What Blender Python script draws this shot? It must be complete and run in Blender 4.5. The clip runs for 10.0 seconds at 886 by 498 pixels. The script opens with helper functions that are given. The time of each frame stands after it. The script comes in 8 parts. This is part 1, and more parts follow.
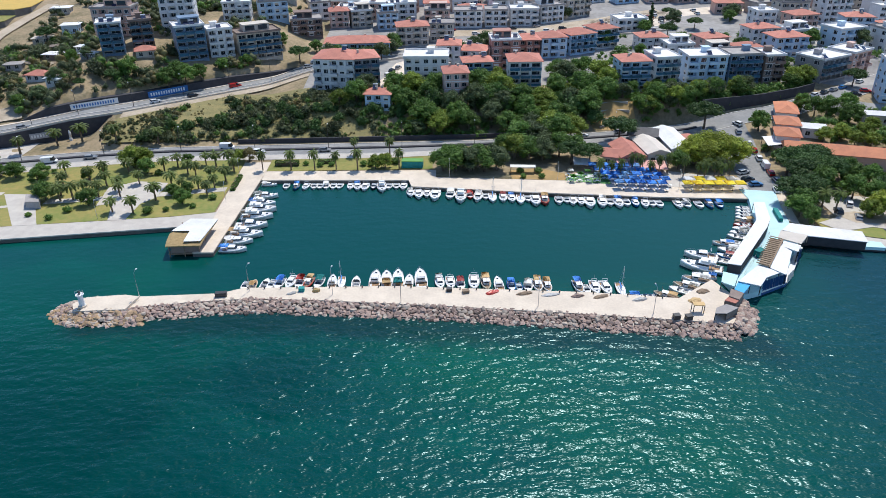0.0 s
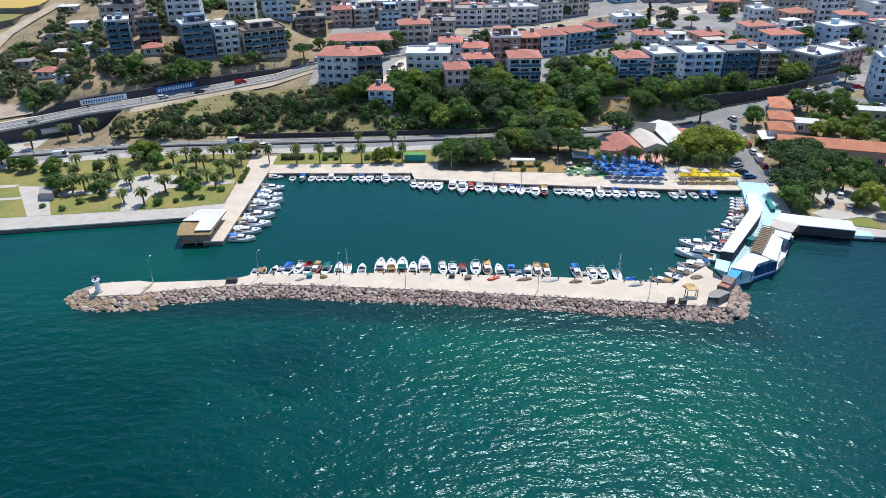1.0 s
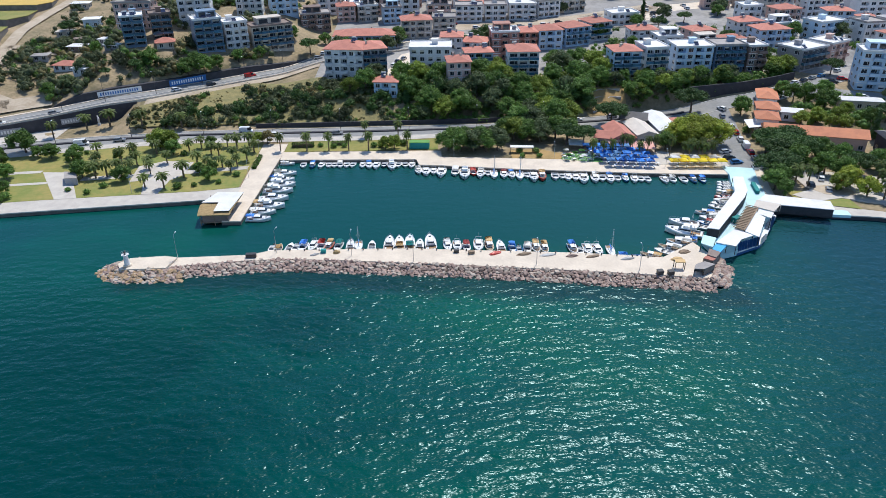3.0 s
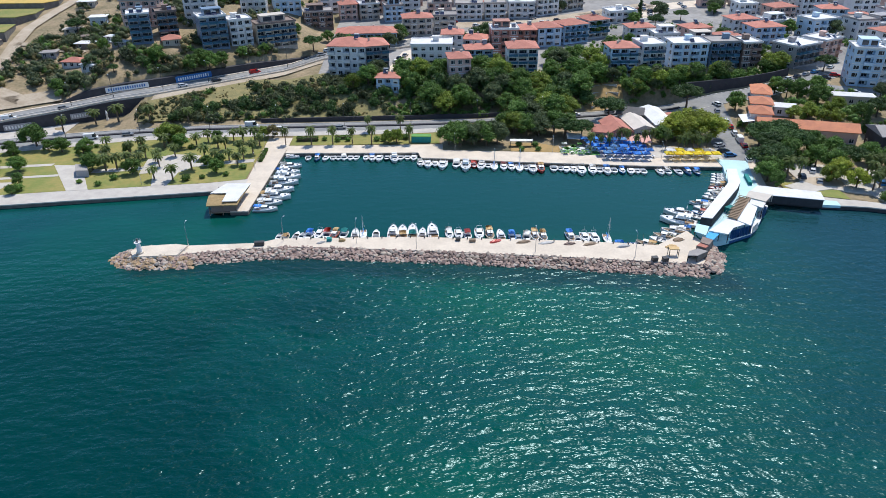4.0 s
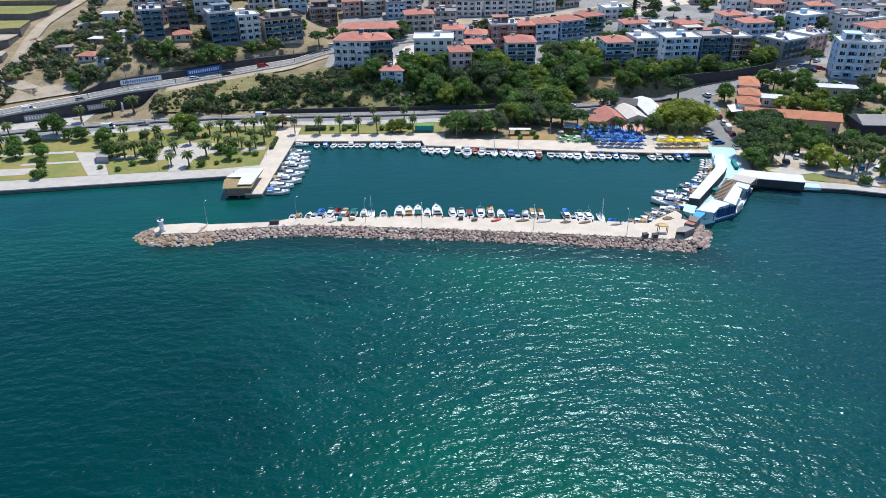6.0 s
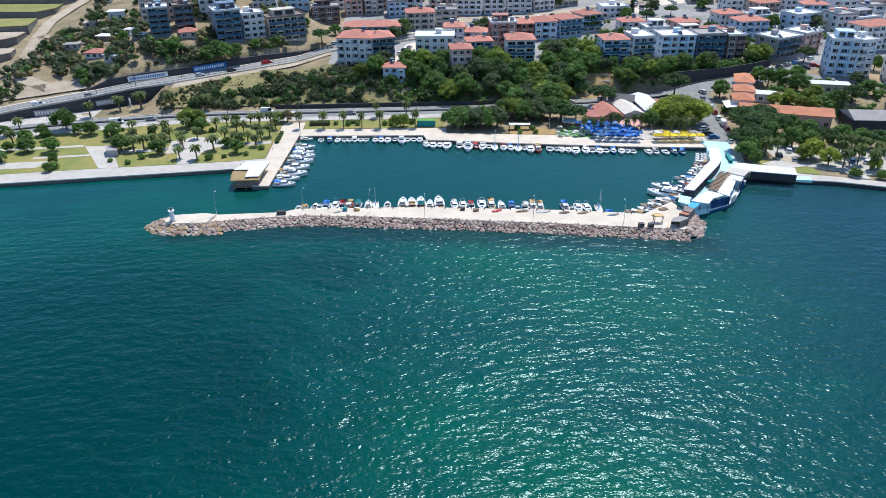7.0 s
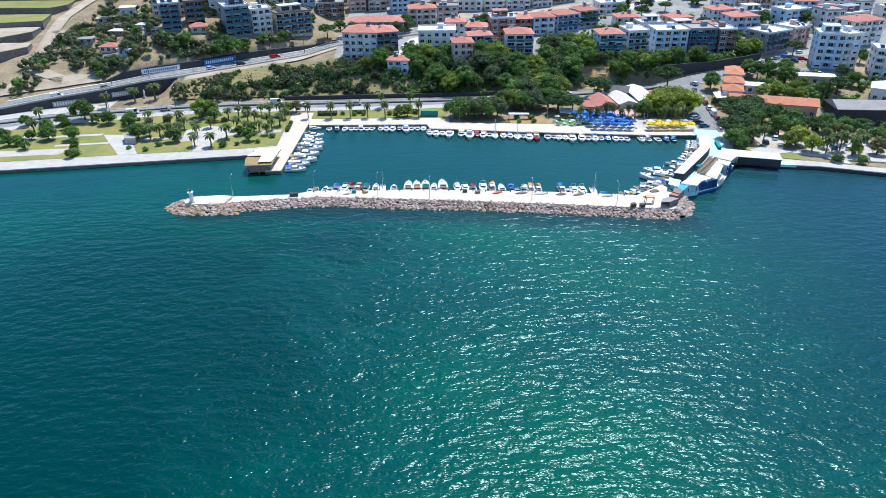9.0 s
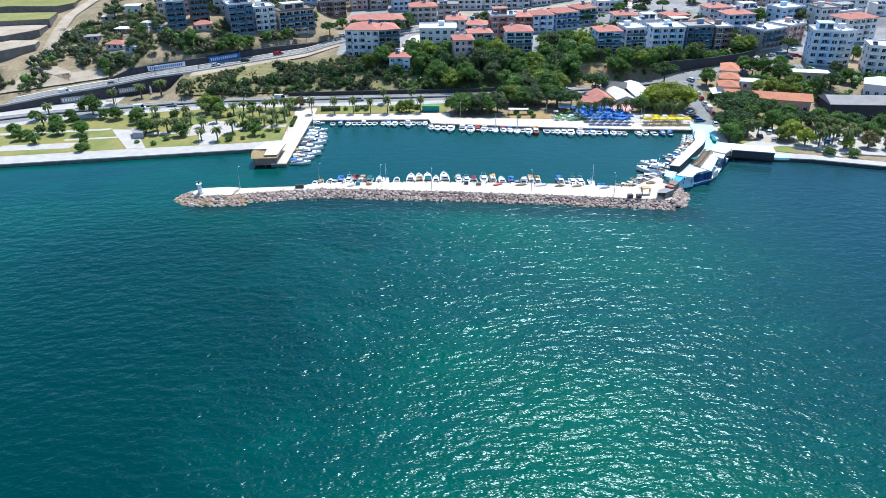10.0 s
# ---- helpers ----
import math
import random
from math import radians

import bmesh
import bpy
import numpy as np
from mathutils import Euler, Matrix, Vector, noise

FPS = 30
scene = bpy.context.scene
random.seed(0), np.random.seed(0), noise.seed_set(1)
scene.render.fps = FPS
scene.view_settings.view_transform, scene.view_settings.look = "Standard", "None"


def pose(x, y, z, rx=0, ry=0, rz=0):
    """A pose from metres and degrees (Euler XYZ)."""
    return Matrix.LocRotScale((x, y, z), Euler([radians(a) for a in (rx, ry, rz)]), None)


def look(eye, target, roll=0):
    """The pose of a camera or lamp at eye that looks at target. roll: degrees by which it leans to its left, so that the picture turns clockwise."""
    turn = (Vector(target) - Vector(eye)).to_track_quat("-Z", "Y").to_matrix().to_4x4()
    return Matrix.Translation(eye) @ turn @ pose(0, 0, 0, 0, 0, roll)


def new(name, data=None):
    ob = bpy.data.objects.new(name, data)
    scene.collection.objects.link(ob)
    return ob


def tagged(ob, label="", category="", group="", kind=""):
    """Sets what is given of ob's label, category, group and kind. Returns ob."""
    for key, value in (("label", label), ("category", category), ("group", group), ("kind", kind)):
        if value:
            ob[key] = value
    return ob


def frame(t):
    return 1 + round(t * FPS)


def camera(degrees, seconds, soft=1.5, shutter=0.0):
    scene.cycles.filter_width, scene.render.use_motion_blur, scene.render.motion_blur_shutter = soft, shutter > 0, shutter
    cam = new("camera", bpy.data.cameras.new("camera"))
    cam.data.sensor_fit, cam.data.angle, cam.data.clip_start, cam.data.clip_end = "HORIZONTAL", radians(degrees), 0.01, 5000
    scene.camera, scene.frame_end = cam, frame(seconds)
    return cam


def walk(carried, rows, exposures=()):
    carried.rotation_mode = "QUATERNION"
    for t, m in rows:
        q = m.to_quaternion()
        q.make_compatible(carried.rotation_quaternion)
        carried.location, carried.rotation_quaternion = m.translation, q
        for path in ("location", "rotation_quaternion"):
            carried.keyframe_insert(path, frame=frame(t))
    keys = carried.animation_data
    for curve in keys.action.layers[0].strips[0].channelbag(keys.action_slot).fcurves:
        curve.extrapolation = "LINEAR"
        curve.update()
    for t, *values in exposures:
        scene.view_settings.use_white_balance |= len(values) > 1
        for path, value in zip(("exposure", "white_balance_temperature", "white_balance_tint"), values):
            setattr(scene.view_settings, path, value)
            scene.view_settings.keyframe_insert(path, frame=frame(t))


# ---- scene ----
cam = camera(64.6, 10.0, soft=0.75)
PATH = [
    (0, (5.644, -199.767, 83.255), (5.664, -198.013, 82.294), -0.6),
    (0.5, (5.168, -202.917, 83.35), (5.189, -201.162, 82.39), -0.6),
    (1, (4.793, -206.057, 83.432), (4.814, -204.303, 82.472), -0.6),
    (1.5, (4.379, -209.271, 83.549), (4.4, -207.516, 82.59), -0.7),
    (2, (3.77, -212.488, 83.784), (3.794, -210.734, 82.824), -0.6),
    (2.5, (3.257, -215.58, 83.992), (3.283, -213.826, 83.031), -0.6),
    (4, (2.038, -225.105, 84.152), (2.067, -223.351, 83.192), -0.6),
    (4.5, (1.636, -228.342, 84.286), (1.666, -226.588, 83.326), -0.6),
    (5, (1.145, -231.575, 84.314), (1.176, -229.821, 83.355), -0.6),
    (5.5, (0.702, -234.728, 84.346), (0.735, -232.973, 83.387), -0.6),
    (7, (-0.872, -244.196, 84.507), (-0.834, -242.441, 83.55), -0.5),
    (7.5, (-1.286, -247.451, 84.673), (-1.247, -245.696, 83.715), -0.5),
    (8, (-1.711, -250.576, 84.839), (-1.672, -248.821, 83.88), -0.5),
    (8.5, (-2.155, -253.658, 84.862), (-2.114, -251.903, 83.904), -0.5),
    (9, (-2.557, -256.92, 84.898), (-2.516, -255.165, 83.94), -0.5),
    (9.5, (-2.934, -260.007, 84.925), (-2.893, -258.252, 83.968), -0.5),
    (10, (-3.484, -263.05, 84.868), (-3.441, -261.295, 83.911), -0.5),
]
walk(cam, [(t, look(eye, target, roll)) for t, eye, target, roll in PATH], [(0, 0.0, 5800, 8), (5.2, -0.02, 5750, 8), (7, 0.11, 5600, 7), (8.5, 0.25, 5480, 6), (10, 0.35, 5400, 5)])

# ---- world, sun ----
SUN_TURN, SUN_HEIGHT = 27.0, 63.5
world = bpy.data.worlds.new("sky")
scene.world = world
world.use_nodes = True
wn = world.node_tree
sky = wn.nodes.new("ShaderNodeTexSky")
sky.sky_type, sky.sun_disc = "NISHITA", False
sky.ozone_density, sky.dust_density = 3.0, 0.4
sky.sun_elevation, sky.sun_rotation = radians(SUN_HEIGHT), radians(SUN_TURN)
wn.links.new(sky.outputs[0], wn.nodes["Background"].inputs[0])
wn.nodes["Background"].inputs[1].default_value = 0.15
sun = new("sun", bpy.data.lights.new("sun", "SUN"))
sun.data.energy, sun.data.angle, sun.data.color = 4.6, radians(0.53), (1.0, 0.895, 0.745)
sun_way = Vector((math.sin(radians(SUN_TURN)) * math.cos(radians(SUN_HEIGHT)), math.cos(radians(SUN_TURN)) * math.cos(radians(SUN_HEIGHT)), math.sin(radians(SUN_HEIGHT))))
sun.matrix_basis = look(sun_way * 400, (0, 0, 0))
scene.view_settings.exposure = 0.0


# ---- materials ----
def mk(name, a, b=None, scale=1.0, rough=0.8, metal=0.0, bump=0.0, bscale=None, vary=0.12, spec=0.5, coords="Object", fine=8.0):
    """Two colours mingled at two scales, a little change from thing to thing, and relief."""
    m = bpy.data.materials.new(name)
    m.use_nodes = True
    nt = m.node_tree
    p = nt.nodes["Principled BSDF"]
    b = b or tuple(c * 0.8 for c in a)
    tc = nt.nodes.new("ShaderNodeTexCoord")
    n1 = nt.nodes.new("ShaderNodeTexNoise")
    n1.inputs["Scale"].default_value, n1.inputs["Detail"].default_value = scale, 5
    n2 = nt.nodes.new("ShaderNodeTexNoise")
    n2.inputs["Scale"].default_value, n2.inputs["Detail"].default_value = scale * fine, 3
    for n in (n1, n2):
        nt.links.new(tc.outputs[coords], n.inputs["Vector"])
    add = nt.nodes.new("ShaderNodeMath")
    add.operation = "MULTIPLY_ADD"
    add.inputs[1].default_value = 0.45
    nt.links.new(n2.outputs[0], add.inputs[0])
    nt.links.new(n1.outputs[0], add.inputs[2])
    mr = nt.nodes.new("ShaderNodeMapRange")
    mr.inputs[1].default_value, mr.inputs[2].default_value = 0.5, 0.95
    nt.links.new(add.outputs[0], mr.inputs[0])
    mix = nt.nodes.new("ShaderNodeMix")
    mix.data_type = "RGBA"
    mix.inputs[6].default_value, mix.inputs[7].default_value = (*a, 1), (*b, 1)
    nt.links.new(mr.outputs[0], mix.inputs[0])
    oi = nt.nodes.new("ShaderNodeObjectInfo")
    vr = nt.nodes.new("ShaderNodeMapRange")
    vr.inputs[3].default_value, vr.inputs[4].default_value = 1 - vary, 1 + vary
    nt.links.new(oi.outputs["Random"], vr.inputs[0])
    hs = nt.nodes.new("ShaderNodeHueSaturation")
    nt.links.new(vr.outputs[0], hs.inputs["Value"])
    nt.links.new(mix.outputs[2], hs.inputs["Color"])
    nt.links.new(hs.outputs[0], p.inputs["Base Color"])
    p.inputs["Roughness"].default_value, p.inputs["Metallic"].default_value = rough, metal
    p.inputs["Specular IOR Level"].default_value = spec
    if bump:
        bn = nt.nodes.new("ShaderNodeTexNoise")
        bn.inputs["Scale"].default_value, bn.inputs["Detail"].default_value = bscale or scale * 6, 4
        nt.links.new(tc.outputs[coords], bn.inputs["Vector"])
        bp = nt.nodes.new("ShaderNodeBump")
        bp.inputs["Distance"].default_value, bp.inputs["Strength"].default_value = bump, 1.0
        nt.links.new(bn.outputs[0], bp.inputs["Height"])
        nt.links.new(bp.outputs[0], p.inputs["Normal"])
    return m


def mk_leaf(name, a, b, vary=0.25):
    """Leaves let some light through and change a little from leaf to leaf."""
    m = mk(name, a, b, 0.9, 0.6, vary=vary, fine=5.0, spec=0.3)
    nt = m.node_tree
    p = nt.nodes["Principled BSDF"]
    colour = p.inputs["Base Color"].links[0].from_socket
    g = nt.nodes.new("ShaderNodeNewGeometry")
    mr = nt.nodes.new("ShaderNodeMapRange")
    mr.inputs[3].default_value, mr.inputs[4].default_value = 0.75, 1.28
    nt.links.new(g.outputs["Random Per Island"], mr.inputs[0])
    hs = nt.nodes.new("ShaderNodeHueSaturation")
    nt.links.new(mr.outputs[0], hs.inputs["Value"])
    nt.links.new(colour, hs.inputs["Color"])
    nt.links.new(hs.outputs[0], p.inputs["Base Color"])
    tr = nt.nodes.new("ShaderNodeBsdfTranslucent")
    nt.links.new(hs.outputs[0], tr.inputs["Color"])
    ms = nt.nodes.new("ShaderNodeMixShader")
    ms.inputs[0].default_value = 0.32
    nt.links.new(p.outputs[0], ms.inputs[1])
    nt.links.new(tr.outputs[0], ms.inputs[2])
    nt.links.new(ms.outputs[0], nt.nodes["Material Output"].inputs["Surface"])
    return m


def mk_tiles(name, a, b):
    """Clay roof tiles: ribs down the slope."""
    m = mk(name, a, b, 0.5, 0.85, bump=0.03, bscale=3.0, vary=0.15)
    return m


def mk_water():
    """A plain body colour with a glossy, rippled skin over it."""
    m = bpy.data.materials.new("sea_water")
    m.use_nodes = True
    nt = m.node_tree
    nt.nodes.remove(nt.nodes["Principled BSDF"])
    tc = nt.nodes.new("ShaderNodeTexCoord")

    def noise_at(scale, detail, stretch=(1, 1, 1), turn=0.0, rough=0.5):
        mp = nt.nodes.new("ShaderNodeMapping")
        mp.inputs["Scale"].default_value, mp.inputs["Rotation"].default_value = stretch, (0, 0, radians(turn))
        n = nt.nodes.new("ShaderNodeTexNoise")
        n.inputs["Scale"].default_value, n.inputs["Detail"].default_value, n.inputs["Roughness"].default_value = scale, detail, rough
        nt.links.new(tc.outputs["Object"], mp.inputs[0])
        nt.links.new(mp.outputs[0], n.inputs["Vector"])
        return n.outputs[0]

    def span(value, lo, hi, a=0.0, b=1.0):
        mr = nt.nodes.new("ShaderNodeMapRange")
        mr.interpolation_type = "SMOOTHSTEP"
        for k, v in enumerate((lo, hi, a, b)):
            mr.inputs[k + 1].default_value = v
        nt.links.new(value, mr.inputs[0])
        return mr.outputs[0]

    def blend(fac, a, b):
        mix = nt.nodes.new("ShaderNodeMix")
        mix.data_type = "RGBA"
        nt.links.new(fac, mix.inputs[0])
        for k, c in ((6, a), (7, b)):
            if isinstance(c, tuple):
                mix.inputs[k].default_value = (*c, 1)
            else:
                nt.links.new(c, mix.inputs[k])
        return mix.outputs[2]

    def sums(op, a, b):
        n = nt.nodes.new("ShaderNodeMath")
        n.operation = op
        for k, v in enumerate((a, b)):
            if isinstance(v, float):
                n.inputs[k].default_value = v
            else:
                nt.links.new(v, n.inputs[k])
        return n.outputs[0]

    sep = nt.nodes.new("ShaderNodeSeparateXYZ")
    nt.links.new(tc.outputs["Object"], sep.inputs[0])
    # the basin behind the breakwater is calmer and paler than the open water
    outside = sums("MAXIMUM", sums("MAXIMUM", span(sep.outputs[1], -58, -80), span(sep.outputs[0], 78, 100)), span(sep.outputs[0], -40, -66))
    colour = blend(span(noise_at(0.011, 3), 0.36, 0.62), WATER_DEEP, WATER_GREEN)
    colour = blend(span(noise_at(0.05, 4, (1, 2, 1), 20), 0.45, 1.0), colour, WATER_SHALLOW)
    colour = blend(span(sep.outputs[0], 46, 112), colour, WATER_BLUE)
    # darker away from the shore, most of all between the middle and the west
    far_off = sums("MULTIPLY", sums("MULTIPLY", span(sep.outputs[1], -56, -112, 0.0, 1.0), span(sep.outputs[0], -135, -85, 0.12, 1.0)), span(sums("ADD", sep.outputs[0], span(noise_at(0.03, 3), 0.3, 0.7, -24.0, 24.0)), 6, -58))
    colour = blend(sums("MULTIPLY", far_off, 0.85), colour, WATER_DARK)
    colour = blend(outside, WATER_BASIN, colour)
    # shade and reflection of the rocks, painted along the breakwater's foot
    foot = sums("ADD", sep.outputs[1], sums("MULTIPLY", sums("MAXIMUM", sums("ADD", sep.outputs[0], 24.0), 0.0), 0.132))
    foot = sums("ADD", foot, span(noise_at(0.25, 3), 0.3, 0.7, -1.2, 1.2))
    rock_shade = sums("MULTIPLY", sums("MULTIPLY", span(foot, -86, -79.5), span(foot, -70, -74)), sums("MULTIPLY", span(sep.outputs[0], -76, -68), span(sep.outputs[0], 76, 70)))
    colour = blend(sums("MULTIPLY", rock_shade, 0.75), colour, (0.004, 0.022, 0.024))
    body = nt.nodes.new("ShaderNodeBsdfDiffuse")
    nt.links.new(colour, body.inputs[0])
    open_sea = sums("MULTIPLY", sums("MAXIMUM", span(sep.outputs[1], -58, -84), span(sep.outputs[0], 78, 100, 0.0, 0.6)), span(sep.outputs[0], 30, 105, 1.0, 0.48))
    ripple = sums("ADD", sums("MULTIPLY", sums("MULTIPLY", open_sea, span(sep.outputs[0], -100, -20, 0.55, 1.0)), 0.87), 0.13)
    last = None
    for scale, detail, stretch, turn, depth in WAVES:
        bp = nt.nodes.new("ShaderNodeBump")
        bp.inputs["Distance"].default_value = depth
        nt.links.new(ripple, bp.inputs["Strength"])
        nt.links.new(noise_at(scale, detail, stretch, turn), bp.inputs["Height"])
        if last:
            nt.links.new(last, bp.inputs["Normal"])
        last = bp.outputs[0]
    skin = nt.nodes.new("ShaderNodeBsdfGlossy")
    skin.inputs["Color"].default_value = (0.66, 0.92, 1.0, 1)
    skin.inputs["Roughness"].default_value = 0.24
    nt.links.new(last, skin.inputs["Normal"])
    fr = nt.nodes.new("ShaderNodeFresnel")
    fr.inputs["IOR"].default_value = 1.27
    nt.links.new(last, fr.inputs["Normal"])
    ms = nt.nodes.new("ShaderNodeMixShader")
    nt.links.new(fr.outputs[0], ms.inputs[0])
    nt.links.new(body.outputs[0], ms.inputs[1])
    nt.links.new(skin.outputs[0], ms.inputs[2])
    nt.links.new(ms.outputs[0], nt.nodes["Material Output"].inputs["Surface"])
    return m


WAVES = ((0.09, 2, (1, 2.0, 1), -14, 0.7), (0.33, 3, (0.8, 1.6, 1), -18, 0.70), (0.62, 1, (1.2, 1.1, 1), -30, 0.21))
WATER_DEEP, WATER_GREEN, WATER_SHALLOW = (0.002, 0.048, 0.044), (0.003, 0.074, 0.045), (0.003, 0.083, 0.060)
WATER_DARK = (0.0, 0.026, 0.026)
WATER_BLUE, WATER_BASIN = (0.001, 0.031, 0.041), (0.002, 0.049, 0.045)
M = {}
M["water"] = mk_water()
M["concrete"] = mk("pale_concrete", (0.68, 0.585, 0.47), (0.54, 0.46, 0.37), 0.25, 0.85, bump=0.01, vary=0.02)
M["paving"] = mk("stone_paving", (0.53, 0.49, 0.43), (0.42, 0.38, 0.34), 0.4, 0.85, bump=0.01, vary=0.02)
M["asphalt"] = mk("worn_asphalt", (0.19, 0.19, 0.19), (0.29, 0.285, 0.275), 0.15, 0.9, bump=0.01, vary=0.0)
M["kerb"] = mk("kerb_stone", (0.52, 0.5, 0.46), (0.4, 0.38, 0.35), 0.8, 0.9)
M["earth"] = mk("dry_earth", (0.38, 0.285, 0.175), (0.16, 0.135, 0.07), 0.10, 0.95, bump=0.15, bscale=1.2, vary=0)
M["lawn"] = mk("lawn_grass", (0.155, 0.195, 0.042), (0.30, 0.245, 0.075), 0.09, 0.95, bump=0.06, bscale=6, vary=0.06)
M["drygrass"] = mk("dry_bank_grass", (0.30, 0.245, 0.10), (0.15, 0.145, 0.06), 0.3, 0.95, bump=0.12, bscale=3, vary=0)
M["sand"] = mk("dry_lawn", (0.42, 0.27, 0.11), (0.28, 0.2, 0.08), 0.25, 0.95, bump=0.03, bscale=5)
M["stubble"] = mk("yellow_stubble_field", (0.56, 0.38, 0.09), (0.44, 0.31, 0.08), 0.2, 0.95, bump=0.03, bscale=5)
M["turf"] = mk("green_turf", (0.10, 0.26, 0.06), (0.15, 0.30, 0.08), 0.5, 0.9)
# dark stone; on some walls its darkness stands for shade
M["dark_or_shaded_stone"] = mk("dark_or_shaded_stone_wall", (0.056, 0.054, 0.06), (0.034, 0.034, 0.04), 0.6, 0.9, bump=0.05, bscale=2.5)
# darkened so that the colour carries the shade on the quay faces
M["seawall"] = mk("weathered_shaded_sea_wall", (0.16, 0.145, 0.125), (0.08, 0.075, 0.065), 0.5, 0.8, bump=0.03, bscale=3)
M["stonewall"] = mk("grey_stone_wall", (0.2, 0.18, 0.16), (0.12, 0.11, 0.1), 0.6, 0.9, bump=0.05, bscale=2.5)
M["rock"] = mk("breakwater_rock", (0.35, 0.255, 0.212), (0.165, 0.116, 0.096), 0.7, 0.9, bump=0.06, bscale=3, vary=0.4)
M["rock_ochre"] = mk("ochre_rock", (0.37, 0.255, 0.15), (0.23, 0.155, 0.09), 0.7, 0.9, bump=0.06, bscale=3, vary=0.35)
# wet rock of the waterline; also paints the shaded gaps between boulders
M["rock_wet_shade"] = mk("wet_and_gap_shade_rock", (0.07, 0.052, 0.042), (0.035, 0.03, 0.025), 0.7, 0.35, bump=0.06, bscale=3, vary=0.3)
M["rock_pale"] = mk("pale_rock", (0.46, 0.385, 0.32), (0.29, 0.235, 0.19), 0.7, 0.9, bump=0.06, bscale=3, vary=0.2)
M["white"] = mk("white_render", (0.74, 0.73, 0.72), (0.58, 0.57, 0.57), 0.22, 0.8, vary=0.08)
M["cream"] = mk("cream_render", (0.56, 0.5, 0.43), (0.44, 0.39, 0.33), 0.22, 0.8, vary=0.08)
M["pink"] = mk("pink_render", (0.58, 0.40, 0.34), (0.48, 0.33, 0.28), 0.22, 0.8, vary=0.08)
M["pale_blue"] = mk("pale_blue_render", (0.52, 0.64, 0.76), (0.42, 0.54, 0.66), 0.22, 0.8, vary=0.08)
M["grey"] = mk("grey_render", (0.36, 0.35, 0.36), (0.28, 0.27, 0.28), 0.22, 0.8, vary=0.1)
M["brown"] = mk("brown_render", (0.24, 0.17, 0.14), (0.17, 0.12, 0.1), 0.22, 0.8, vary=0.1)
M["brick"] = mk("bare_brick_wall", (0.40, 0.21, 0.16), (0.29, 0.15, 0.12), 0.22, 0.9, vary=0.1)
M["slate"] = mk("slate_blue_cladding", (0.19, 0.27, 0.38), (0.14, 0.20, 0.29), 0.22, 0.5, vary=0.1)
M["dirt"] = mk("pale_dusty_earth", (0.50, 0.42, 0.32), (0.33, 0.26, 0.18), 0.12, 0.95, bump=0.05, bscale=2, vary=0)
M["canvas_pink"] = mk("pink_canvas", (0.72, 0.40, 0.34), (0.6, 0.32, 0.28), 0.8, 0.85, bump=0.02, vary=0.1)
M["tile_orange"] = mk_tiles("orange_roof_tiles", (0.60, 0.24, 0.12), (0.46, 0.18, 0.1))
M["tile"] = mk_tiles("clay_roof_tiles", (0.52, 0.21, 0.15), (0.38, 0.15, 0.11))
M["roofgrey"] = mk("grey_roofing", (0.36, 0.33, 0.31), (0.26, 0.24, 0.23), 0.4, 0.85)
M["roofwhite"] = mk("white_roofing", (0.74, 0.73, 0.72), (0.60, 0.59, 0.58), 0.3, 0.7, vary=0.06)
M["roofbeige"] = mk("beige_roofing", (0.60, 0.54, 0.47), (0.50, 0.45, 0.39), 0.4, 0.85)
M["roofdark"] = mk("weathered_dark_roofing", (0.15, 0.14, 0.14), (0.10, 0.095, 0.095), 0.5, 0.85)
M["roofbrown"] = mk("brown_roofing", (0.26, 0.2, 0.17), (0.18, 0.14, 0.12), 0.4, 0.85)
M["glass"] = mk("window_glass", (0.03, 0.045, 0.06), (0.015, 0.02, 0.03), 0.5, 0.08, vary=0.4)
M["blueglass"] = mk("blue_balcony_glass", (0.06, 0.16, 0.24), (0.04, 0.1, 0.16), 0.5, 0.1, vary=0.25)
M["frame"] = mk("window_frame", (0.7, 0.7, 0.7), (0.6, 0.6, 0.6), 2, 0.5)
M["darkmetal"] = mk("dark_metal", (0.04, 0.04, 0.045), (0.07, 0.065, 0.06), 3, 0.5, metal=0.3)
M["steel"] = mk("bright_steel", (0.6, 0.6, 0.62), (0.5, 0.5, 0.52), 3, 0.35, metal=0.9)
M["gelcoat"] = mk("white_gelcoat", (0.84, 0.83, 0.81), (0.76, 0.75, 0.73), 0.8, 0.3, vary=0.08)
M["gelcoat_cream"] = mk("cream_gelcoat", (0.66, 0.58, 0.44), (0.56, 0.49, 0.37), 0.8, 0.4, vary=0.1)
M["hullblue"] = mk("blue_hull_paint", (0.03, 0.16, 0.38), (0.02, 0.11, 0.28), 0.8, 0.35, vary=0.25)
M["hullred"] = mk("red_hull_paint", (0.45, 0.06, 0.04), (0.33, 0.05, 0.04), 0.8, 0.4, vary=0.2)
M["hullnavy"] = mk("navy_hull_paint", (0.03, 0.045, 0.09), (0.02, 0.03, 0.06), 0.8, 0.3, vary=0.2)
M["teak"] = mk("teak_deck", (0.36, 0.22, 0.11), (0.25, 0.15, 0.08), 2.0, 0.7, vary=0.15)
M["cockpit"] = mk("grey_cockpit_sole", (0.42, 0.41, 0.40), (0.3, 0.29, 0.28), 1.0, 0.7, vary=0.25)
M["canvas_sky"] = mk("faded_blue_canvas", (0.22, 0.42, 0.74), (0.17, 0.36, 0.66), 0.8, 0.85, bump=0.02, vary=0.2)
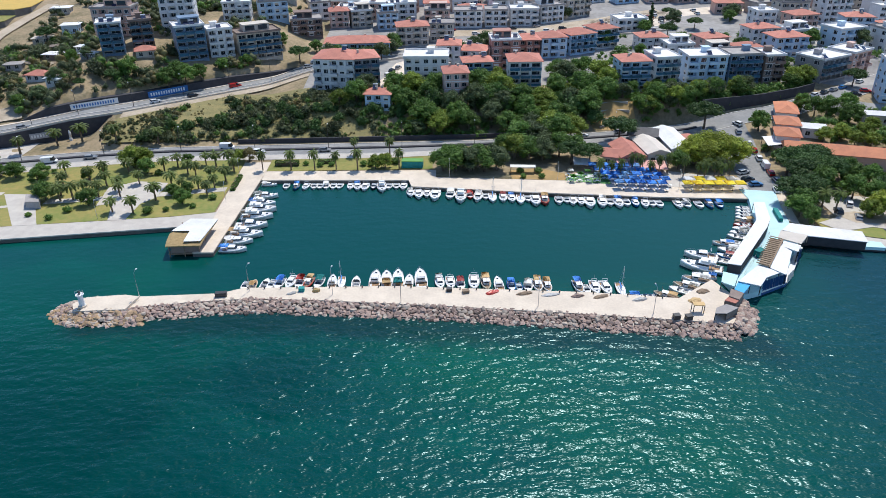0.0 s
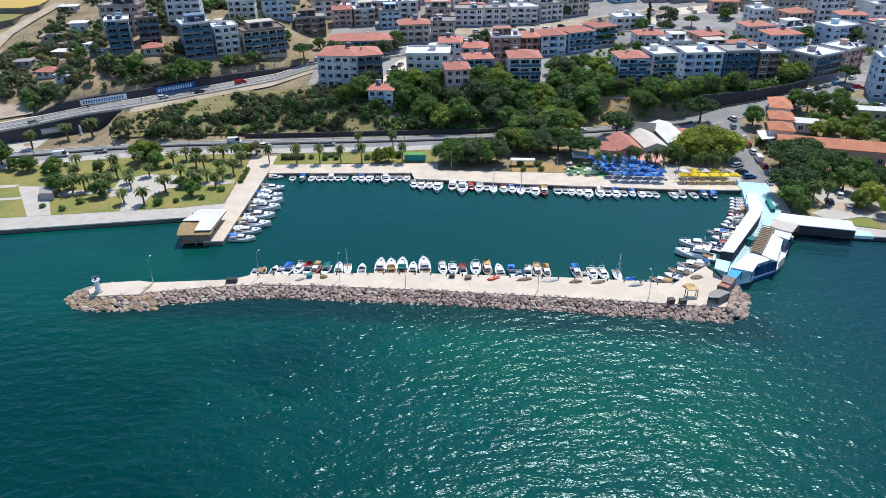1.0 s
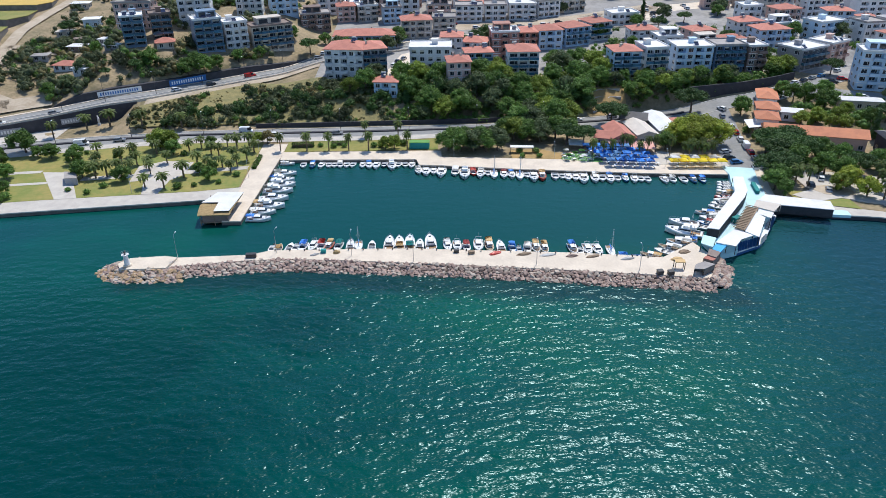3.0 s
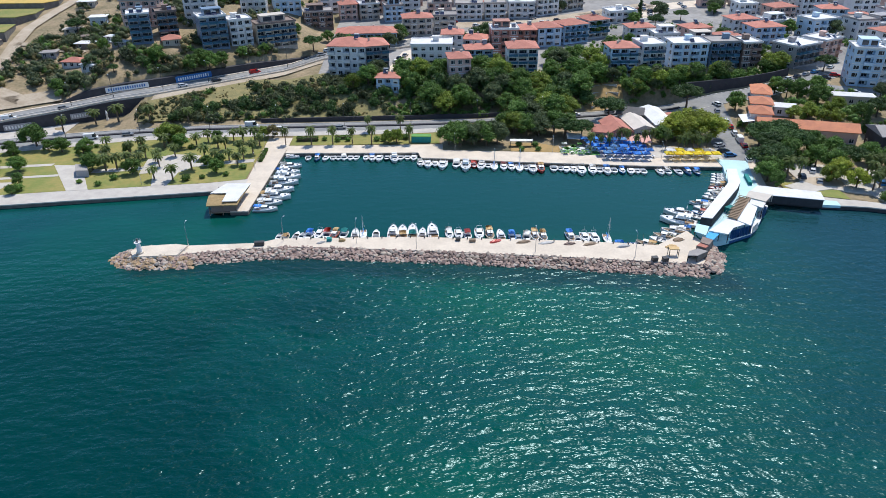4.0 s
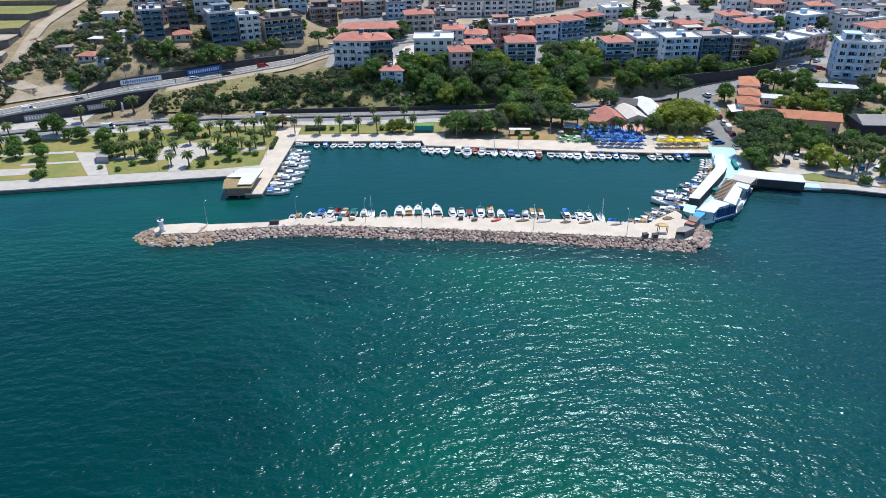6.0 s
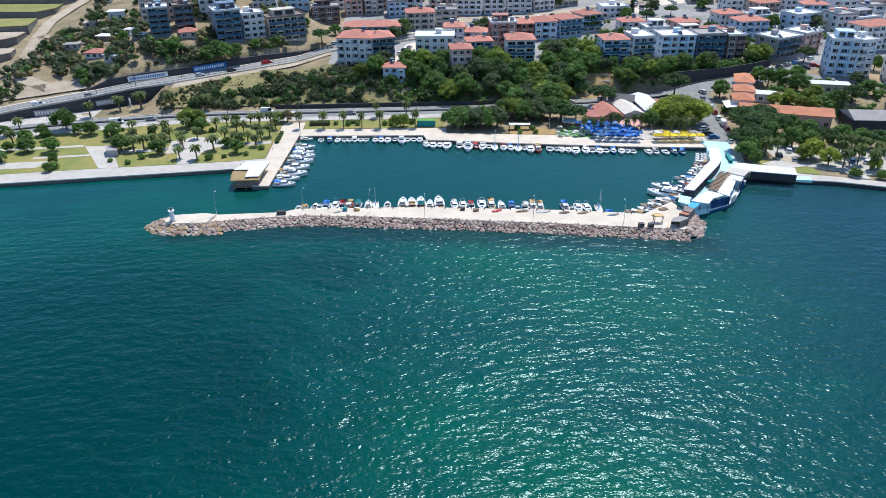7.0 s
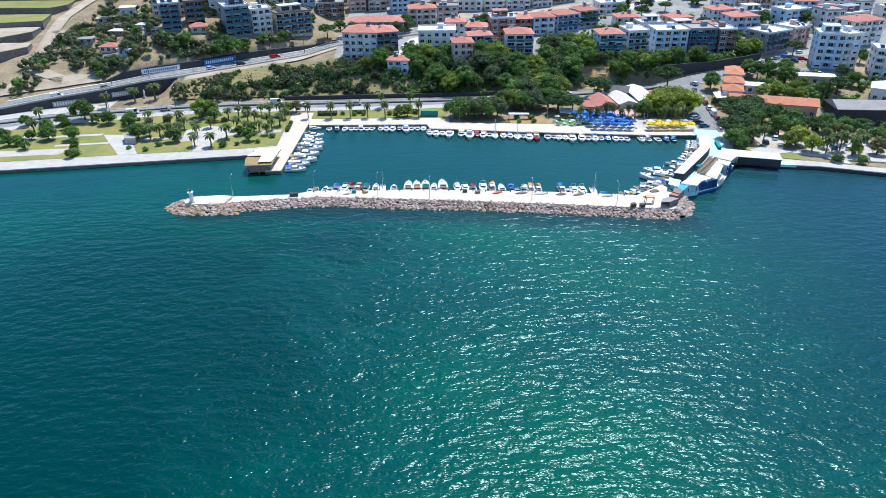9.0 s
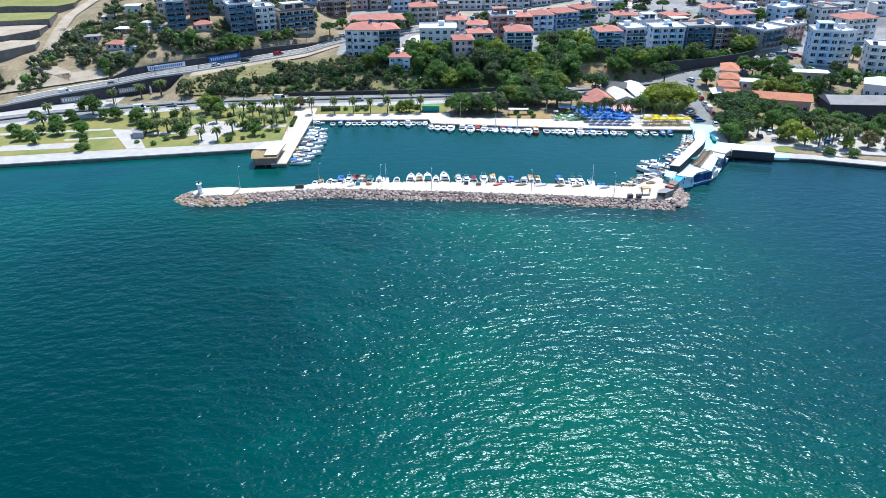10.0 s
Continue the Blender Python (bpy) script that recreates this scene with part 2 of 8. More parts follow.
M["canvas_blue"] = mk("blue_canvas", (0.09, 0.29, 0.74), (0.06, 0.22, 0.62), 0.8, 0.85, bump=0.02, vary=0.2)
M["canvas_teal"] = mk("teal_canvas", (0.03, 0.25, 0.24), (0.02, 0.18, 0.18), 0.8, 0.85, bump=0.02, vary=0.2)
M["canvas_tan"] = mk("tan_canvas", (0.55, 0.38, 0.18), (0.44, 0.3, 0.14), 0.8, 0.85, bump=0.02, vary=0.2)
M["canvas_white"] = mk("white_canvas", (0.75, 0.74, 0.71), (0.63, 0.62, 0.6), 0.8, 0.85, bump=0.02, vary=0.08)
M["canvas_yellow"] = mk("yellow_canvas", (0.85, 0.70, 0.03), (0.74, 0.58, 0.03), 0.6, 0.85, bump=0.02, vary=0.08)
M["aqua"] = mk("aqua_painted_concrete", (0.52, 0.72, 0.74), (0.44, 0.63, 0.67), 0.35, 0.8, vary=0.05)
M["bluesheet"] = mk("blue_sheeting", (0.02, 0.10, 0.30), (0.02, 0.07, 0.2), 0.8, 0.5, bump=0.03)
M["cyansheet"] = mk("bright_blue_sheeting", (0.05, 0.38, 0.72), (0.04, 0.3, 0.6), 0.8, 0.6, bump=0.03)
M["thatch"] = mk("reed_thatch", (0.42, 0.30, 0.14), (0.28, 0.2, 0.09), 1.2, 0.95, bump=0.08, bscale=9)
M["wood"] = mk("weathered_wood", (0.28, 0.2, 0.13), (0.18, 0.13, 0.09), 1.2, 0.85)
M["bark"] = mk("tree_bark", (0.14, 0.10, 0.07), (0.08, 0.06, 0.045), 1.5, 0.95, bump=0.04)
M["palmbark"] = mk("palm_trunk_bark", (0.22, 0.16, 0.10), (0.12, 0.09, 0.06), 2.5, 0.95, bump=0.06)
M["leaf"] = mk_leaf("broad_leaves", (0.135, 0.225, 0.042), (0.082, 0.155, 0.03))
M["leaf_light"] = mk_leaf("light_leaves", (0.25, 0.31, 0.042), (0.16, 0.22, 0.033))
M["leaf_dark"] = mk_leaf("dark_pine_needles", (0.075, 0.135, 0.034), (0.048, 0.095, 0.026))
M["leaf_lime"] = mk_leaf("lime_leaves", (0.33, 0.36, 0.04), (0.21, 0.26, 0.034))
M["leaf_olive"] = mk_leaf("olive_scrub", (0.135, 0.175, 0.072), (0.085, 0.12, 0.05))
M["leaf_scrub"] = mk_leaf("grey_scrub", (0.098, 0.118, 0.05), (0.055, 0.072, 0.032))
M["leaf_rust"] = mk_leaf("dry_leaves", (0.25, 0.21, 0.085), (0.17, 0.15, 0.06))
M["palmleaf"] = mk_leaf("palm_fronds", (0.14, 0.18, 0.045), (0.10, 0.14, 0.035))
M["tyre"] = mk("tyre_rubber", (0.02, 0.02, 0.02), (0.03, 0.03, 0.03), 4, 0.8)
M["carwhite"] = mk("white_car_paint", (0.75, 0.75, 0.75), (0.7, 0.7, 0.7), 1, 0.25, vary=0.1)
M["carsilver"] = mk("silver_car_paint", (0.42, 0.43, 0.44), (0.38, 0.38, 0.4), 1, 0.25, metal=0.4, vary=0.2)
M["cardark"] = mk("dark_car_paint", (0.03, 0.035, 0.045), (0.025, 0.03, 0.035), 1, 0.2, vary=0.4)
M["carred"] = mk("red_car_paint", (0.42, 0.02, 0.02), (0.36, 0.02, 0.02), 1, 0.25, vary=0.2)
M["lamp"] = mk("lamp_lens", (0.8, 0.75, 0.7), (0.7, 0.65, 0.6), 2, 0.2)
M["banner_blue"] = mk("blue_banner", (0.04, 0.16, 0.42), (0.03, 0.12, 0.34), 0.5, 0.7, vary=0)
M["solar"] = mk("solar_panel_glass", (0.02, 0.03, 0.07), (0.015, 0.02, 0.05), 1, 0.1)


# ---- helpers for building ----
def box(bm, x0, x1, y0, y1, z0, z1, mi=0):
    v = [bm.verts.new(c) for c in ((x0, y0, z0), (x1, y0, z0), (x1, y1, z0), (x0, y1, z0), (x0, y0, z1), (x1, y0, z1), (x1, y1, z1), (x0, y1, z1))]
    for q in ((3, 2, 1, 0), (4, 5, 6, 7), (0, 1, 5, 4), (1, 2, 6, 5), (2, 3, 7, 6), (3, 0, 4, 7)):
        bm.faces.new([v[i] for i in q]).material_index = mi
    return v


def quad(bm, pts, mi=0):
    bm.faces.new([bm.verts.new(p) for p in pts]).material_index = mi


def prism(bm, pts, z0, z1, mi=0):
    """An upright block over a polygon, given counterclockwise."""
    lo, hi = [bm.verts.new((x, y, z0)) for x, y in pts], [bm.verts.new((x, y, z1)) for x, y in pts]
    bm.faces.new(hi).material_index = mi
    bm.faces.new(lo[::-1]).material_index = mi
    for i in range(len(pts)):
        j = (i + 1) % len(pts)
        bm.faces.new((lo[i], lo[j], hi[j], hi[i])).material_index = mi


def tube(bm, x, y, z0, z1, r0, r1, n=8, mi=0, x1=None, y1=None):
    x1, y1 = x if x1 is None else x1, y if y1 is None else y1
    a = [bm.verts.new((x + r0 * math.cos(k * math.tau / n), y + r0 * math.sin(k * math.tau / n), z0)) for k in range(n)]
    b = [bm.verts.new((x1 + r1 * math.cos(k * math.tau / n), y1 + r1 * math.sin(k * math.tau / n), z1)) for k in range(n)]
    for k in range(n):
        bm.faces.new((a[k], a[(k + 1) % n], b[(k + 1) % n], b[k])).material_index = mi
    bm.faces.new(b).material_index = mi
    bm.faces.new(a[::-1]).material_index = mi


def mesh_of(name, bm, *mats):
    me = bpy.data.meshes.new(name)
    bm.normal_update()
    bm.to_mesh(me)
    bm.free()
    for m in mats:
        me.materials.append(m)
    return me


def part(name, bm, material, parent=None, label="", m=None):
    """One mesh object under a thing or under a part. bm: a bmesh, or a mesh that is shared."""
    if isinstance(bm, bmesh.types.BMesh):
        bm = mesh_of(name, bm, *(material if isinstance(material, tuple) else (material,)))
    ob = new(name, bm)
    if parent:
        ob.parent = parent
    if m is not None:
        ob.matrix_basis = m
    return tagged(ob, label)


def thing(name, x, y, z, turn, label, category, group=""):
    ob = new(name)
    ob.empty_display_size = 0.3
    ob.matrix_basis = pose(x, y, z, 0, 0, turn)
    return tagged(ob, label, category, group)


def structure(name, bm, material, label, category="", kind="structure"):
    return tagged(part(name, bm, material), label, category or name.split("_")[0], "", kind)


MESHES = {}


def shared(key, make):
    if key not in MESHES:
        MESHES[key] = make()
    return MESHES[key]



# ---- shape of the land ----
def ramp(v, a, b):
    u = min(1.0, max(0.0, (v - a) / (b - a)))
    return u * u * (3 - 2 * u)


def road_far(x):
    """Landward kerb of the coast road."""
    return float(np.interp(x, (-260, -167, -149, -130, -109, -82, 21, 66, 105, 125, 140, 160, 180, 230), (-36, 2.5, 9.5, 14.5, 18.2, 21.5, 24, 31, 40, 45, 51, 62, 76, 112)))


def road_near(x):
    return float(np.interp(x, (-260, -162, -145, -124, -106, -80, -54, -7, 60, 105, 125, 140, 160, 180, 230), (-48, -7.0, 0.5, 5.0, 10, 13.5, 13.5, 14, 20, 29, 33, 39, 49, 62, 98)))


def bank_y(x):
    """Seaward edge of the upper road."""
    return float(np.interp(x, (-260, -170, -153, -135, -122, -106, -90, -73, -54, -40, 0, 60, 120), (-30, 8.5, 18, 25, 32, 40.5, 52, 64.5, 78, 86, 104, 125, 140)))


def deck(x):
    """Height of the upper road, which falls to the west."""
    return 7.5 + 0.02 * max(0.0, x + 60) - 0.075 * max(0.0, -118 - x)


def shore(x):
    """Where the land ends under the quays."""
    return float(np.interp(x, (-300, -105, -54, -50, 93, 95.5, 111, 123, 140, 330), (-62, -37, -31, 0, -14, -40, -47.8, -51.9, -58.0, -121)))


def terrain(x, y):
    if y < shore(x):
        return -4.0
    far = road_far(x)
    low = 1.1 + 0.7 * ramp(y, road_near(x) - 6, road_near(x))
    if x > 90:
        low += 3.2 * ramp(x, 90, 120) * ramp(y, -15, 30) + 2.6 * ramp(x, 115, 160) * ramp(y, 18, 48)
    # middle and right: wooded bank, then the town rising slowly
    right = ramp(x, 55, 95)
    top = 8.6 + 0.055 * max(0.0, y - 55)
    mid = low + (top - low) * ramp(y, far + 1.5, far + 22 - 14 * right)
    # left: scrub bank up to the upper road, wall, hillside
    b = bank_y(x)
    top_z = deck(x)
    if y < far + 1:
        left = low
    elif y < b:
        left = low + (top_z - low) * min(1.0, (y - far - 1) / max(0.5, b - far - 1)) ** 0.9 * ramp(x, -115, -106)
    elif y < b + 14.5:
        left = top_z
    else:
        s = y - b - 14.5
        hill = 0.24 + 0.10 * ramp(x, -150, -125)
        left = top_z + 2.6 * ramp(s, 0.0, 1.2) * ramp(x, -140, -128) + (hill * min(s, 26) + 0.12 * max(0.0, s - 26)) * (1 - ramp(x, -75, -40)) + 0.05 * s * ramp(x, -75, -40)
    k = ramp(x, -62, -40)
    return left * (1 - k) + mid * k


# ---- ground, sea, roads, quays ----
def sheet(name, xs, ys, height, material, label):
    """A sheet over a grid of places, one mesh."""
    verts = [(x, y, height(x, y)) for y in ys for x in xs]
    n = len(xs)
    faces = [(j * n + i, j * n + i + 1, (j + 1) * n + i + 1, (j + 1) * n + i) for j in range(len(ys) - 1) for i in range(n - 1)]
    me = bpy.data.meshes.new(name)
    me.from_pydata(verts, [], faces)
    me.materials.append(material)
    me.shade_smooth()
    return tagged(new(name, me), label, name, "", "structure")


def lumps(x, y):
    if x < -108 and bank_y(x) <= y < bank_y(x) + 2.5:
        return 1.5
    if -142 < x < -46 and bank_y(x) + 12.5 < y < bank_y(x) + 17.0:
        return deck(x) - 0.05
    return terrain(x, y) + (0.5 * (1 - ramp(x, -60, -45)) * noise.noise((x * 0.12, y * 0.12, 0)) * ramp(y, road_far(x) + 1, road_far(x) + 6) if bank_y(x) - 1 > y or y > bank_y(x) + 16 else 0.0) - 0.03


far_out = [300, 360, 450, 600, 900, 1500, 3000]
ground = sheet("ground", [-v for v in far_out[::-1]] + list(np.arange(-210, 281, 2.0)) + far_out, list(np.arange(-90, 261, 2.0)) + far_out, lumps, M["earth"], "dry ochre earth and scrub rising from the shore to the town")
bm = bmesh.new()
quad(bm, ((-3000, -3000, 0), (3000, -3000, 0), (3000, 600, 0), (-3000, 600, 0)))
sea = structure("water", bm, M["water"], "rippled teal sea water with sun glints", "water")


def ribbon(name, xs, near, far, material, label, lift=0.05, steps=4, category="road", level=None):
    """A strip of paving that follows the ground between two kerb lines."""
    bm = bmesh.new()
    rows = []
    for x in xs:
        a, b = near(x), far(x)
        rows.append([bm.verts.new((x, a + (b - a) * k / steps, (level or terrain)(x, a + (b - a) * k / steps) + lift)) for k in range(steps + 1)])
    for r, s in zip(rows, rows[1:]):
        for k in range(steps):
            bm.faces.new((r[k], s[k], s[k + 1], r[k + 1]))
    return structure(name, bm, material, label, category)


def step_strip(name, xs, line, width, height, material, label, category="kerb"):
    """A raised strip, such as a kerb, along a line on the ground."""
    bm = bmesh.new()
    rows = []
    for x in xs:
        y = line(x)
        z = terrain(x, y)
        rows.append([bm.verts.new(p) for p in ((x, y, z - 0.3), (x, y, z + height), (x, y + width, z + height), (x, y + width, z - 0.3))])
    for r, s in zip(rows, rows[1:]):
        for k in range(3):
            bm.faces.new((r[k + 1], r[k], s[k], s[k + 1]))
    for r in (rows[0], rows[-1]):
        bm.faces.new(r)
    return structure(name, bm, material, label, category)


coast_x = list(np.arange(-200, 231, 3.0))
ribbon("road_coast", coast_x, lambda x: road_near(x), lambda x: road_far(x), M["asphalt"], "grey dual carriageway along the shore", 0.07)
for k, off in enumerate((0.0, 1.0)):
    step_strip("kerb", coast_x, (lambda x: road_near(x) - 0.3) if not k else (lambda x: road_far(x)), 0.35, 0.2, M["kerb"], "pale concrete kerb beside the coast road")
mid_line = lambda x: road_near(x) * 0.47 + road_far(x) * 0.53
step_strip("median", list(np.arange(-200, 100, 3.0)), lambda x: mid_line(x) - 0.6, 1.2, 0.45, M["dark_or_shaded_stone"], "dark planted median of the coast road", "median")
ribbon("pavement_coast", list(np.arange(-200, 100, 3.0)), lambda x: road_near(x) - 3.2, lambda x: road_near(x) - 0.3, M["paving"], "pale paved footway beside the coast road", 0.16, 2, "pavement")
upper_x = list(np.arange(-170, 120, 3.0))
ribbon("road_upper", upper_x, lambda x: bank_y(x) + 0.6, lambda x: bank_y(x) + 13.0, M["asphalt"], "wide grey upper road on its embankment", 0.1, 4)
ribbon("pavement_upper", upper_x, lambda x: bank_y(x) + 13.0, lambda x: bank_y(x) + 14.6, M["concrete"], "pale footway at the foot of the wall", 0.22, 1, "pavement")
ribbon("pavement_wall", list(np.arange(-200, -126, 3.0)), lambda x: road_far(x) + 0.4, lambda x: max(bank_y(x) - 0.55, road_far(x) + 0.6), M["paving"], "worn footway under the retaining wall", 0.12, 2, "pavement")
ribbon("grass_bank", list(np.arange(-105, -9, 3.0)), lambda x: road_far(x) + 4.5, lambda x: max(road_far(x) + 5.0, min(bank_y(x) - 4.0, 64)), M["drygrass"], "dry yellow-green grass on the slope below the upper road", 0.42, 10, "grass")
ribbon("verge_bank", list(np.arange(-104, -42, 3.0)), lambda x: bank_y(x) - 4.5, lambda x: bank_y(x) - 0.1, M["dirt"], "pale dusty verge below the parapet", 0.3, 2, "verge")
step_strip("barrier", upper_x, lambda x: bank_y(x) + 0.1, 0.45, 0.85, M["concrete"], "pale concrete parapet of the upper road", "parapet")
step_strip("median_upper", upper_x, lambda x: bank_y(x) + 6.4, 0.5, 0.3, M["kerb"], "low pale median of the upper road", "median")


def wall_along(name, xs, line, z0, z1, thick, material, label):
    bm = bmesh.new()
    rows = []
    for x in xs:
        y = line(x)
        rows.append([bm.verts.new(p) for p in ((x, y, z0(x)), (x, y, z1(x)), (x, y + thick, z1(x)), (x, y + thick, z0(x)))])
    for r, s in zip(rows, rows[1:]):
        for k in range(3):
            bm.faces.new((r[k + 1], r[k], s[k], s[k + 1]))
    for r in (rows[0], rows[-1]):
        bm.faces.new(r)
    return structure(name, bm, material, label, "wall")


wall_along("wall_embankment", list(np.arange(-200, -106, 3.0)), lambda x: bank_y(x) - 0.5, lambda x: 0.5, lambda x: deck(x) + 0.2, 0.6, M["dark_or_shaded_stone"], "tall dark stone retaining wall under the upper road")
wall_along("wall_hillside", list(np.arange(-138, -50, 3.0)), lambda x: bank_y(x) + 14.6, lambda x: 4.5, lambda x: deck(x) + 3.0 * ramp(x, -142, -128) - 1.5 * ramp(x, -80, -50), 2.9, M["dark_or_shaded_stone"], "dark retaining wall at the foot of the hillside")
# the street wall's shade is put into its near-black colour
wall_along("wall_street", list(np.arange(101, 150, 3.0)), lambda x: road_far(x) + 2.5, lambda x: 1.5, lambda x: terrain(x, road_far(x) + 12) + 0.9, 0.6, M["dark_or_shaded_stone"], "stone retaining wall behind the coast road, darkened for its shade")
wall_along("wall_bank", list(np.arange(-60, 60, 3.0)), lambda x: road_far(x) + 2.2, lambda x: 1.0, lambda x: 3.4, 0.5, M["dark_or_shaded_stone"], "low dark wall at the foot of the wooded bank")


def slab(name, pts, z0, z1, material, label, category="", face=None):
    """A paved block; with face, its sides below the coping are of that material."""
    if face:
        bm = bmesh.new()
        prism(bm, pts, z0, z1 - 0.304)
        # the quay's faces have their shade put into this darker colour
        structure("sea_wall", bm, face, "dark wall below the coping of the quay, shade included in its colour", "wall")
        z0 = z1 - 0.3
    bm = bmesh.new()
    prism(bm, pts, z0, z1)
    return structure(name, bm, material, label, category)


# quays round the basin
slab("quay_west", [(-53.6, -49.8), (-48.6, -49.8), (-46.2, -1.0), (-46.2, 15.0), (-54.4, 15.0)], -4, 1.2, M["concrete"], "pale concrete jetty with moored motor boats", "quay", M["seawall"])
slab("quay_north_west", [(-46.19, -5.4), (-2.2, -6.8), (-1.2, -11.6), (6, -12.5), (6, 0.5), (-46.19, 1.5)], -4, 1.16, M["concrete"], "pale concrete quay along the harbour basin", "quay", M["seawall"])
slab("quay_north_east", [(6.01, -12.5), (30.0, -16.6), (69.5, -21.7), (92.5, -23.6), (92.5, -17.5), (60, -13.0), (44, -9.0), (6.01, -5.0)], -4, 1.17, M["concrete"], "pale concrete quay in front of the cafes", "quay", M["seawall"])
slab("promenade_west", [(-330, -70.0), (-104.6, -41.2), (-62, -35.8), (-53.61, -34.8), (-53.61, -27.2), (-65.6, -29.7), (-108.4, -34.1), (-330, -63)], -4, 1.22, M["paving"], "pale paved promenade along the sea wall", "promenade", M["seawall"])
slab("promenade_east", [(94.7, -49.6), (98.1, -48.9), (109.5, -52.2), (121, -54.2), (137.3, -60.0), (330, -124), (330, -119.6), (140.0, -56.8), (123.0, -50.7), (111.3, -46.6), (99.5, -40.0)], -4, 1.25, M["paving"], "pale paved promenade with a sea wall darkened for shade", "promenade", M["dark_or_shaded_stone"])

# the breakwater: capping, then rocks
BW_IN = ((-60.0, -69.8), (-41.7, -69.0), (-37.2, -66.9), (-3.5, -67.2), (38.4, -71.0), (57.5, -74.0), (67.2, -66.6))
BW_OUT = ((-60.0, -74.2), (-49.2, -72.6), (-41.2, -71.7), (-33.0, -71.4), (-20.0, -72.4), (6.5, -75.4), (31.6, -78.7), (51.1, -81.5), (65.5, -83.8), (70.5, -76.5))
slab("breakwater_cap", list(BW_OUT) + list(BW_IN[::-1]), -4, 1.45, M["concrete"], "pale concrete quay top of the breakwater", "breakwater")
slab("breakwater_head", [(-70.5, -76.0), (-60.01, -75.6), (-58.8, -70.6), (-62.0, -69.8), (-70.0, -70.6), (-72.0, -73.2)], -4, 2.0, M["concrete"], "rough pale concrete head of the breakwater", "breakwater")
# the pier of the fishing boats
slab("pier_walk", [(92.51, -24.2), (86.5, -45.5), (70.0, -66.0), (71.2, -73.4), (76.4, -71.4), (86.4, -62.0), (94.2, -50.4), (95.6, -44.5), (97.4, -38.0), (98.8, -30.7), (101.8, -19.6), (92.51, -17.5)], -1.5, 1.38, M["aqua"], "pale aqua painted concrete pier", "pier")


# ---- buildings ----
def facade(bm, p, u, w, h, cols, rows, ww, wh, sill, storey, inset=0.18, deep=()):
    """A wall from p along u, w wide and h high, with real openings; the deep columns are recessed balconies. Returns the middles of the openings."""
    n = Vector((u.y, -u.x, 0))
    xs, zs, opens = [0.0], [-3.0], []
    gap = w / cols if cols else w
    for c in range(cols):
        half = gap * 0.43 if c in deep else ww / 2
        xs += [gap * (c + 0.5) - half, gap * (c + 0.5) + half]
    for r in range(rows):
        zs += [r * storey + sill, r * storey + sill + wh]
    xs.append(w)
    zs.append(h)
    grid = [[bm.verts.new(p + u * x + Vector((0, 0, z))) for x in xs] for z in zs]
    for j in range(len(zs) - 1):
        for i in range(len(xs) - 1):
            q = (grid[j][i], grid[j][i + 1], grid[j + 1][i + 1], grid[j + 1][i])
            if i % 2 and j % 2:
                far = 1.3 if (i - 1) // 2 in deep else inset
                back = [bm.verts.new(v.co - n * far) for v in q]
                for k in range(4):
                    bm.faces.new((q[k], q[(k + 1) % 4], back[(k + 1) % 4], back[k]))
                if far > inset:
                    bm.faces.new(back)
                opens.append((p + u * (xs[i] + xs[i + 1]) / 2 + Vector((0, 0, (zs[j] + zs[j + 1]) / 2)) - n * (far - 0.03), (i - 1) // 2, (j - 1) // 2))
            else:
                bm.faces.new(q)
    return opens


def window_mesh(ww, wh, glazed, style=0):
    """A frame round a dark pane, with a mullion, a half-drawn blind or one wide sash; it faces -y."""
    bm = bmesh.new()
    a, b, f = ww / 2, wh / 2, 0.09
    box(bm, -a, a, -0.09, 0.02, b - f, b)
    box(bm, -a, a, -0.09, 0.02, -b, -b + f)
    box(bm, -a, -a + f, -0.09, 0.02, -b + f, b - f)
    box(bm, a - f, a, -0.09, 0.02, -b + f, b - f)
    if style == 0:
        box(bm, -f / 2, f / 2, -0.07, 0.02, -b + f, b - f)
    elif style == 1:
        box(bm, -a + f, a - f, -0.06, -0.02, -b * 0.1, b - f, 2)
    else:
        box(bm, a * 0.3, a * 0.3 + f, -0.07, 0.02, -b + f, b - f)
    if glazed:
        quad(bm, ((-a, -0.01, -b), (a, -0.01, -b), (a, -0.01, b), (-a, -0.01, b)), 1)
    return mesh_of("window", bm, M["frame"], M["glass"], M["canvas_white"] if int(ww * 10) % 2 else M["cream"])


def pane_mesh(ww, wh):
    bm = bmesh.new()
    box(bm, -ww / 2 + 0.05, ww / 2 - 0.05, -0.03, 0.0, -wh / 2 + 0.05, wh / 2 - 0.05)
    return mesh_of("pane", bm, M["glass"])


def balcony_mesh(w, glazed):
    bm = bmesh.new()
    d = 1.3
    box(bm, -w / 2, w / 2, -d, 0.0, -0.16, 0.0, 0)
    rail = 1 if glazed else 0
    box(bm, -w / 2, w / 2, -d, -d + 0.08, 0.004, 0.95, rail)
    box(bm, -w / 2, -w / 2 + 0.08, -d + 0.08, 0.0, 0.004, 0.95, rail)
    box(bm, w / 2 - 0.08, w / 2, -d + 0.08, 0.0, 0.004, 0.95, rail)
    return bm


